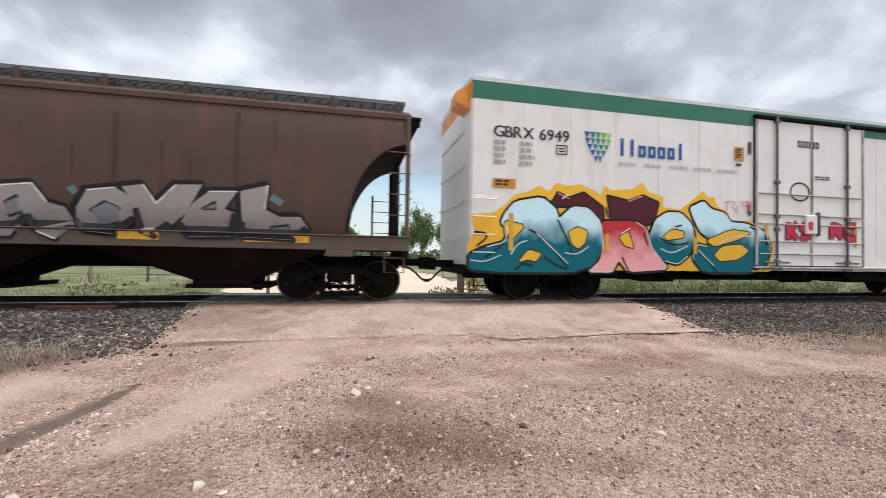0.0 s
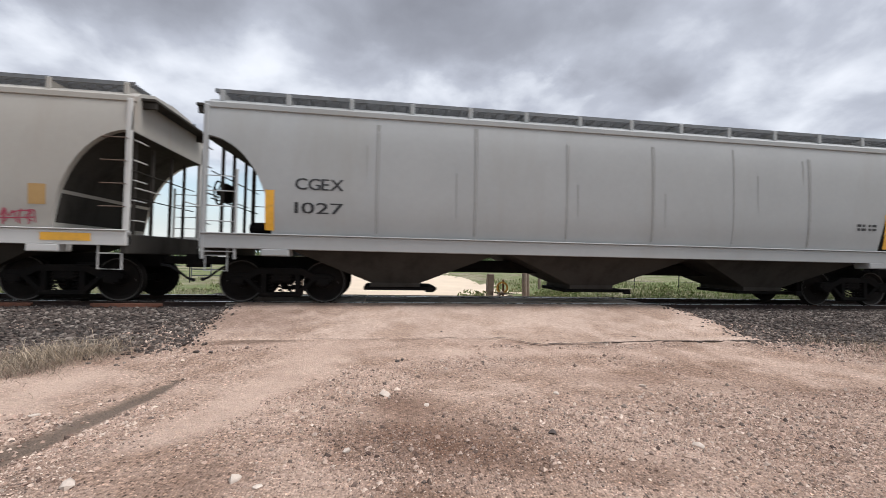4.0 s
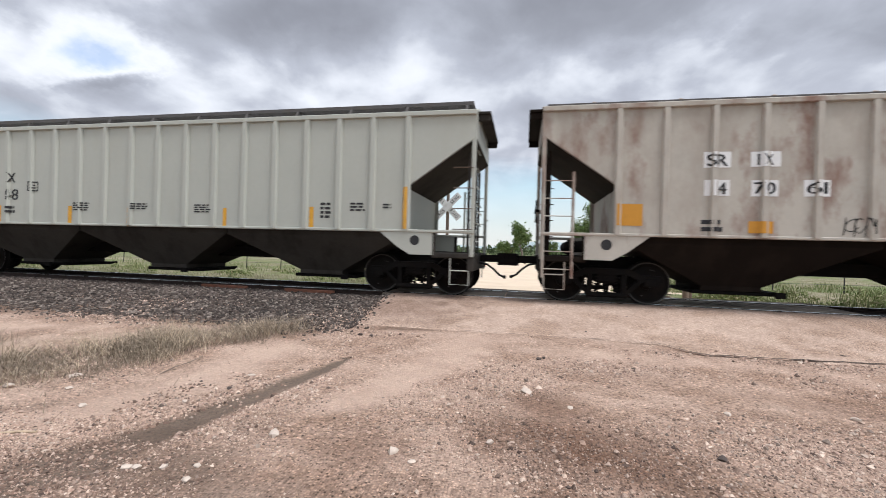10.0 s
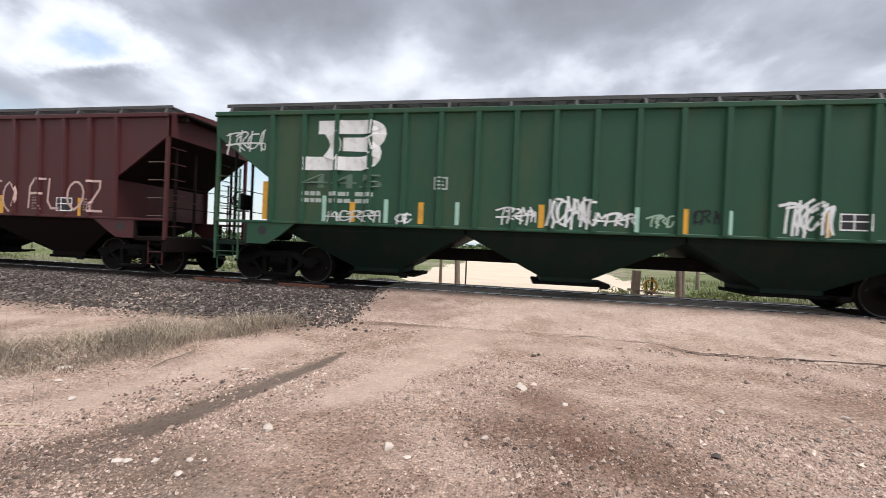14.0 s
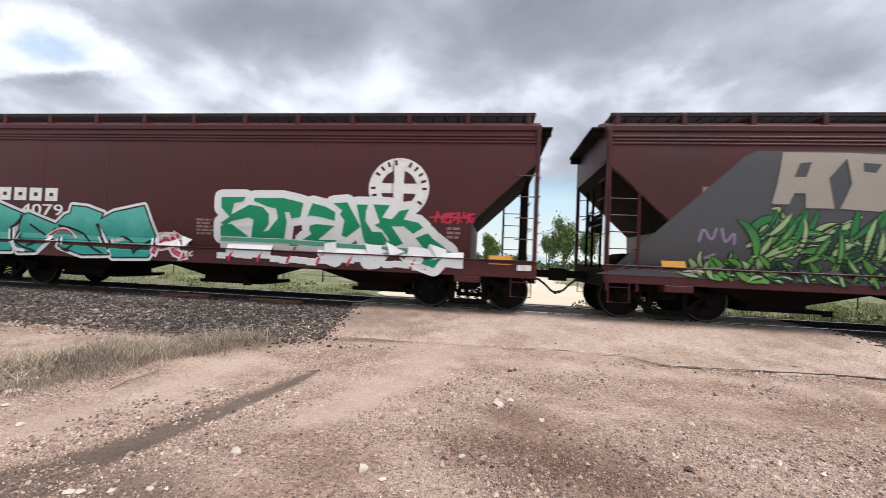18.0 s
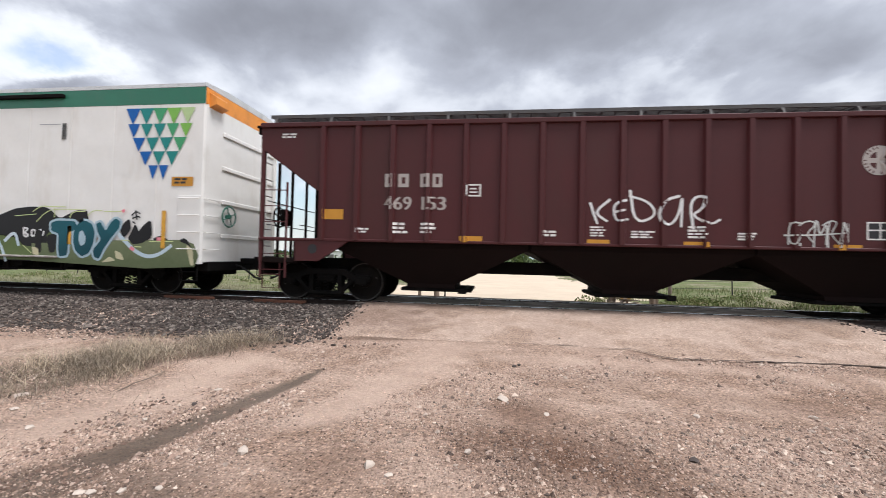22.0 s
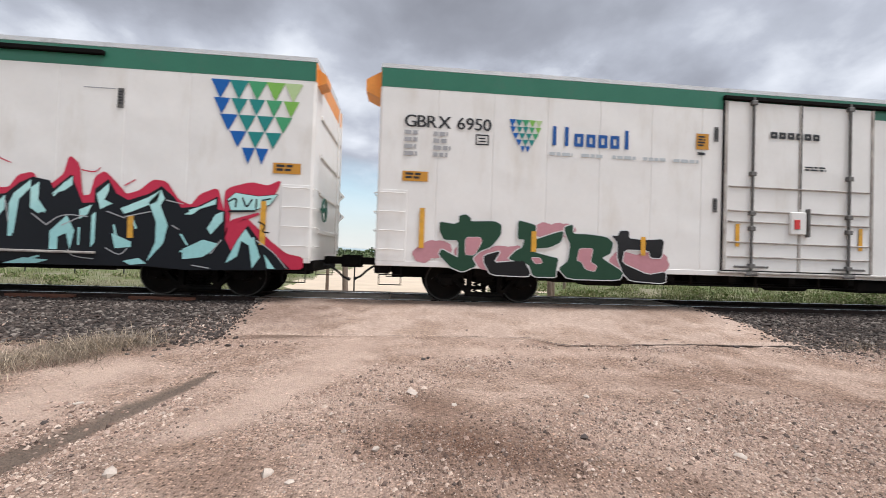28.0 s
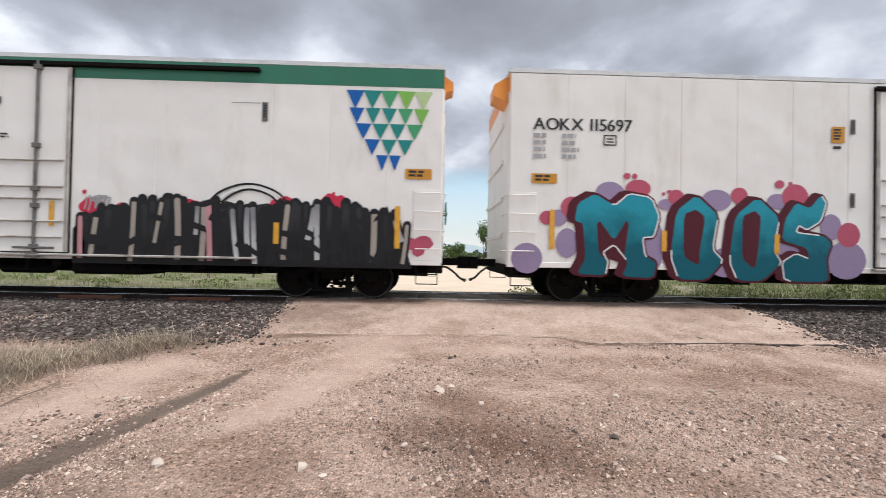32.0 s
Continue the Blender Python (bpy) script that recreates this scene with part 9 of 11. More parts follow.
piece(c18, -8.35, -3.23, 0.59, 1.96, ['0086 0683 0886 0896 1199 1393 1388 2390 2685 2669 2250 1742 1431 1619 1009 0516 0035 0144 0635 0831 0858 0258 0072|1163 1764 1858 1536 1136', '1936 2644 2325 3128 3630 3911 3805 2206 1925', '3393 3790 4186 4063 4468 4975 5379 5261 4752 4350 3949 4044 4738 5135 5016 5005 4005 3825 2931 3244 3550 3663 3363|3935 4335 4427 4125', '5385 5790 5775 6475 7272 7563 7446 7242 7038 8016 7803 5503 5119 5531 5657 5472|6052 6653 6531 6825 6716 6319 6131 5933', '7475 7774 7883 8283 8271 8969 9872 9741 9241 9153 8053 7931 9113 9919 9900 8303 8013 7738 7763'], [DARK_IVY, GRAPHITE, DARK_IVY], P_WHITE, 0.02, None, (0, 0), None, 0.2, DUSTY, None, 3, 1)
cloud(c18, -8.73, -8.22, 0.99, 1.37, [DUSTY], 3, 41, 0.5, (0.14, 0.24))
cloud(c18, -6.07, -5.55, 1.60, 1.88, [DUSTY], 3, 42, 0.5, (0.12, 0.2))
cloud(c18, -7.14, -6.67, 0.97, 1.35, [DUSTY], 3, 43, 0.5, (0.18, 0.28))
cloud(c18, -4.40, -3.37, 0.86, 1.33, [DUSTY], 5, 44, 0.5, (0.18, 0.28), False)
cloud(c18, -8.01, -7.25, 0.69, 1.27, [DUSTY], 3, 45, 0.5, (0.14, 0.24))
piece(c5, -2.19, 1.71, 1.30, 1.95, ['0165 0465 0488 1290 1799 1720 1802 1200 1027 0612 0700 0302 0034', '2093 2497 2881 2558 2703 2102 1935', '3256 3594 4079 3838 3905 3203', '4038 4590 5064 5117 4605', '5287 6091 6506 6006 5840 5806 5406 5472', '6808 7038 7476 7690 7726 7508', '8209 8375 8691 9491 9662 9944 9711 9309 8940 8609'], [MOSS], UMBER, 0.02, UMBER, (0.15, -0.04), None, 0.2, UMBER, None, 3, 0)
piece(c5, -2.32, 1.96, 0.88, 1.29, ['0048 0285 1085 1365 2082 2027 1224 0900 0302', '2172 2389 2992 2934 2600 2222', '3192 4194 4005 3105', '4394 5897 5046 5205 4302', '5975 6970 7031 6029', '6870 7397 7877 7707 7207', '7797 9999 9410 8810 8339 8775'], [CREAM_G, CREAM_G, CREAM_G, CREAM_G, HAZE_P, CREAM_G, CREAM_G], UMBER, 0.03, None, (0, 0), None, 0.22, UMBER, P_WHITE, 3, 1, 0.02)
piece(c17, 6.68, 8.58, 0.69, 1.81, ['0028 0557 1785 4897 5789 6469 7695 8699 9889 9965 8857 7455 6261 4881 4173 2457 3861 6228 6340 7251 8653 9540 9824 9100 5200 3340 1428|7328 7632 8027 7919 7419'], [SAND], P_BLACK, 0.025, P_BLACK, (0.08, -0.09), None, 0.2, P_BLACK, None, 4, 1)
TAG_G = flat("smoky grey spray", (0.17, 0.17, 0.17))
strokes(c2, -4.73, -1.22, 1.31, 2.60, ['0181 0394 1199 1892 2277 2258', '0276 1265 2354', '0054 0449 1249', '2085 3199 3585 4399 5085 5694', '2477 3383 4370 4550 4214', '5788 6294 6783 6568 6063', '6690 7987', '6134 6938 9935', '5250 5752 6236 6007', '6116 6614 7232 7300'], P_BLACK, 0.035)
strokes(c2, -4.75, -0.64, 1.28, 2.43, ['0461 0816 1159', '2381 2628 3030 3153', '3357 3700 4457', '6781 6757 7234 7936 8373 7995 7399 6993 6757', '5981 6361 6404', '8644 8816 9206 9712 9936 9559 9261 8857 8640', '7267 7312', '0165 0016', '8036 8112'], TAG_G, 0.07)
INKBLUE = flat("blue black spray", (0.006, 0.008, 0.012))
CHARCOAL_P = spray("sooty grey spray", (0.016, 0.016, 0.018), (0.042, 0.042, 0.045), 0.9, 2.3)
PALE_SILVER = spray("pale silver spray", (0.40, 0.41, 0.43), (0.55, 0.56, 0.57), 0.9, 2.2)
ASH_P = flat("ash grey spray", (0.13, 0.13, 0.135))
piece(c19, -8.99, -1.49, 0.62, 2.40, ['0683 1378 2098 1764 0969 0464 0657 1550 1722 1406 0909 0217 0816 1225 1134 0440 0259'], [CHARCOAL_P], P_SILVER, 0.045, None, (0, 0), P_BLACK, 0.11, PALE_SILVER, None, 3, 1)
piece(c19, 1.56, 9.75, 0.67, 2.78, ['0000 0119 0537 0753 0974 1281 1471 1661 2068 2264 2374 2782 2866 3167 3379 3682 3774 4071 4382 4499 4692 4762 4963 5081 5286 5574 5765 6069 6380 6679 6962 7257 7468 7875 7961 8137 7914 4401 1703', '8072 8176 8682 9079 9385 9275 9169 8155 8144 8042', '8031 8144 8954 8241 8548 8837 9126 9514 9911 9901 9500 7904'], [P_RED], P_RED, 0.02, None, (0, 0), None, 0.2, None, None, 1, 1)
piece(c19, 1.83, 9.50, 0.60, 2.40, ['0006 0336 0547 0461 0571 0778 0786 0993 1174 1571 1876 2068 2181 2695 2674 2976 3288 3595 3992 4083 4499 4769 5070 5085 5396 5581 5874 6382 6691 6980 7168 7570 8082 8068 8266 8237 8420 8745 8851 9134 9520 9904 9102 7300 6303 3902 2205 0906'], [INKBLUE], INKBLUE, 0.01, None, (0, 0), None, 0.2, None, None, 3, 0)
piece(c19, 1.73, 9.21, 0.63, 2.39, ['0668 0873 0951 1247 1220 0919 1039 0748', '0978 1192 1270 0962', '0004 0332 0645 0736 0420 0303', '1658 1975 2057 1847 1649', '1534 1837 1942 1920 1620', '2164 2793 2784 2573 2561 2158', '2351 2561 2420 2217', '2861 3175 3159 2948', '3266 3377 3793 3784 3469 3330 3230 3258', '3762 3784 3991 3971 4159 3956', '4278 4799 4789 4582', '4217 4237 4655 4838 4717 4635 4431 4417', '4962 5268 5157 4951', '5380 5693 5685 5574 5770 5463', '5256 5360 5326 5220', '5737 6228 6222 5820', '5965 6679 6988 6874 6262 6059', '6673 6988 7078 6970 7148 7027 6606 6828 6851', '7561 8380 8374 7968 7761', '8146 8362 8566 8555 8239', '7522 7726 8033 8429 8219 8013 7510', '8607 8934 9147 9428 9515 9302 9228 9033 8915', '9619 9902 9702', '1204 1709 2207 2603 1804', '3100 3607 4205 3901', '6006 6410 6604 6202', '8680 8888 9485 9988 9776 9369 8768'], [MINT], INKBLUE, 0.012, None, (0, 0), None, 0.2, None, None, 5, 0)
strokes(c19, 2.64, 9.44, 0.64, 1.99, ['0067 0645 0956', '2189 2259', '3256 3673 4370', '3656 4272', '4879 5370', '5372 6081', '6499 6994', '3822 3912 4509', '7204 7700', '0413 1409 2003', '6662 6856', '8043 7721', '9044 9528 9903', '2872 3256', '1589 1637', '0688 0451', '4826 5214 5426'], P_SILVER, 0.022, 8)
strokes(c19, 8.24, 9.09, 1.40, 2.11, ['0085 2099 1770', '3398 4267 5595', '6596 6468', '7792 9999', '7131 9020 7803 9700', '0157 6361'], INKBLUE, 0.035, 8)
strokes(c19, 1.37, 6.44, 1.30, 2.76, ['4799 5192 5488', '4883 5096', '1282 1870', '9564 9973', '7983 8480 8687', '0027 0500', '4075 4578'], P_RED, 0.025, 2)
piece(c19, -7.51, -1.48, 0.79, 2.23, ['0058 0278 0589 0994 1689 2299 2085 2067 1854 1932 1814 1302 0801 0414 0134|0544 0984 1187 1065 1462 1532 1210 0909 0624', '2058 2182 2592 3094 3484 3763 3732 3412 3002 2505 2120 2039|2448 2675 2985 3380 3563 3632 3312 2907 2518', '3587 4193 4887 5585 5569 5360 5537 5315 4803 4203 3919 3744 3866|4135 4360 4766 5353 5334 5112 4605 4214', '5571 5688 5991 6383 6461 6342 6034 7036 7424 7408 6719 6107 5809 5721 6041 5847 5966', '6474 6789 7585 7992 8387 8564 8443 7434 6739 6452|6563 7068 7150 6740 6545|7560 7771 7960 7845 7547', '8574 8891 9585 9996 9980 9563 9346 8836 8545|8669 8972 9047 8744', '7429 7943 8535 8726 8610 8400 7901 7517|7526 7933 7904 7618|8329 8621 8610 8403'], [CHARCOAL_P], P_SILVER, 0.045, None, (0, 0), P_BLACK, 0.11, PALE_SILVER, None, 3, 1)
strokes(c19, -7.11, -2.14, 0.90, 1.96, ['0031 0123 0227', '0110 0432', '0872 0807', '0567 0603', '2238 2519 2849 2245', '2516 2739', '3145 3543', '3132 3530', '2999 3002', '4566 4405', '4875 4700', '5269 5101', '5557 5410', '7376 7448', '8582 8553', '9984 9951'], ASH_P, 0.07, 6)
strokes(c19, -7.48, -3.25, 0.84, 1.96, ['4499 4968 4952', '1174 1398', '3762 4095', '6370 6676', '6872 6706', '0849 1247', '2064 2025', '4295 4211', '7548 6742', '9671 9973', '7884 8179 8149', '0010 0606', '2717 3100', '5306 5701'], P_WHITE, 0.035, 7)
strokes(c19, -3.02, -2.31, 2.18, 2.47, ['0075 1510 3644 2492 5631 7999 9968 8117 5465', '3692 4314', '5600 7417'], INKBLUE, 0.07, 3)
ferns(c12, -5.60, -2.60, 1.31, 2.34, 84, [GRASSG, DARK_IVY, GRASSG, FERN_P], FERN_P, 161, 0.13, 50)
ferns(c12, -6.50, -2.31, 0.89, 1.46, 84, [GRASSG, DARK_IVY, GRASSG, FERN_P], P_WHITE, 164, 0.10, 140)
ferns(c12, -2.20, 1.61, 1.40, 2.07, 60, [PALEBL, SKYB, P_BLACK, PALEBL], P_WHITE, 162, 0.15, 80)
ferns(c12, -2.30, 1.63, 0.87, 1.46, 60, [PALEBL, SKYB, P_BLACK, ICEW], P_WHITE, 165, 0.09, 110)
BLUE_G = spray("blue spray fading to navy", (0.008, 0.11, 0.19), (0.015, 0.025, 0.07), 1.2, 2.2)
piece(c16, -6.36, -1.87, 0.59, 2.39, ['0002 0040 0362 0870 1255 1875 2568 3085 3672 4295 4880 5588 6270 7078 7860 8568 9250 9655 9902'], [BLUE_G], P_BLACK, 0.04, None, (0, 0), None, 0.2, P_BLACK, None, 1, 1)
ferns(c16, -6.29, -1.93, 0.69, 2.22, 60, [P_BLACK, SKYB, NAVY, P_BLACK, TEALB], ICEW, 301, 0.14, 80, 2.5)
ferns(c16, -4.61, -2.28, 1.90, 2.40, 20, [PLUM, P_BLACK, PLUM], PLUM, 302, 0.13, 60, 2.4)
SLATEB = flat("slate blue spray", (0.075, 0.125, 0.25))
piece(c17, -8.89, -1.94, 0.66, 2.25, ['0032 0354 0273 0879 0891 1298 1242 0529', '1394 1688 1557 1263', '1573 2179 2673 2151 2432 2232 1757', '1897 2588 2985 3394 3779 3657 3157 3070 2579 2176', '2248 2560 3159 3545 3426 2929 2845', '3462 4154 4236 4417 3623 3429', '2226 2929 3623 3608 2308', '4094 4297 4585 4463 4748 4245 3973', '4584 5082 5063 5560 5454 4856 4763 4573', '5199 5491 5473 5557 5360 5182', '4342 4748 5117 5111 4520', '5353 5756 6245 6326 5923 5526', '5423 6420 6412 5414', '6063 6276 6573 6760 7259 7048 6745 6626 6442', '5585 5976 6574 6584 5987', '6988 7584 8384 8267 7767 7370 6968', '7254 7767 7962 7432 7129', '7960 8257 8632 8323 8045', '6426 6929 7223 7920 8002 6700', '8656 9348 9532 9317 9017 8539', '9326 9826 9912 9317', '7829 8229 8220 7920'], [PALEBL, STEEL, SKYB, SLATEB, SLATEB, TEALB, SKYB, SLATEB, TEALB, SLATEB, PALEBL, SKYB, TEALB, DARK_IVY, DARK_IVY, SLATEB, PALEBL, TEALB, SLATEB, STEEL, SKYB, TEALB], P_WHITE, 0.026, P_BLACK, (0.05, -0.06), CHARCOAL, 0.24, P_BLACK, None, 3, 0)
cloud(c17, -3.08, -2.54, 1.69, 2.13, [flat("yellow olive spray", (0.30, 0.28, 0.08)), P_BLACK], 6, 62, 1, (0.1, 0.2))
stencil(c9, "47", -4.00, -3.56, 2.04, 2.27, black_ink, 2)
piece(c21, 1.98, 9.02, 0.68, 2.17, ['0004 0050 0470 0980 1572 2085 2674 3290 3878 4492 5085 5690 6280 6888 7578 8284 8872 9360 9735 9904'], [GRAPHITE], P_BLACK, 0.02, None, (0, 0), None, 0.2, P_BLACK, None, 1, 0)
MISTG = flat("pale grey blue mist", (0.60, 0.63, 0.65))
ICE_P = flat("pale ice spray", (0.45, 0.60, 0.66))
VIOLET = flat("deep violet spray", (0.13, 0.02, 0.16))
OLIVE_D = flat("dull olive green spray", (0.11, 0.15, 0.055))
GREY_TEAL = flat("dusty teal", (0.13, 0.18, 0.19))
CYAN_B = spray("bright cyan spray", (0.06, 0.36, 0.50), (0.01, 0.10, 0.22), 0.7, 1.7)
# the large pieces, each with its halo, outlines and cuts
piece(c0, -9.71, -1.30, 0.79, 2.91, ['0100 0023 0238 0155 0758 1066 1378 1782 2089 2383 2593 2990 3293 3688 3981 4093 4288 4991 5299 5489 5984 5972 6570 6878 7393 7586 7787 7876 8270 8357 9061 9649 9931 9700'], [P_YELLOW], P_YELLOW, 0.02, None, (0, 0), None, 0.2, None, None, 0, 0)
piece(c0, -7.72, -4.83, 1.86, 2.60, ['0054 0694 1679 2998 4656 4713 3235 1654', '5192 7079 8499 9979 9515 8500 7020 5417'], [P_MAROON], P_BLACK, 0.05, None, (0, 0), None, 0.2, None, DUSTY, 1, 0, 0.03)
piece(c0, -9.69, -1.41, 0.71, 2.56, ['0003 0020 0429 1036 1152 0960 1071 1386 2193 2580 2667 3083 3582 3965 4035 3709 3000 0900|2951 3258 3552 3437 3230 3036|1063 1657 1239 1045|1412 1728 2123 1913 1716', '3966 5068 5459 5633 6205 4801 4516 4301 3501 3916 4039|4546 4854 5032 4735', '5548 5770 6181 6681 7066 7146 6925 6512 6017 5631|6050 6359 6756 6748 6144', '6989 7499 7788 8283 8471 9070 9759 9936 9711 9202 7402 7021 7240 7537 7843 7356 7170|7826 8138 8841 9132 8720 8017|7545 8461 9258 8849 7837'], [CYAN, CORAL, CYAN, CYAN], P_BLACK, 0.06, None, (0, 0), None, 0.2, P_YELLOW, P_WHITE, 3, 1, 0.022)
strokes(c0, -9.58, -3.09, 0.74, 2.28, ['0055 0455 0548 0135', '0419 1035 1356', '2061 2553 3506', '2621 3108 3503', '1501 1812 2207', '3177 3638 3721', '7355 7942 8648', '8939 9423 9901', '5099 5184', '8073 8376', '5723 6000', '6662 6842'], P_BLACK, 0.045, 7)
strokes(c0, -9.65, -1.84, 0.91, 2.55, ['0004 0401 0911', '1212 1427 1732', '2043 2234 3001', '2916 3313 3726', '6225 6617 7230', '7624 8200', '8436 9047 9948', '2892 3099', '4845 5154'], ICEW, 0.03, 8)
piece(c1, -6.25, 0.33, 1.26, 2.55, ['0024 0566 1081 1574 1754 1517 1012 0518|0943 1256 1339 1031', '1758 2082 2491 2573 2354 2747 2336 2509 2200 1705 1417 1933', '2859 3177 3784 3670 3360 3757 3448 3939 4028 3519 2927 2326 2744', '3974 4399 4793 5170 5051 5542 6021 5214 4730 4025 3952|4262 4571 4660 4451', '5651 5873 6384 6878 6563 6155 6951 7134 6519 5721 5345', '7060 7679 8187 8170 7756 8554 9038 9914 8812 7821 6916 6628 7341'], [CHROME], P_BLACK, 0.05, P_BLACK, (0.07, -0.05), None, 0.2, P_BLACK, P_WHITE, 3, 0, 0.02)
piece(c1, 1.03, 6.66, 1.25, 2.41, ['0021 0355 0780 1585 1957 2450 2721 2200 1711 1435 1003 0503|0855 1165 1240 0933', '2750 3078 3884 4465 4436 3809 3013 2730|3147 3561 3952 3929 3420', '4086 4691 5061 5693 6495 5947 5007 4615 4453', '6163 6684 7586 7156 7549 7409 6008 5730|6455 6867 6855', '7687 8599 8458 8946 9647 9926 9406 7709|8628 9232 9220 8718'], [CHROME], P_BLACK, 0.05, P_BLACK, (-0.05, 0.04), None, 0.2, STEEL, P_WHITE, 3, 0, 0.025)
strokes(c1, -4.58, 6.14, 1.46, 2.30, ['0075 0193 0281', '1699 1797 1878', '0631 0959', '2679 2884', '1420 1511', '3500 4104', '4119 4715', '6578 6687', '9786 9970'], GREY_TEAL, 0.16, 1.5)
piece(c14, -1.88, 4.54, 0.87, 2.17, ['0061 0588 0938 1082 1592 1402 0800', '1351 1788 2390 2772 2612 2005 1410|1952 2162 2244 2031', '2688 3991 4073 3469 3461 3962 3946 3542 3606 2604', '3886 4482 4655 4336 4805 4300 3920 3902 3403|4065 4269 4255 4051', '5081 5895 6685 6959 6724 6102 5702 5856 5255|6059 6458 6536 6123', '7092 7799 8075 7949 7737 8105 7501 7221 7200 6802 7159|7366 7671 7652 7347', '8082 8397 8671 9399 9981 9133 8804 8302 8539 7965'], [STEEL_DARK], P_WHITE, 0.035, None, (0, 0), P_SILVER, 0.12, P_WHITE, None, 3, 0)
strokes(c11, -3.68, -1.39, 1.41, 2.43, ['0499 1446 1918 0026 1052 3568 0291', '1918 3033 2649 1543', '4794 4359 4730 5929 6447', '5874 8382 9991 9600', '9262 7954 7429 8313 9628'], PINKW, 0.07, 2)
strokes(c15, -1.05, 1.48, 1.78, 2.58, ['0066 0610', '1675 0340 1417', '2973 1863 2017 3024', '1942 2747', '3199 3511 5233 4669 3084', '6984 5773 5230 6005 6831 7193 7005', '7900 7675 8888 8651 7736 9211 9926'], P_WHITE, 0.055, 2)
piece(c17, 1.68, 8.63, 0.79, 2.58, ['0000 0127 0455 0975 1671 2480 3374 3992 4992 5777 6599 6978 7976 8962 9857 9925 9800'], [MISTG], MISTG, 0.02, None, (0, 0), None, 0.2, None, None, 0, 1)
piece(c17, 1.81, 6.88, 0.69, 2.53, ['0024 0636 0555 0773 1279 1259 1144 1760 2274 3165 3258 2442 1630 2426 3039 3768 4262 4217 1600 1511 0714 0421|2053 2560 2352 1845|1219 1824 1717|3221 3526 3618', '4477 5181 5252 6475 6587 7192 7666 7448 6441 7936 8521 8403 6606 5730 5508 4417|6046 6456 6854 6741 6238|4640 5138 5426 4829|7525 7929 8118 7714', '8194 8799 8886 8673 9270 9152 9338 9018 7929 8066|8359 8661 8553', '4497 5197 5285 4484', '9475 9884 9964 9658'], [TAN], P_BLACK, 0.04, P_BLACK, (-0.06, 0.03), None, 0.2, ICE_P, P_WHITE, 3, 1, 0.02)
strokes(c17, 1.27, 6.27, 0.70, 2.40, ['1936 2342 2947', '2962 3455 3147', '3833 4648 5047', '5857 6348 6958', '6524 6930', '7569 8162 8766', '7986 8478 8876', '8326 8943 9542', '9351 9750 9936', '9391 9991', '5798 6299', '7713 8518 9409', '2809 3917 5116', '0000 0706 0730 0442'], P_BLACK, 0.055, 7)
strokes(c17, 1.75, 7.86, 1.70, 2.76, ['3278 3468', '3056 3255', '4875 5277', '5377 5775', '5164 5464', '2147 2243', '8769 9068', '9257 9451', '9033 9429', '7282 7095', '7282 7299', '7382 7496', '0000 0101', '9720 9919'], P_BLACK, 0.12, 4)
piece(c17, 4.33, 6.43, 0.62, 1.69, ['0086 0899 1692 1478 0376', '8309 9126 9919 9702 8700'], [VIOLET], P_BLACK, 0.015, None, (0, 0), None, 0.2, None, None, 5, 1)
strokes(c17, -7.83, -2.21, 0.81, 2.22, ['0047 0921 0360 1270 2156', '1736 3007 3207', '1898 2655 3351', '2997 3556 4200', '3458 4261 4099', '4297 5076 5979', '4404 5706 5846', '5863 6762 7270 8828', '6377 7172 7969', '6634 7365', '6921 7417 8013', '8260 9351 9916', '1348 2054 2572', '7927 8915'], P_WHITE, 0.028, 8)
strokes(c16, -8.68, -2.32, 0.68, 1.94, ['0901 0213 0044 0177 0788 1066 0636 0247 0566 1256 1688 2078 1851 2444 2860 2901', '1500 1731 2457 2868 3346 3767 4249', '5635 6060 5830 6205 6615 6837 6146', '5959 6087 6599 6877 6456 7046 7494 7509', '7494 8057 8307', '8047 8453 8768 9033 9004', '9033 9979 9935'], ICEW, 0.085, 6)
piece(c16, 1.97, 6.56, 0.79, 2.13, ['0100 0059 0485 0999 2198 3090 3596 3873 4683 5493 6497 7496 8275 9291 9990 9900'], [P_BLACK], P_BLACK, 0.02, None, (0, 0), None, 0.2, None, None, 0.6, 1)
piece(c16, 2.23, 5.66, 0.79, 1.72, ['1500 2032 4369 6858 7337 9933 9900', '9267 9781 9941 9340', '0067 0499 0975 0540'], [OLIVE_D], P_BLACK, 0.02, None, (0, 0), None, 0.2, None, None, 1.6, 1)
strokes(c16, 2.14, 4.64, 0.65, 1.89, ['0402 0029 0945 2130 2409 3436 2972 1187 0671 1940 3346', '0392 1699 3172 3693 4694 4167 2888', '4600 4321 5883 4873 3836 6047 7063 8033 8507', '8247 9469 9939'], ICEW, 0.09, 5)
strokes(c16, 2.16, 6.52, 0.82, 2.09, ['0087 0697 1799 2588', '3574 4272', '5383 6787', '6772 7494 8297 9996', '5926 6316 6802 7400', '0352 0265'], LIME_P, 0.02, 4)
strokes(c16, 4.76, 5.35, 1.34, 1.59, ['0099 0304 3024 0351 2791 0099', '4079 3916 5724 5979 4079', '8783 6967 8136 6700', '9971 9420'], P_WHITE, 0.05, 5)
palings(c21, 2.05, 8.95, 0.76, 2.16, 52, [STONE, GRAPHITE, ASH, P_BLACK, DUSTY, GRAPHITE, STONE, ASH], 251)
strokes(c21, 4.75, 6.40, 2.05, 2.50, ['0005 1560 5099 8560 9905', '1500 3045 5070 7545 8800'], P_BLACK, 0.05, 2)
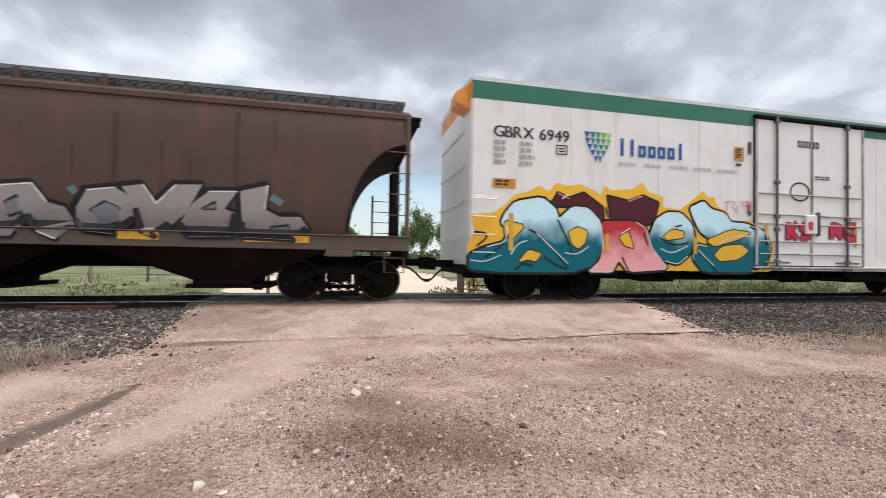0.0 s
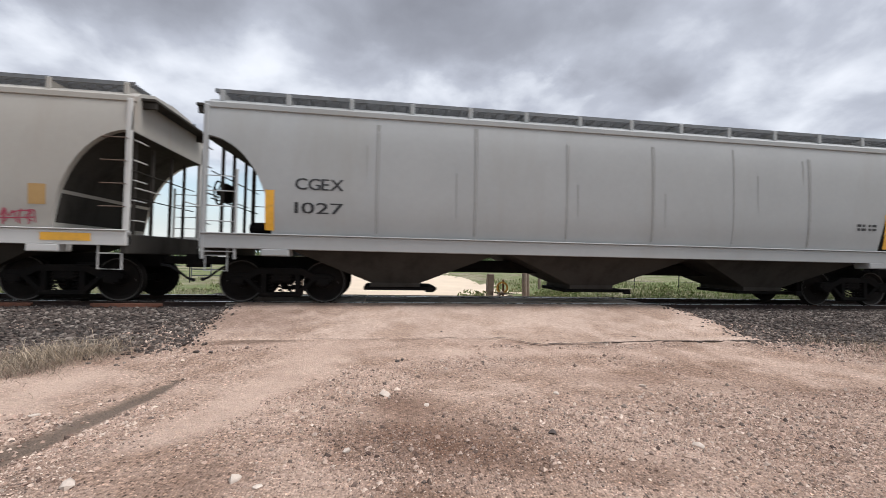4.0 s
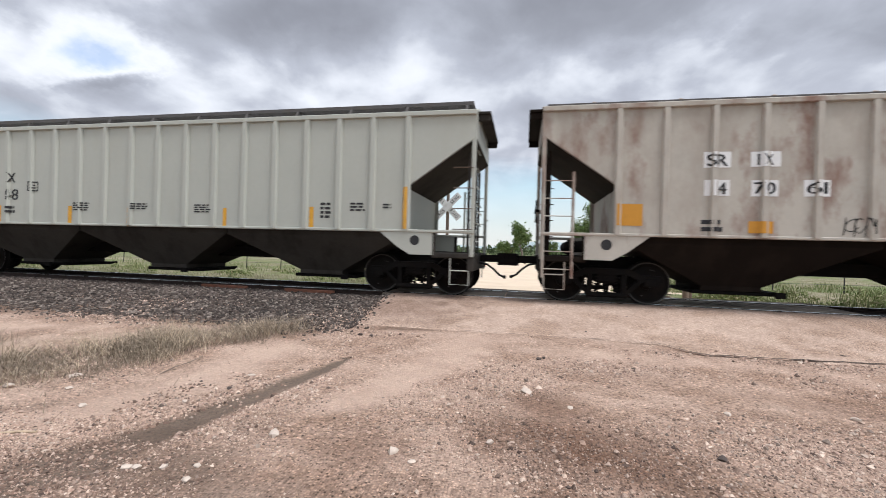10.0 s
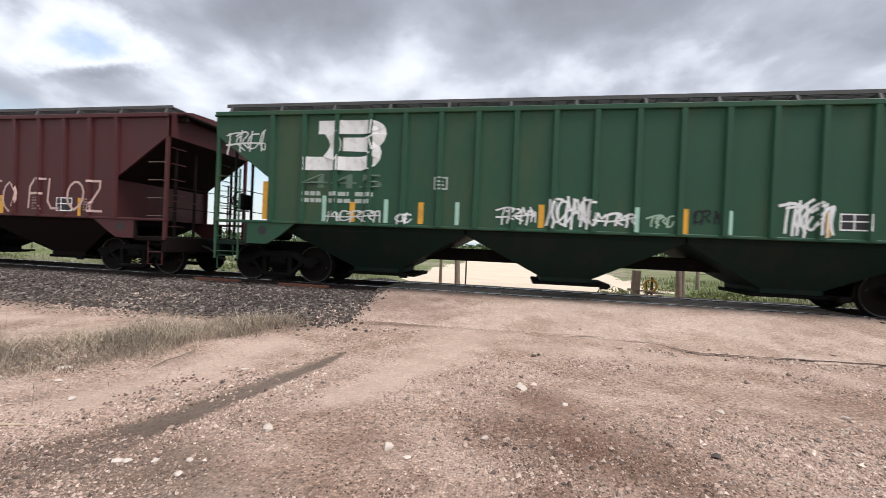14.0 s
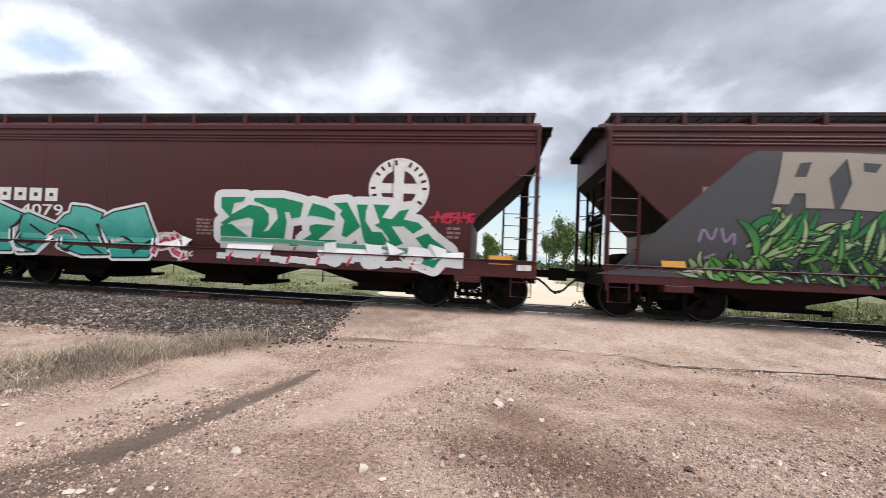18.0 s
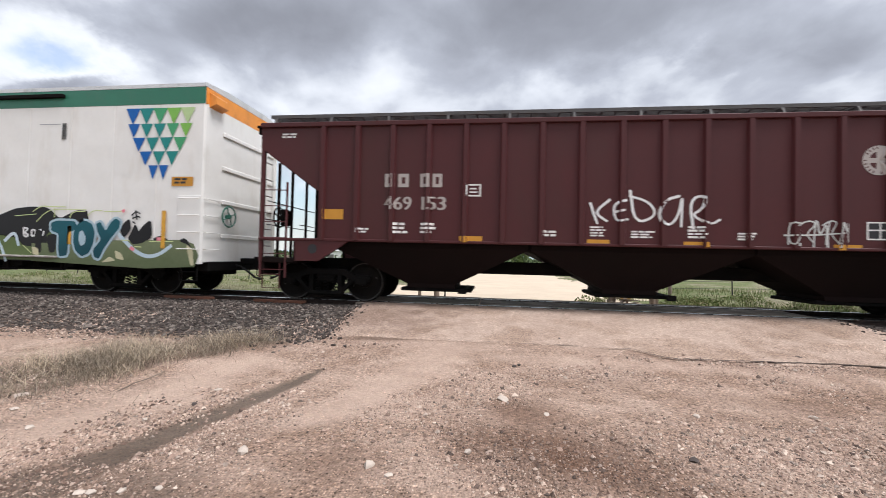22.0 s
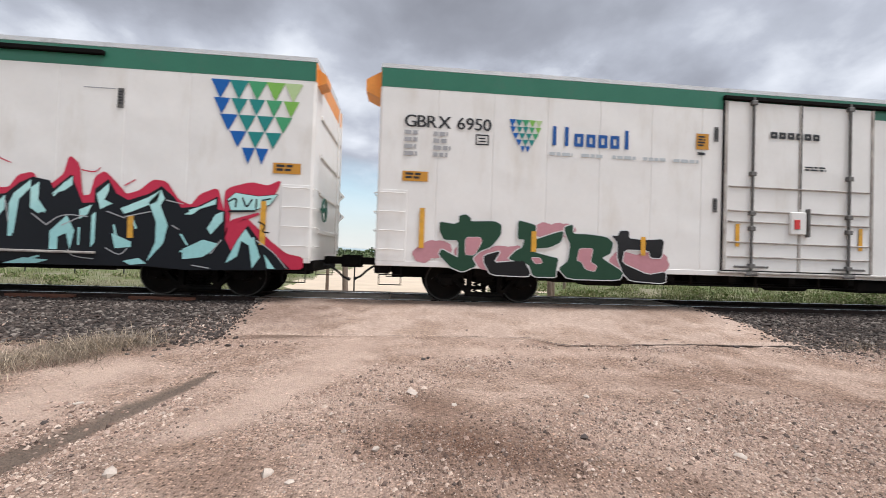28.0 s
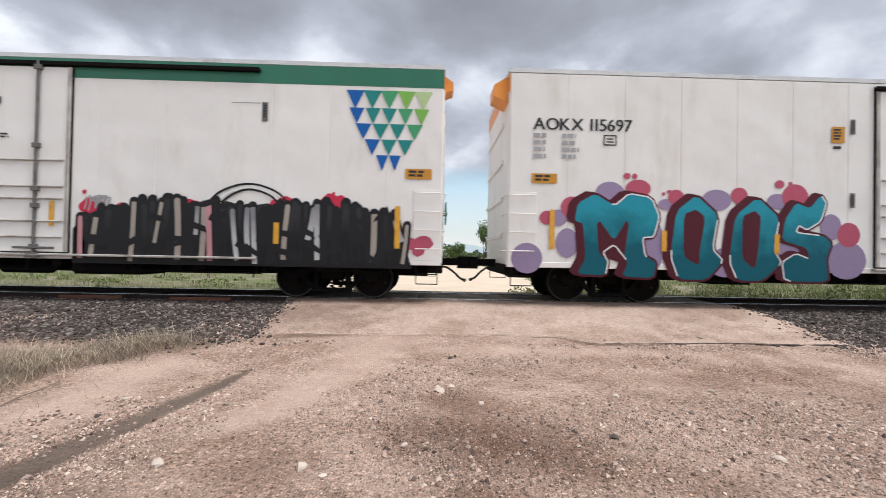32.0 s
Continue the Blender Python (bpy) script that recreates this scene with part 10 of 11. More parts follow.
strokes(c21, 4.75, 6.40, 2.00, 2.46, ['0802 2055 5090 8055 9302'], P_WHITE, 0.05, 1.5)
cloud(c21, 2.10, 4.40, 1.55, 2.12, [P_RED], 6, 33, 0.5, (0.14, 0.22))
cloud(c21, 6.00, 7.60, 1.6, 2.26, [P_RED], 7, 35, 0.5, (0.16, 0.24))
cloud(c16, -8.50, -2.35, 1.50, 2.34, [PLUM, NAVY, PLUM, BLUE_G], 20, 26, 1, (0.14, 0.26))
ferns(c16, -8.80, -2.00, 0.70, 1.75, 90, [P_BLACK, CYAN_B, CYAN_B, P_BLACK, NAVY], ICEW, 303, 0.17, 90, 2.6)
reefer_marks(c0, "GBRX 6949", True, 0)
SOOT_P = flat("soft black spray", (0.016, 0.012, 0.014))
CRIMSON_P = spray("deep crimson spray", (0.26, 0.028, 0.075), (0.13, 0.008, 0.032), 1.4, 2.1)
MAROON_P = flat("wine outline spray", (0.06, 0.006, 0.016))
ROSE_G = spray("rose to pink spray", (0.55, 0.17, 0.23), (0.40, 0.06, 0.12), 0.9, 1.7)
ROSE_L = flat("pale pink edge", (0.66, 0.36, 0.38))
LILAC_P = flat("greyish lilac spray", (0.24, 0.19, 0.29))
OLIVE_M = spray("muted olive spray", (0.10, 0.125, 0.062), (0.15, 0.175, 0.095), 0.7, 1.4)
DEEP_TEAL = spray("deep teal spray", (0.006, 0.055, 0.075), (0.010, 0.085, 0.11), 0.9, 1.8)
FROST_P = flat("frosty blue outline", (0.38, 0.50, 0.57))
piece(c12, 1.64, 5.82, 0.84, 2.33, ['0026 0554 0887 1893 3189 5799 7292 9086 9958 9908 9101 0600'], [SOOT_P], SOOT_P, 0.02, None, (0, 0), None, 0.2, None, None, 2, 1)
piece(c12, 1.72, 5.78, 0.77, 1.47, ['0045 0488 1599 3061 5185 7171 8889 9978 9924 8210 5000 2017 0418'], [ROSE_G], MAROON_P, 0.02, None, (0, 0), None, 0.2, None, None, 3, 1)
piece(c12, 1.74, 5.74, 0.96, 2.16, ['0047 0367 0896 1259 1488 1956 2692 2835 1331 0338', '2932 3793 4265 5191 5336 4139', '6740 6999 7663 8164 8398 8774 8036', '8550 9188 9963 9937 8928', '7021 8624 8602 7200'], [CRIMSON_P], MAROON_P, 0.02, None, (0, 0), None, 0.2, None, None, 4, 0)
piece(c12, 3.94, 4.40, 1.59, 2.26, ['0000 1999 8689 9903'], [ROSE_G], MAROON_P, 0.02, None, (0, 0), None, 0.2, None, None, 5, 0)
piece(c12, 2.15, 5.64, 0.90, 1.42, ['5567 6870 6300', '8834 9263 9938 9310', '0091 1299 1680 0369'], [SOOT_P], ROSE_L, 0.03, None, (0, 0), None, 0.2, None, None, 6, 0)
strokes(c12, 1.72, 5.76, 0.86, 2.21, ['0143 0953 2151 2661', '0432 1338 2736', '3037 3851 4737', '5454 6555', '5893 5859', '6199 6256', '8167 9271 9854', '8339 9843', '0895 0567', '2690 2761', '3789 3362', '5187 5264', '6995 7047', '9769 9912', '0413 1605 2316', '3309 3818 4811 4000', '5315 5905', '7506 8201 9605', '1523 3121', '3626 4929', '8562 9259', '0443 0025 0604', '3853 3962 4454', '8389 8576', '9186 9866'], ROSE_L, 0.03, 7)
strokes(c12, 1.95, 5.68, 0.90, 1.89, ['0049 1059 2156', '0225 1513', '3052 3961 4752', '2319 3100', '4727 5304', '5499 6392', '7146 8258', '9061 9965', '3913 4202', '7520 8103'], MAROON_P, 0.03, 7)
strokes(c12, -6.63, -5.81, 1.03, 2.01, ['1866 2899 4764 5896', '6996 7761 9991 9862', '0000 3320 7102', '3333 5743'], LILAC_P, 0.06, 4)
strokes(c12, -2.14, 1.32, 1.52, 2.25, ['0077 0300', '0662 0807', '2687 3143', '3395 4577', '6499 7994 8679', '5983 6447', '1135 1819', '9287 9972'], SAND, 0.13, 2.5)
piece(c16, 5.02, 9.55, 0.67, 1.35, ['0076 0580 1377 5193 8999 9687 9948 9710 6900 0016'], [OLIVE_M], OLIVE_M, 0.01, None, (0, 0), None, 0.2, None, None, 2.8, 0)
piece(c16, 5.09, 9.40, 0.95, 1.82, ['5788 6099 6173 5752 5571', '6266 6485 6664 6982 7397 7455 6936 6332 6046', '7546 7955 8446', '9143 9450 9832 9914 9635', '0064 0468 0505 0100', '0851 1556 1406 1003'], [P_BLACK], P_BLACK, 0.02, None, (0, 0), None, 0.2, None, None, 3.4, 1)
piece(c16, 5.02, 9.45, 0.76, 1.26, ['5263 5651 5816 5324', '4402 4934 5314', '9499 9877 9902 9700', '0073 0465 0530 0134'], [CREAM_G], CREAM_G, 0.01, None, (0, 0), None, 0.2, None, None, 3.6, 1)
strokes(c16, 5.18, 9.44, 0.73, 1.33, ['4982 5012', '5918 6346', '7053 7213', '8016 8574', '7573 7999', '8623 9231', '9945 9800', '0016 0710', '5984 5820', '7386 7459'], P_BLACK, 0.06, 4)
strokes(c16, 7.39, 8.86, 0.93, 1.50, ['0099 1859 3423 5700 7914 9952'], ICEW, 0.10, 5)
strokes(c16, 5.00, 8.89, 1.17, 2.14, ['0084 0699 1397 2497', '2770 2985 3886', '4076 4388 5088', '5186 6487', '1693 1670', '6416 7915', '8314 9915', '7301 7800'], LIME_P, 0.025, 5)
strokes(c16, 7.52, 8.57, 1.09, 2.06, ['0099 0493', '8928 9929', '2307 3300'], P_PINK, 0.09, 6)
strokes(c16, 7.75, 8.00, 1.73, 2.05, ['0059 5193 9574', '1237 6756 9946', '4499 6328', '1615 4800'], P_BLACK, 0.035, 3)
piece(c16, 5.55, 7.48, 0.86, 1.85, ['0086 0992 3591 3877 3367 2664 2607 1404 1222 1260 0166', '3985 4993 5985 6464 6236 5612 4605 3719 3343 3467|4363 4666 5051 4937 4533 4247', '6585 7190 7968 8588 9299 9992 9876 8752 7724 7100 6404 6222 7347 6767'], [DEEP_TEAL], FROST_P, 0.055, None, (0, 0), None, 0.2, FROST_P, None, 6, 1)
strokes(c19, 1.83, 8.83, 0.70, 2.26, ['0961 0921', '1348 1323', '1872 1751', '2695 2370 2328', '3060 2929', '3579 3433', '3980 4260', '4799 4481', '4853 4541 4417', '5143 5121', '5793 5769', '6129 6048', '7285 7234', '7817 8415', '8762 8644', '9541 9208', '9838 9913', '6644 6555', '7839 8025', '1627 1927', '0425 0003', '4106 3700', '2614 2403', '6470 7079', '8069 8679'], MINT, 0.045, 6)
reefer_marks(c16, "GBRX 6931", True, 9)
reefer_marks(c17, "AOKX 115678", False, 0)
reefer_marks(c18, "GBRX 6950", True, 6)
reefer_marks(c19, "LINX 6715", True, 0)
reefer_marks(c20, "AOKX 115697", False, 0)
reefer_marks(c21, "GBRX 6953", True, 8)

# ---- along the track: crossing, stones, weeds ----


def island_mat(name, cols, rough=0.9, spec=0.3, scale=60.0):
    """Loose pieces, each with a tone of its own."""
    m = MATS[name] = bpy.data.materials.new(name)
    m.use_nodes = True
    nt = m.node_tree
    b = nt.nodes["Principled BSDF"]
    b.inputs["Roughness"].default_value = rough
    b.inputs["Specular IOR Level"].default_value = spec
    g = node(nt, "ShaderNodeNewGeometry")
    r = node(nt, "ShaderNodeValToRGB")
    els = r.color_ramp.elements
    while len(els) < len(cols):
        els.new(0.5)
    for k, c in enumerate(cols):
        els[k].position, els[k].color = k / (len(cols) - 1), (*c, 1)
    link(nt, g.outputs["Random Per Island"], r.inputs[0])
    tc = node(nt, "ShaderNodeTexCoord")
    n = node(nt, "ShaderNodeTexNoise")
    n.inputs["Scale"].default_value = scale
    link(nt, tc.outputs["Object"], n.inputs["Vector"])
    q = node(nt, "ShaderNodeMapRange")
    q.inputs[3].default_value, q.inputs[4].default_value = 0.7, 1.3
    link(nt, n.outputs["Fac"], q.inputs[0])
    h = node(nt, "ShaderNodeHueSaturation")
    link(nt, r.outputs[0], h.inputs["Color"])
    link(nt, q.outputs[0], h.inputs["Value"])
    link(nt, h.outputs[0], b.inputs["Base Color"])
    return m


def icosa():
    t = (1 + 5 ** 0.5) / 2
    v = np.array([(-1, t, 0), (1, t, 0), (-1, -t, 0), (1, -t, 0), (0, -1, t), (0, 1, t), (0, -1, -t), (0, 1, -t), (t, 0, -1), (t, 0, 1), (-t, 0, -1), (-t, 0, 1)], float)
    f = [(0, 11, 5), (0, 5, 1), (0, 1, 7), (0, 7, 10), (0, 10, 11), (1, 5, 9), (5, 11, 4), (11, 10, 2), (10, 7, 6), (7, 1, 8), (3, 9, 4), (3, 4, 2), (3, 2, 6), (3, 6, 8), (3, 8, 9), (4, 9, 5), (2, 4, 11), (6, 2, 10), (8, 6, 7), (9, 8, 1)]
    return v / np.linalg.norm(v[0]), np.array(f)


def octa():
    v = np.array([(1, 0, 0), (-1, 0, 0), (0, 1, 0), (0, -1, 0), (0, 0, 1), (0, 0, -1)], float)
    f = np.array([(0, 2, 4), (2, 1, 4), (1, 3, 4), (3, 0, 4), (2, 0, 5), (1, 2, 5), (3, 1, 5), (0, 3, 5)])
    return v, f


def strew(name, places, sizes, base, material, seed, flat_z=0.7, sink=0.3, **tags):
    """Many loose stones in one mesh: places (x, y, z), a size each, turned and dented at random."""
    rs = np.random.RandomState(seed)
    v0, f0 = base
    n, k = len(places), len(v0)
    P, S = np.array(places), np.array(sizes)
    d = v0[None] * (1 + rs.uniform(-0.32, 0.32, (n, k, 1)))
    d = d * rs.uniform(0.7, 1.35, (n, 1, 3)) * np.array([1, 1, flat_z])
    a = rs.uniform(0, 6.28, n)
    tx = rs.uniform(-0.5, 0.5, n)
    c, s = np.cos(a)[:, None], np.sin(a)[:, None]
    x, y, z = d[..., 0], d[..., 1], d[..., 2]
    z, y = z * np.cos(tx)[:, None] - y * np.sin(tx)[:, None], z * np.sin(tx)[:, None] + y * np.cos(tx)[:, None]
    x, y = x * c - y * s, x * s + y * c
    V = np.stack([x, y, z], -1) * S[:, None, None] + P[:, None, :]
    V[..., 2] += (S * flat_z * (1 - 2 * sink))[:, None] * 0.6
    F = (f0[None] + (np.arange(n) * k)[:, None, None]).reshape(-1, 3)
    me = bpy.data.meshes.new(name)
    me.from_pydata(V.reshape(-1, 3).tolist(), [], F.tolist())
    me.materials.append(material)
    return tagged(new(name, me), kind="stuff", **tags)


ballast_mat = island_mat("grey crushed ballast", [(0.027, 0.021, 0.019), (0.065, 0.05, 0.043), (0.036, 0.028, 0.025), (0.11, 0.087, 0.075), (0.06, 0.043, 0.036), (0.23, 0.195, 0.17), (0.032, 0.026, 0.023)])
pebble_mat = island_mat("mixed road pebbles", [(0.075, 0.052, 0.044), (0.44, 0.31, 0.245), (0.19, 0.13, 0.105), (0.58, 0.44, 0.355), (0.28, 0.195, 0.15), (0.66, 0.53, 0.44), (0.085, 0.064, 0.055), (0.48, 0.34, 0.27), (0.36, 0.255, 0.20)])


def ballast_places(rs, x0, x1, d0, d1, per, side=-1):
    n = int((x1 - x0) * (d1 - d0) * per)
    out = []
    for x, d in zip(rs.uniform(x0, x1, n), rs.uniform(d0, d1, n)):
        y = TRACK_Y + side * d
        if d > 3.2 and rs.rand() < (d - 3.2) / 0.7:
            continue
        if side < 0 and x > -3.8 and x < 7.6 and road_in(x, y) > 0.62:
            continue
        out.append((x, y, height(x, y)))
    return out


rs = np.random.RandomState(4)
pl = ballast_places(rs, -15, -2.9, 0.92, 3.85, 430) + ballast_places(rs, 6.7, 15, 0.92, 3.6, 380) + ballast_places(rs, -34, -15, 0.92, 3.6, 120) + ballast_places(rs, 15, 34, 0.92, 3.6, 110)
strew("ballast", pl, rs.uniform(0.018, 0.042, len(pl)), icosa(), ballast_mat, 5, label="grey crushed stone ballast beside the rails", category="ballast")
pl = []
for x0, x1 in ((-20, -3.4), (7.2, 20)):
    n = int((x1 - x0) * 1.3 * 130)
    pl += [(x, TRACK_Y + d, RAIL_Z - 0.17) for x, d in zip(rs.uniform(x0, x1, n), rs.uniform(-0.65, 0.65, n))]
pl += ballast_places(rs, -22, -4.4, 0.95, 2.6, 90, 1) + ballast_places(rs, 6.8, 22, 0.95, 2.6, 90, 1)
strew("ballast", pl, rs.uniform(0.02, 0.045, len(pl)), icosa(), ballast_mat, 6, label="grey crushed stone ballast between the rails", category="ballast")

pl = []
for k in range(2600):
    d = 3.3 + abs(rs.normal(0, 0.45))
    x = rs.uniform(-14, -3.1) if k % 2 else rs.uniform(6.6, 14)
    pl.append((x, TRACK_Y - d, height(x, TRACK_Y - d)))
for k in range(260):
    y = rs.uniform(6.6, 9.3)
    x = -3.0 - 0.08 * (y - 7) + abs(rs.normal(0, 0.16)) - 0.05 if k % 2 else 7.1 - abs(rs.normal(0, 0.2))
    pl.append((x, y, height(x, y) + 0.015))
strew("spilled_ballast", pl, rs.uniform(0.012, 0.032, len(pl)), icosa(), ballast_mat, 16, label="stones spilled from the ballast onto the dirt", category="ballast")

# pebbles on the road, thick in some drifts and thin in others
pl, wl = [], []
for k in range(460000):
    y = 0.3 + 7.7 * rs.rand() ** 1.15
    x = rs.uniform(-1, 1) * (1.9 + 1.2 * y) + 0.4
    dens = 0.30 + 1.3 * noise.noise((x * 0.45, y * 0.7, 7.0)) + 0.45 * noise.noise((x * 2.1, y * 2.4, 3.0)) + 0.30 * max(0, 3.9 - y)
    wet, sandy, grimy, muddy = soil(x, y)
    rut = -4.5 < x < -1.5 and y > 2.6 and rut_gap(x, y) < 0.7
    dens -= 0.95 * sandy + 0.15 * wet + 0.35 * (rut_gap(x, y) < 1.2 and y > 2.0) + 0.25 * grimy - 0.5 * (1.3 < rut_gap(x, y) < 1.9 and y > 2.6)
    if y > 6.5:
        dens -= 0.40 if -2.9 < x < 6.8 else 0.1
    if rut or rs.rand() > dens:
        continue
    u = rs.rand()
    r = (0.0035 + 0.0075 * u * u) if rs.rand() < 0.955 else rs.uniform(0.012, 0.024 if y > 2.6 else 0.017)
    (wl if max(wet, 0.8 * muddy) > 0.25 + 0.35 * rs.rand() else pl).append((x, y, height(x, y), r * (1 + 0.13 * max(0, min(6, y) - 3))))
# small heaps of dug-up stones along the rut
for x, y, r in ((-3.43, 3.39, 0.13), (-3.45, 3.10, 0.10), (-3.38, 2.65, 0.11), (-2.79, 3.50, 0.11), (-2.74, 3.93, 0.10), (-3.39, 3.68, 0.10), (-3.23, 3.03, 0.10), (-2.95, 3.2, 0.12), (-3.03, 4.14, 0.10)):
    for k in range(70):
        px, py = x + rs.normal(0, r), y + rs.normal(0, r * 0.8)
        (wl if k % 5 < 2 else pl).append((px, py, height(px, py), rs.uniform(0.007, 0.021)))
strew("road_pebbles", [p[:3] for p in pl], [p[3] for p in pl], octa(), pebble_mat, 7, 0.8, label="loose pinkish and grey pebbles on the gravel road", category="gravel")
damp_pebble = island_mat("damp muddy pebbles", [(0.06, 0.039, 0.032), (0.25, 0.165, 0.125), (0.11, 0.072, 0.056), (0.36, 0.25, 0.195), (0.17, 0.112, 0.085), (0.50, 0.38, 0.31), (0.07, 0.05, 0.042), (0.22, 0.148, 0.114)])
strew("road_pebbles", [p[:3] for p in wl], [p[3] for p in wl], octa(), damp_pebble, 8, 0.8, label="dark muddy pebbles where the road is damp", category="gravel")

pale_stone = mat("pale limestone", (0.50, 0.42, 0.36), 0.85, 0, 0.2, 20, bump=0.4, bscale=60)
dark_stone = mat("dark field stone", (0.07, 0.055, 0.05), 0.85, 0, 0.3, 20, bump=0.4, bscale=60)


def lone_stone(x, y, r, dark):
    rs2 = np.random.RandomState(int(abs(x * 100) + abs(y * 1000)))
    v, f = icosa()
    v = v * (1 + rs2.uniform(-0.25, 0.25, (12, 1))) * np.array([1.2, 0.9, 0.55]) * r
    g = Geo().add([tuple(q) for q in v], [tuple(q) for q in f])
    thing("stone", g, dark_stone if dark else pale_stone, pose(x, y, height(x, y) + r * 0.25, 0, 0, rs2.uniform(0, 360)), smooth=50, label="dark stone lying on the gravel" if dark else "pale stone lying on the gravel", category="stone", group="loose stones on the road")


for x, y, r, dk in ((0.09, 4.38, 0.055, 0), (0.26, 5.68, 0.04, 1), (0.33, 5.74, 0.03, 1), (-0.89, 2.88, 0.045, 0), (1.5, 3.33, 0.04, 1), (-0.72, 2.77, 0.03, 0), (1.1, 7.29, 0.03, 1), (1.98, 8.28, 0.035, 1), (-2.54, 6.22, 0.045, 1), (-2.35, 6.2, 0.035, 1),
                    (1.98, 4.34, 0.035, 0), (-3.1, 3.3, 0.03, 0), (-1.89, 2.9, 0.05, 0), (0.5, 4.05, 0.03, 0), (-2.95, 3.72, 0.03, 1), (3.2, 4.6, 0.04, 0), (4.6, 6.9, 0.04, 1), (5.6, 6.5, 0.045, 1), (-3.9, 3.0, 0.04, 0), (2.6, 3.0, 0.04, 0), (-0.2, 3.2, 0.035, 0), (7.6, 8.0, 0.09, 1),
                    (-2.54, 2.24, 0.03, 0), (-2.47, 2.25, 0.032, 0), (-2.29, 2.28, 0.026, 0), (-2.09, 2.34, 0.024, 0), (-2.03, 2.19, 0.03, 0), (-3.03, 4.18, 0.035, 0), (-4.76, 3.59, 0.05, 0), (-4.44, 3.29, 0.032, 0), (-5.02, 3.16, 0.055, 0)):
    lone_stone(x, y, r, dk)

# the worn asphalt apron of the crossing, with a broken near edge
apron_mat = gravel_mat("dusty worn asphalt", ((0.48, 0.36, 0.293), (0.57, 0.44, 0.362), (0.63, 0.49, 0.405)), ((-2.3, 8.2, 1.9, 1.5, (0.52, 0.47, 0.45), 0.9), (5.4, 8.3, 1.6, 0.9, (0.72, 0.68, 0.65), 0.8), (0.4, 9.2, 5.5, 0.22, (0.6, 0.56, 0.53), 0.7)), 75.0, 0.01)
g = Geo()
nx, ny = 90, 26
for i in range(nx + 1):
    for j in range(ny + 1):
        fx = i / nx
        y0 = 6.84 - 0.40 * smoothstep(0.50, 0.56, fx) + 0.08 * noise.noise((fx * 9, 0, 1)) + 0.05 * noise.noise((fx * 40, 2, 1))
        y = y0 + (9.47 - y0) * j / ny
        wl = -2.98 - 0.08 * (y - 7.0) + 0.05 * noise.noise((0, y * 1.5, 2)) + 0.04 * noise.noise((0, y * 7, 2))
        wr = 7.1 + 0.10 * noise.noise((4, y * 1.5, 2)) + 0.05 * noise.noise((5, y * 7, 2))
        x = wl + (wr - wl) * fx
        edge = min(i, nx - i, j, 1)
        g.v.append((x, y, height(x, y) + (0.016 if edge else -0.03) + 0.006 * noise.noise((x * 2, y * 2, 8))))
for i in range(nx):
    for j in range(ny):
        g.f.append((i * (ny + 1) + j, (i + 1) * (ny + 1) + j, (i + 1) * (ny + 1) + j + 1, i * (ny + 1) + j + 1))
        g.m.append(0)
thing("pavement", g, apron_mat, smooth=40, label="dusty worn asphalt apron with a broken edge", category="pavement", kind="structure")
# a crack that follows its near edge
crack = Geo()
pts = []
for k in range(160):
    x = -1.2 + 8.1 * k / 159
    pts.append((x, 6.88 - 0.44 * smoothstep(2.1, 2.6, x) + 0.12 * smoothstep(3.4, 4.3, x) + 0.05 * noise.noise((x * 1.3, 0, 4)) + 0.04 * noise.noise((x * 6.5, 1, 4))))
vs = []
for k, (x, y) in enumerate(pts):
    w = max(0.002, (0.006 + 0.016 * smoothstep(1.7, 2.3, x)) * (1 + 1.1 * noise.noise((x * 3, 1, 9))))
    vs += [(x, y - w, height(x, y) + 0.024), (x, y + w, height(x, y) + 0.024)]
crack.add(vs, [(2 * k, 2 * k + 2, 2 * k + 3, 2 * k + 1) for k in range(len(pts) - 1)])
thing("asphalt_crack", crack, mat("dark crack", (0.06, 0.045, 0.038), 0.95), label="dark crack along the broken asphalt edge", category="crack", kind="structure")

# crossing planks between and beside the rails
plank_mat = mat("worn grey crossing timber", (0.20, 0.165, 0.135), 0.9, 0, 0.3, 4, ((0.33, 0.27, 0.22), 0.55, 2.0), 0.0, 0.6, 40, rnd=0.3, spec=0.15)
deck = body_of("crossing_deck", pose(0, TRACK_Y, 0), label="worn grey timber crossing planks between the rails", category="crossing", kind="structure")
for x0, x1 in ((-3.3, -0.40), (-0.38, 3.1), (3.12, 6.9)):
    for y0, y1 in ((-0.66, -0.40), (-0.39, -0.13), (-0.12, 0.12), (0.13, 0.39), (0.40, 0.66), (-1.03, -0.84), (0.84, 1.06), (1.07, 1.3)):
        part("plank", Geo().box(x0, x1, y0, y1, RAIL_Z - 0.15, RAIL_Z - 0.012 + random.uniform(-0.006, 0.004), 0.012), plank_mat, deck)

rust_bar = mat("orange rusted steel", (0.15, 0.065, 0.042), 0.85, 0, 0.3, 6, ((0.12, 0.05, 0.03), 0.5, 6))
for x0, x1, y, a in ((-8.3, -6.95, 9.33, 0.5), (-5.85, -4.5, 9.27, -0.8)):
    thing("steel_bar", Geo().box(x0 - (x0 + x1) / 2, x1 - (x0 + x1) / 2, -0.035, 0.035, -0.03, 0.03, 0.008).box(-0.6, 0.6, -0.07, 0.07, -0.045, -0.028), rust_bar, pose((x0 + x1) / 2, y, height((x0 + x1) / 2, y) + 0.062, 0, 0, a), label="rusty orange steel bar beside the rail", category="steel bar", group="rusty bars by the rail")


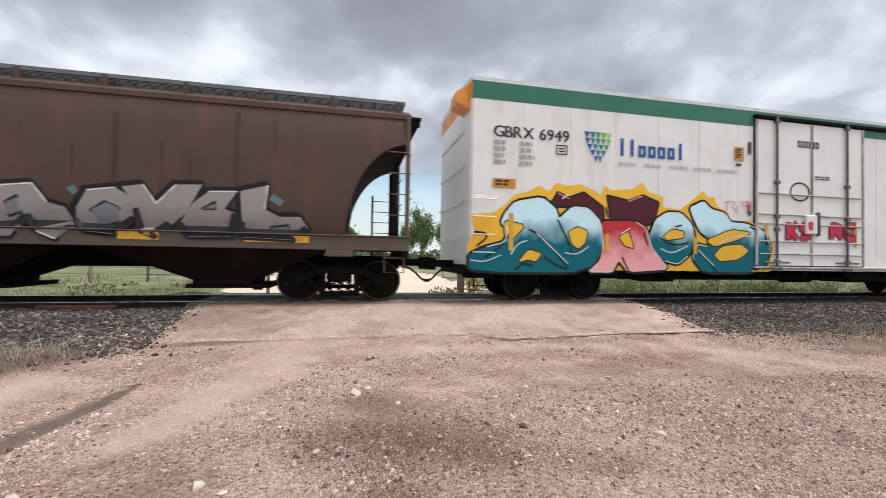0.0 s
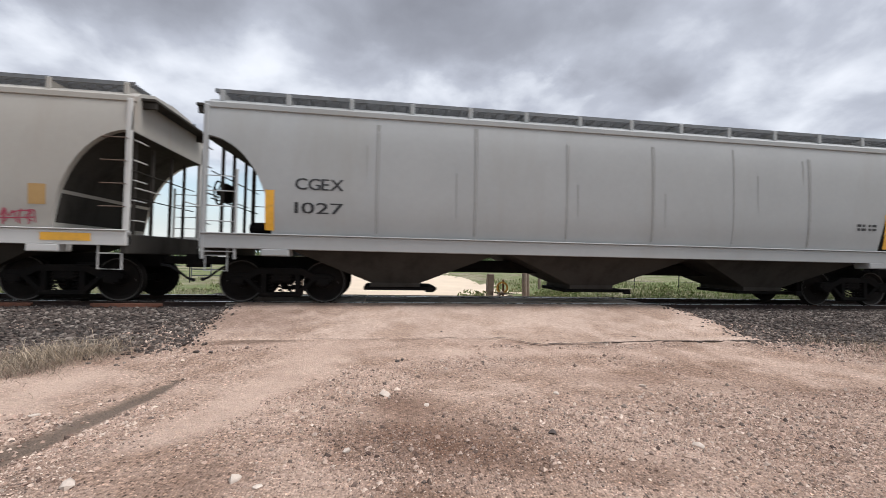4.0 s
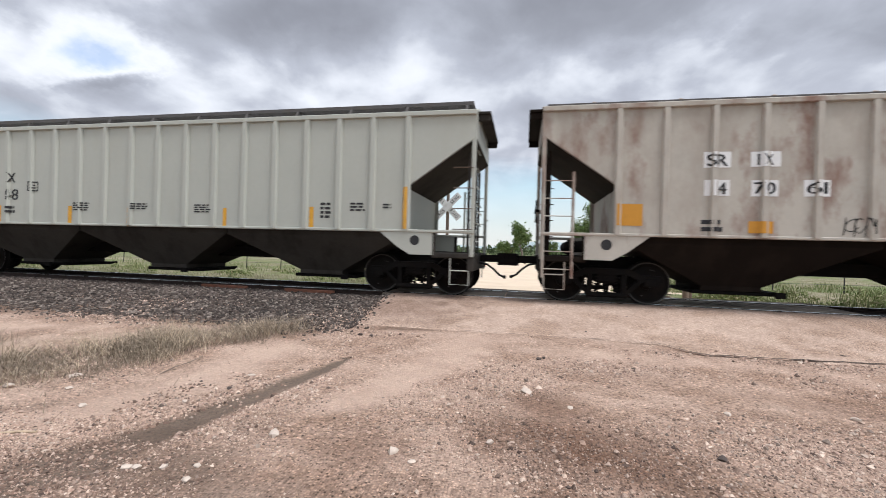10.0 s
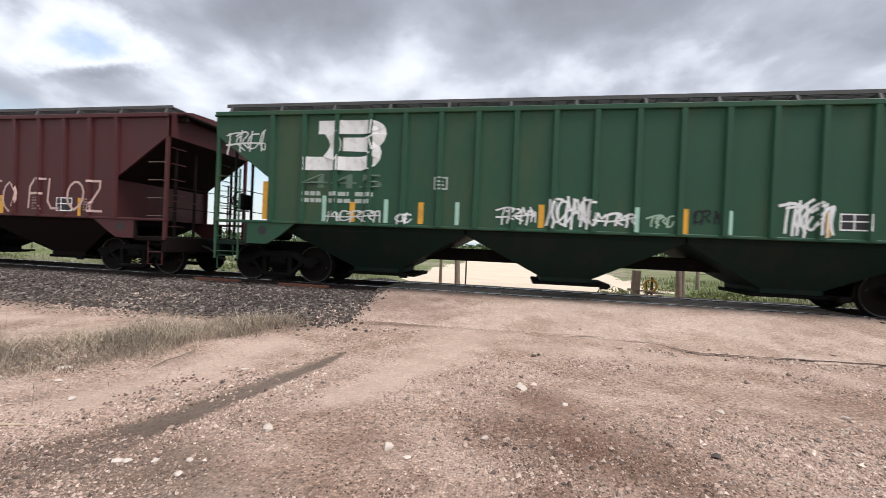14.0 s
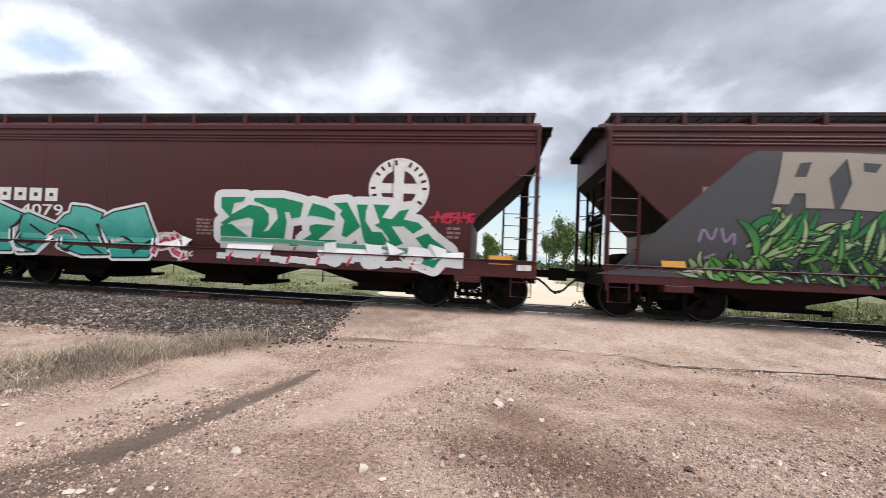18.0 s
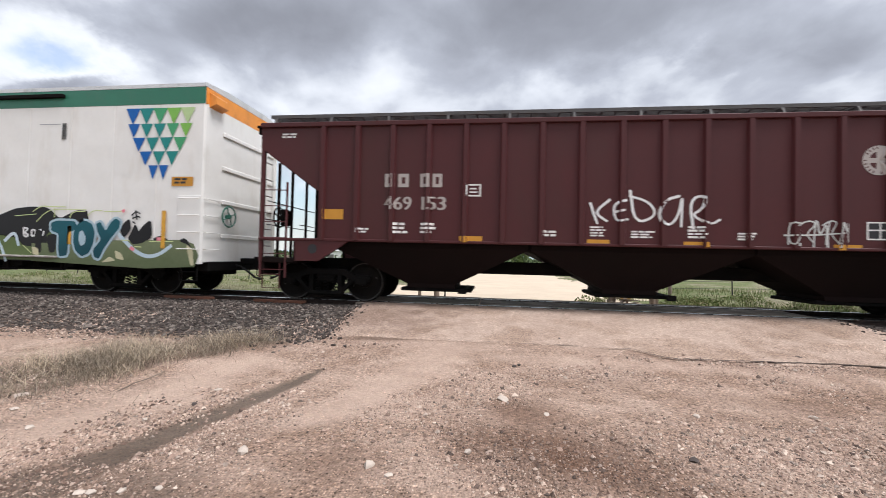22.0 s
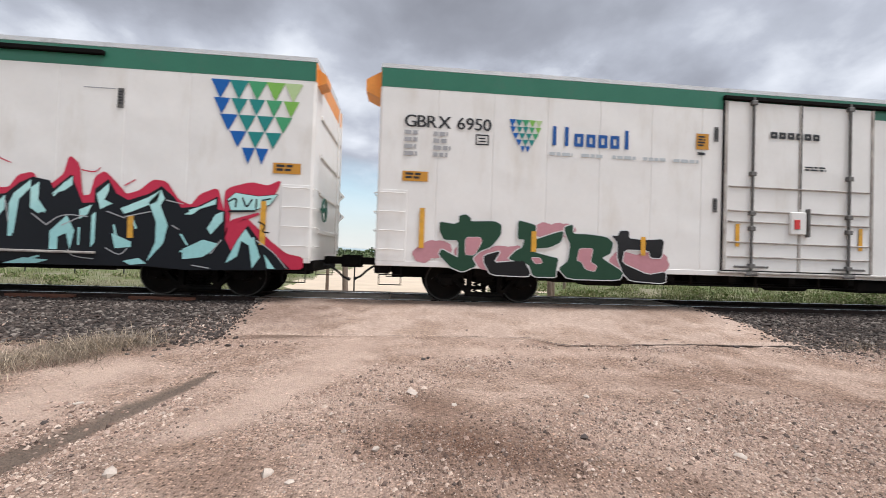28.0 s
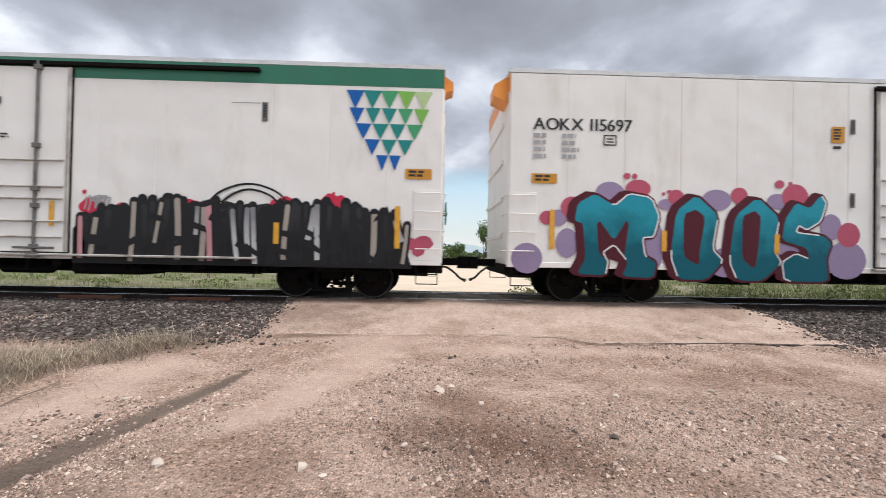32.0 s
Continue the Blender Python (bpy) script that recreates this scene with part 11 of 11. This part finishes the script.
def blades(name, places, n, h, w, material, seed, spread=0.10, lean=0.6, **tags):
    """Tufts of thin bent blades, one mesh."""
    rs2 = np.random.RandomState(seed)
    V, F = [], []
    for x, y, z in places:
        for k in range(n):
            a = rs2.uniform(0, 6.28)
            bx, by = x + rs2.normal(0, spread), y + rs2.normal(0, spread)
            hh = h * rs2.uniform(0.45, 1.25) * (1 + 0.5 * math.sin(x * 3.1 + 1.7 * math.sin(y * 2.3)))
            lx, ly = lean * hh * rs2.uniform(-1, 1), lean * hh * rs2.uniform(-1, 1)
            wx, wy = w * math.cos(a) / 2, w * math.sin(a) / 2
            o = len(V)
            V += [(bx - wx, by - wy, z - 0.01), (bx + wx, by + wy, z - 0.01), (bx + lx * 0.35 + wx * 0.7, by + ly * 0.35 + wy * 0.7, z + hh * 0.55), (bx + lx * 0.35 - wx * 0.7, by + ly * 0.35 - wy * 0.7, z + hh * 0.55), (bx + lx, by + ly, z + hh * (1 - 0.25 * lean))]
            F += [(o, o + 1, o + 2, o + 3), (o + 3, o + 2, o + 4)]
    me = bpy.data.meshes.new(name)
    me.from_pydata(V, [], F)
    me.materials.append(material)
    return tagged(new(name, me), kind="stuff", **tags)


straw = island_mat("dry straw grass", [(0.20, 0.155, 0.112), (0.31, 0.25, 0.185), (0.10, 0.076, 0.058), (0.42, 0.35, 0.27), (0.14, 0.11, 0.084), (0.25, 0.20, 0.15)], 0.9, 0.2)
wood_post = mat("grey weathered wood", (0.19, 0.15, 0.12), 0.9, 0, 0.3, 6, ((0.08, 0.065, 0.055), 0.4, 5), 0.8, 0.5, 40)
thatch = island_mat("matted grey thatch", [(0.13, 0.10, 0.077), (0.22, 0.178, 0.138), (0.07, 0.054, 0.043), (0.31, 0.255, 0.20), (0.16, 0.126, 0.098)], 0.95, 0.1)
weed = island_mat("fresh green weeds", [(0.08, 0.12, 0.035), (0.15, 0.20, 0.065), (0.11, 0.145, 0.05), (0.24, 0.26, 0.12), (0.36, 0.33, 0.20), (0.13, 0.17, 0.05), (0.28, 0.27, 0.16)], 0.85, 0.25)
pl, mat_pl = [], []
for k in range(9000):
    x, y = rs.uniform(-13, -3.4), rs.uniform(2.5, 6.6)
    back = grass_front(y) + 0.12 * noise.noise((x * 2, y * 2, 1.0)) - x
    band = smoothstep(-0.05, 0.3, back) * (1 - smoothstep(0.8, 1.9 + 0.4 * noise.noise((x, y, 4.0)), back))
    d = band * (0.85 + 0.9 * noise.noise((x * 1.3, y * 1.6, 2.0)))
    if back > 1.6:
        d = max(d, 0.12 + 0.8 * noise.noise((x * 0.7, y * 1.0, 8.0)) - (0.9 if y > 4.5 and x > -10.5 else 0))
    if rs.rand() < 0.75 * d:
        (mat_pl if rs.rand() < 0.45 else pl).append((x, y, height(x, y)))
blades("dry_grass", pl, 15, 0.21, 0.0045, straw, 11, 0.11, 1.5, label="dry straw coloured grass on the verge", category="grass")
blades("dry_grass", mat_pl, 12, 0.10, 0.006, thatch, 18, 0.14, 2.6, label="flattened grey brown thatch under the grass", category="grass")
pl = []
for k in range(900):
    x, y = rs.uniform(7.6, 18), rs.uniform(4.6, 6.9)
    if rs.rand() < 0.35 + 0.9 * noise.noise((x * 0.6, y, 4.0)) + 0.1 * (x - 8):
        pl.append((x, y, height(x, y)))
blades("dry_grass", pl, 11, 0.22, 0.006, straw, 12, 0.11, 0.8, label="sparse dry grass beside the ballast", category="grass")
pale_straw = island_mat("bleached straw", [(0.48, 0.39, 0.28), (0.40, 0.31, 0.22), (0.54, 0.45, 0.34)], 0.9, 0.2)
pl = []
for k in range(1500):
    x, y = rs.uniform(-7.5, -3.5), rs.uniform(2.8, 6.5)
    back = grass_front(y) - x
    if 0.05 < back < 1.7 and rs.rand() < 0.30 + 1.0 * noise.noise((x * 1.6, y * 1.9, 12.0)):
        pl.append((x, y, height(x, y)))
blades("dry_grass", pl, 7, 0.27, 0.006, pale_straw, 17, 0.10, 2.0, label="bleached long straws among the dry grass", category="grass")
thing("fallen_stick", Geo().tube([(-0.33, -0.03, 0.0), (-0.1, -0.01, 0.02), (0.12, 0.015, 0.012), (0.34, 0.03, 0.03)], 0.006, 6), wood_post, pose(-4.03, 4.25, height(-4.03, 4.25) + 0.012, 0, 0, 88), label="thin grey brown stick lying on the dirt", category="stick")
thing("fallen_stick", Geo().tube([(-0.13, 0, 0.0), (0.0, 0.008, 0.006), (0.13, 0.0, 0.0)], 0.009, 6), pale_straw, pose(-3.79, 2.44, height(-3.79, 2.44) + 0.008, 0, 0, 20), label="short bleached stalk lying on the sand", category="stick")
# straws lying on the dirt
pl = [(rs.uniform(-9, -3.4), rs.uniform(2.2, 6.2)) for _ in range(260)]
blades("fallen_straw", [(x, y, height(x, y) + 0.01) for x, y in pl], 2, 0.07, 0.006, straw, 13, 0.2, 2.6, label="fallen dry straws on the dirt", category="straw")
pl = []
for k in range(5200):
    x, y = rs.uniform(-38, 40), 12.7 + 12 * rs.rand() ** 1.4
    if road_in(x, y) > 0.2:
        continue
    lush = 0.4 + 0.9 * noise.noise((x * 0.18, y * 0.3, 6.0)) + (0.35 if x > 5 else -0.05)
    if rs.rand() < lush:
        pl.append((x, y, height(x, y)))
blades("green_weeds", [p for p in pl if p[0] > 4 or p[1] > 15.5], 12, 0.26, 0.016, weed, 14, 0.16, 0.6, label="fresh green weeds beyond the track", category="weeds")
pale_weed = island_mat("greyish dry weeds", [(0.27, 0.25, 0.16), (0.36, 0.33, 0.24), (0.22, 0.22, 0.12), (0.42, 0.39, 0.30), (0.20, 0.22, 0.09)], 0.9, 0.2)
blades("dry_weeds", [p for p in pl if p[0] <= 4 and p[1] <= 15.5] + [(rs.uniform(-30, -5.2), rs.uniform(12.8, 16), 0.12) for _ in range(900)], 12, 0.17, 0.012, pale_weed, 15, 0.16, 0.8, label="greyish dry weeds beyond the track", category="weeds")



def weed_clumps(places, material, seed, **tags):
    """Low leafy weeds: many small leaves heaped round each place."""
    rnd = random.Random(seed)
    V, F = [], []
    for x, y, r, h in places:
        z0 = height(x, y)
        for k in range(int(260 * r)):
            a, d = rnd.uniform(0, 6.28), r * rnd.random() ** 0.6
            c = Vector((x + d * math.cos(a), y + d * math.sin(a) * 0.8, z0 + h * rnd.random() * (1.15 - (d / r) ** 2 * 0.8)))
            u = Vector((rnd.gauss(0, 1), rnd.gauss(0, 1), rnd.gauss(0.6, 0.8))).normalized()
            v = u.cross(Vector((rnd.gauss(0, 1), rnd.gauss(0, 1), 0.1))).normalized()
            q, o = rnd.uniform(0.03, 0.075), len(V)
            V += [tuple(c - u * q), tuple(c + v * q * 0.45), tuple(c + u * q), tuple(c - v * q * 0.45)]
            F.append((o, o + 1, o + 2, o + 3))
    me = bpy.data.meshes.new("leafy_weeds")
    me.from_pydata(V, [], F)
    me.materials.append(material)
    return tagged(new("leafy_weeds", me), kind="stuff", **tags)


clumps = [(3.0, 13.7, 0.5, 0.3), (3.3, 13.3, 0.35, 0.22)]
for k in range(90):
    x, y = (rs.uniform(4.4, 26), rs.uniform(12.6, 18)) if k % 3 else (rs.uniform(-26, -5.6), rs.uniform(13.0, 19))
    clumps.append((x, y, rs.uniform(0.25, 0.8), rs.uniform(0.15, 0.5) * (1.0 if x > 0 else 0.6)))
weed_clumps(clumps, weed, 21, label="low leafy green weeds beyond the track", category="weeds")

# ---- beyond the track ----
post_steel = mat("dark fence steel", (0.05, 0.05, 0.045), 0.7, 0.3, 0.2, 6)


def fence(x0, x1, y0, y1, step, label):
    f = body_of("wire_fence", pose(0, 0, 0), label=label, category="fence")
    n = max(2, int(math.hypot(x1 - x0, y1 - y0) / step))
    tops = []
    for k in range(n + 1):
        x, y = x0 + (x1 - x0) * k / n, y0 + (y1 - y0) * k / n
        z = height(x, y)
        tops.append((x, y, z))
        if k % 4 == 0:
            part("post", lambda: Geo().lathe([(0.075, -0.3), (0.07, 1.32), (0.04, 1.35)], 9, "z"), wood_post, f, m=pose(x, y, z, random.uniform(-2, 2), random.uniform(-2, 2), 0), key="wood_post", smooth=50)
        else:
            part("post", lambda: Geo().box(-0.02, 0.02, -0.018, 0.018, -0.3, 1.25, 0.004), post_steel, f, m=pose(x, y, z, random.uniform(-2, 2), random.uniform(-2, 2), 0), key="t_post")
    for h in (0.35, 0.65, 0.92, 1.18):
        part("wire", Geo().tube([(x, y - 0.03, z + h) for x, y, z in tops], 0.006, 4), post_steel, f)
    return f


fence(-46, -6.6, 21.5, 20.2, 2.1, "wire fence with thin posts along the green field")
fence(7.4, 48, 18.6, 20.5, 2.4, "wire fence with thin posts among the weeds")
gate = body_of("pipe_gate", pose(-8.4, 21.6, height(-8.4, 21.6)), label="grey pipe gate at the field's edge", category="gate")
for z in (0.3, 0.6, 0.9, 1.2):
    part("gate_rail", Geo().tube([(-0.9, 0, z), (0.9, 0, z)], 0.025, 8), grating, gate)
for x in (-0.9, 0.0, 0.9):
    part("gate_stile", Geo().tube([(x, 0, 0.0 if x else 0.3), (x, 0, 1.2)], 0.028, 8), grating, gate)

for x, y, r, h in ((-2.08, 14.4, 0.10, 1.25), (-6.6, 20.2, 0.09, 1.4), (4.9, 13.6, 0.09, 1.15), (5.4, 14.6, 0.05, 1.2)):
    thing("wooden_post", Geo().lathe([(r, -0.3), (r * 0.95, h - 0.03), (r * 0.7, h)], 10, "z"), wood_post, pose(x, y, height(x, y), 1, -2, 0), smooth=50, label="grey weathered wooden post by the dirt road", category="post", group="posts by the dirt road")
thing("thin_post", Geo().box(-0.025, 0.025, -0.02, 0.02, -0.3, 1.2, 0.004), post_steel, pose(-1.8, 14.5, height(-1.8, 14.5)), label="thin dark steel post by the dirt road", category="post", group="posts by the dirt road")

# crossbuck on its post, seen from the far side of the road
sign_white = mat("white sign sheet", (0.74, 0.74, 0.73), 0.4, 0, 0.05, 5, ((0.5, 0.48, 0.44), 0.2, 3))
buck = body_of("crossbuck_sign", pose(-2.70, 14.4, height(-2.70, 14.4)), label="white railroad crossbuck sign on a grey post", category="sign")
part("post", Geo().box(-0.05, 0.05, -0.05, 0.05, -0.3, 3.55, 0.01), wood_post, buck)
for ang, word in ((45, "RAILROAD"), (-45, "CROSSING")):
    off = -0.075 if ang > 0 else -0.095
    arm = part("arm", Geo().box(-0.61, 0.61, -0.008, 0.008, -0.115, 0.115, 0.003), sign_white, buck, m=pose(0, off, 2.95, 0, ang, 0))
    g = Geo()
    spans = ((-0.55, -0.16), (0.16, 0.55))
    half = len(word) // 2
    for (a, b), txt in zip(spans, (word[:half], word[half:])):
        w = (b - a) / len(txt)
        for k, ch in enumerate(txt):
            gv, gf = glyph(ch)
            lo, hi = min(p[0] for p in gv), max(p[0] for p in gv)
            zz = [p[1] for p in gv]
            g.add([(a + w * (k + 0.1) + (p[0] - lo) / max(0.2, hi - lo) * w * 0.75, -0.0115, -0.065 + (p[1] - min(zz)) / (max(zz) - min(zz)) * 0.13) for p in gv], gf)
    me = bpy.data.meshes.new("lettering")
    me.from_pydata(g.v, [], g.f)
    me.materials.append(black_ink)
    new("lettering", me).parent = arm

thing("wooden_post", Geo().box(-0.11, 0.11, -0.10, 0.10, -0.3, 0.86, 0.025), wood_post, pose(3.62, 13.5, height(3.62, 13.5), 2, 1, 8), label="thick grey wooden post by the dirt road", category="post", group="posts by the dirt road")
dull_yellow = mat("sun faded yellow steel", (0.34, 0.19, 0.03), 0.6, 0, 0.2, 5, ((0.12, 0.07, 0.03), 0.45, 4))
hoop = body_of("steel_hoop", pose(4.15, 13.8, height(4.15, 13.8)), label="faded yellow steel hoop leaning on a brown stake", category="hoop")
part("ring", Geo().lathe([(0.15, -0.02), (0.21, -0.025), (0.21, 0.02), (0.15, 0.015), (0.15, -0.02)], 28, "y", (0, 0, 0.40), caps=False), dull_yellow, hoop, "dull yellow ring")
part("stake", Geo().box(0.02, 0.09, 0.03, 0.08, -0.2, 0.68, 0.01).box(-0.14, -0.09, 0.03, 0.07, -0.2, 0.55, 0.01), mat("brown stake wood", (0.12, 0.06, 0.03), 0.9, 0, 0.3, 8), hoop)
pile = body_of("wood_pile", pose(3.95, 13.25, height(3.95, 13.25)), label="heap of grey broken boards and sticks by a post", category="wood pile")
for k in range(9):
    ln = 0.5 + 0.09 * (k * 5 % 7)
    part("board", Geo().box(-ln / 2, ln / 2, -0.035 - 0.008 * (k % 3), 0.035, -0.014, 0.014, 0.004), wood_post, pile, m=pose(0.09 * (k % 4) - 0.1, 0.1 * (k % 3) - 0.1, 0.03 + 0.022 * k, 4 * (k % 3) - 3, 14 - 6 * (k % 5), 25 * k - 40))

leaf_mat = island_mat("spring tree leaves", [(0.06, 0.11, 0.025), (0.10, 0.155, 0.04), (0.045, 0.085, 0.02), (0.15, 0.19, 0.07), (0.08, 0.12, 0.04)], 0.8, 0.3, 3.0)
bark = mat("rough grey bark", (0.11, 0.09, 0.075), 0.95, 0, 0.3, 3, bump=0.6)


def tree(x, y, h, r, leaves, seed, label, leaf=0.16, trunk=0.16, low=0.25):
    """A tapered trunk that forks into limbs, and a crown of many small leaves with gaps."""
    rnd = random.Random(seed)
    z0 = height(x, y)
    t = body_of("tree" if h > 4 else "bush", pose(x, y, z0), label=label, category="tree" if h > 4 else "bush", group="trees beyond the road")
    g = Geo()
    tips = []

    def limb(p, d, length, rad, depth):
        pts, q = [p], Vector(p)
        dd = Vector(d)
        for k in range(4):
            dd = (dd + Vector((rnd.uniform(-0.25, 0.25), rnd.uniform(-0.25, 0.25), rnd.uniform(-0.05, 0.2)))).normalized()
            q = q + dd * length / 4
            pts.append(tuple(q))
        rings = []
        for i, c in enumerate(pts):
            rr = rad * (1 - 0.62 * i / 4)
            rings.append([(c[0] + rr * math.cos(a), c[1] + rr * math.sin(a), c[2]) for a in (0, 1.257, 2.513, 3.77, 5.027)])
        g.loft(rings)
        if depth == 0:
            tips.extend(pts[2:])
            return
        for k in range(rnd.choice((3, 4))):
            a = rnd.uniform(0, 6.28)
            nd = (dd * 0.7 + Vector((math.cos(a) * 0.9, math.sin(a) * 0.9, rnd.uniform(0.0, 0.6)))).normalized()
            limb(pts[rnd.choice((2, 3, 4))], nd, length * rnd.uniform(0.5, 0.75), rad * 0.42, depth - 1)
    limb((0, 0, -0.2), (rnd.uniform(-0.1, 0.1), 0, 1), h * 0.5, trunk, 3 if not leaves else 2)
    top = max(p[2] for p in tips)
    wide = max(math.hypot(p[0], p[1]) for p in tips)
    part("trunk", g, bark, t, smooth=60)
    if leaves:
        V, F = [], []
        for k in range(leaves):
            c = Vector(rnd.choice(tips)) * rnd.uniform(0.85, 1.08)
            c = Vector((c[0] * r / max(wide, 0.3), c[1] * r / max(wide, 0.3), max(h * low * rnd.uniform(0.6, 1.2), c[2] * h / top)))
            c += Vector((rnd.gauss(0, r * 0.13), rnd.gauss(0, r * 0.13), rnd.gauss(0, h * 0.06)))
            s = leaf * rnd.uniform(0.5, 1.3)
            a, b = Vector((rnd.gauss(0, 1), rnd.gauss(0, 1), rnd.gauss(0, 1))).normalized(), Vector((rnd.gauss(0, 1), rnd.gauss(0, 1), rnd.gauss(0, 1)))
            b = a.cross(b).normalized()
            o = len(V)
            V += [tuple(c - a * s), tuple(c + b * s * 0.5), tuple(c + a * s), tuple(c - b * s * 0.5)]
            F.append((o, o + 1, o + 2, o + 3))
        me = bpy.data.meshes.new("crown")
        me.from_pydata(V, [], F)
        me.materials.append(leaf_mat)
        new("crown", me).parent = t
    return t


def at(az, dist):
    """A place so many degrees to the right of the way straight over the track."""
    return dist * math.sin(radians(az)), dist * math.cos(radians(az))


for az, dist, h, r, n, s, txt in ((9.4, 52, 7.0, 2.6, 5200, 1, "green spring tree beyond the dirt road"), (11.6, 58, 6.4, 2.2, 3200, 2, "green spring tree beyond the dirt road"), (7.2, 66, 6.0, 2.0, 2600, 3, "small green tree beyond the dirt road"),
                                  (0.3, 48, 4.3, 1.7, 2600, 4, "bushy young tree beyond the dirt road"), (-2.4, 56, 3.2, 1.8, 1800, 5, "low green bush at the field's edge"), (2.6, 60, 2.8, 1.9, 1500, 6, "low green bush at the field's edge"),
                                  (20.5, 60, 5.4, 2.2, 1500, 7, "thinly leaved tree beyond the fence"), (24.0, 66, 5.2, 2.4, 1200, 8, "thinly leaved tree beyond the fence")):
    tree(*at(az, dist), h, r, n, s, txt)
tree(*at(27.7, 62), 8.6, 3.0, 0, 12, "bare branching tree beyond the fence", trunk=0.24)
tree(*at(30.5, 70), 7.4, 2.6, 0, 13, "bare branching tree beyond the fence", trunk=0.2)
tree(*at(-14.0, 75), 6.5, 2.4, 1400, 14, "thinly leaved tree across the field")

# far hedges and woods, and a low hill
far_leaf = island_mat("far wood foliage", [(0.05, 0.075, 0.035), (0.08, 0.11, 0.05), (0.06, 0.08, 0.045), (0.11, 0.13, 0.07)], 0.9, 0.1, 0.5)
V, F = [], []
rnd = random.Random(8)
for k in range(9000):
    az = rnd.uniform(-62, 62)
    dist = rnd.uniform(110, 240)
    x, y = at(az, dist)
    top = (2.6 + 2.4 * noise.noise((az * 0.22, 1.0, 0)) + 1.6 * noise.noise((az * 0.9, 4.0, 0))) * dist / 150
    z = height(x, y) + rnd.random() ** 1.3 * max(0.6, top)
    s = rnd.uniform(0.35, 0.9) * dist / 150
    a = Vector((rnd.gauss(0, 1), rnd.gauss(0, 1), rnd.gauss(0, 1))).normalized()
    b = a.cross(Vector((rnd.gauss(0, 1), rnd.gauss(0, 1), rnd.gauss(0, 1)))).normalized()
    c = Vector((x, y, z))
    o = len(V)
    V += [tuple(c - a * s), tuple(c + b * s * 0.7), tuple(c + a * s), tuple(c - b * s * 0.7)]
    F.append((o, o + 1, o + 2, o + 3))
me = bpy.data.meshes.new("far_woods")
me.from_pydata(V, [], F)
me.materials.append(far_leaf)
tagged(new("far_woods", me), label="dark green hedges and woods along the horizon", category="woods", kind="stuff")
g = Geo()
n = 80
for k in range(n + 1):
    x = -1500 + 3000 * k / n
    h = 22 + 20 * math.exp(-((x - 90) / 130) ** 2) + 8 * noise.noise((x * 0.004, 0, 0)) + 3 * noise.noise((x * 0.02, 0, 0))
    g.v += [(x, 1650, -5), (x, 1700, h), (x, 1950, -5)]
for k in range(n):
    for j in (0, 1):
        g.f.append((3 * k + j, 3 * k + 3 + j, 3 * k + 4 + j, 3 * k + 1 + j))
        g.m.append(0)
# distance haze is mixed into the hills' blue grey base colour
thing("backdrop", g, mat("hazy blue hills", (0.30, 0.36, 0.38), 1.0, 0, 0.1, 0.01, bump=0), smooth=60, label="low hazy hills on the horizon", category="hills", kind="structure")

shed_wall = mat("white shed cladding", (0.62, 0.62, 0.60), 0.6, 0, 0.1, 1, (GRIME, 0.2, 0.6))
shed_roof = mat("pale metal roof", (0.50, 0.50, 0.50), 0.5, 0.3, 0.1, 1)
for az, dist, lx, ly, h, rot in ((26.0, 95, 13, 6, 2.3, 12), (33.0, 105, 9, 6, 2.6, -8), (-21, 130, 12, 7, 3.0, 20)):
    x, y = at(az, dist)
    sh = body_of("farm_shed", pose(x, y, height(x, y) - 0.1, 0, 0, rot), label="low white farm shed with a pale roof", category="building", group="far farm sheds")
    part("wall", Geo().box(-lx / 2, lx / 2, -ly / 2, ly / 2, 0, h, 0.02), shed_wall, sh)
    part("roof", Geo().prism([(-ly / 2 - 0.3, h), (ly / 2 + 0.3, h), (0, h + 1.1)], -lx / 2 - 0.3, lx / 2 + 0.3, "x"), shed_roof, sh)
    for k in range(3):
        part("door", Geo().box(-lx / 3 + k * lx / 3 - 0.9, -lx / 3 + k * lx / 3 + 0.9, -ly / 2 - 0.03, -ly / 2 + 0.02, 0.1, 2.0, 0.01), rod_grey, sh)

# ---- what moves ----


def motions():
    """The train rolls by; the wheels turn while they are near."""
    for car, xc, length, surf in CARS:
        walk(car, [(k * 0.5, pose(xc + run(k * 0.5), TRACK_Y, RAIL_Z)) for k in range(65)])
    span = {car: (xc, length) for car, xc, length, surf in CARS}
    for w, off in WHEELSETS:
        xc, length = span[w.parent.parent]
        near = [f for f in range(961) if abs(xc + run(f / 30.0)) < length / 2 + 15.0]
        turn = [(f / 30.0, pose(off, 0, 0, 0, math.degrees(run(f / 30.0) / WHEEL_R) % 360.0, 0)) for f in near]
        first = [(0.0, turn[0][1])] if near[0] > 0 else []
        last = [(32.0, turn[-1][1])] if near[-1] < 960 else []
        rows = first + turn + last
        walk(w, rows)


motions()
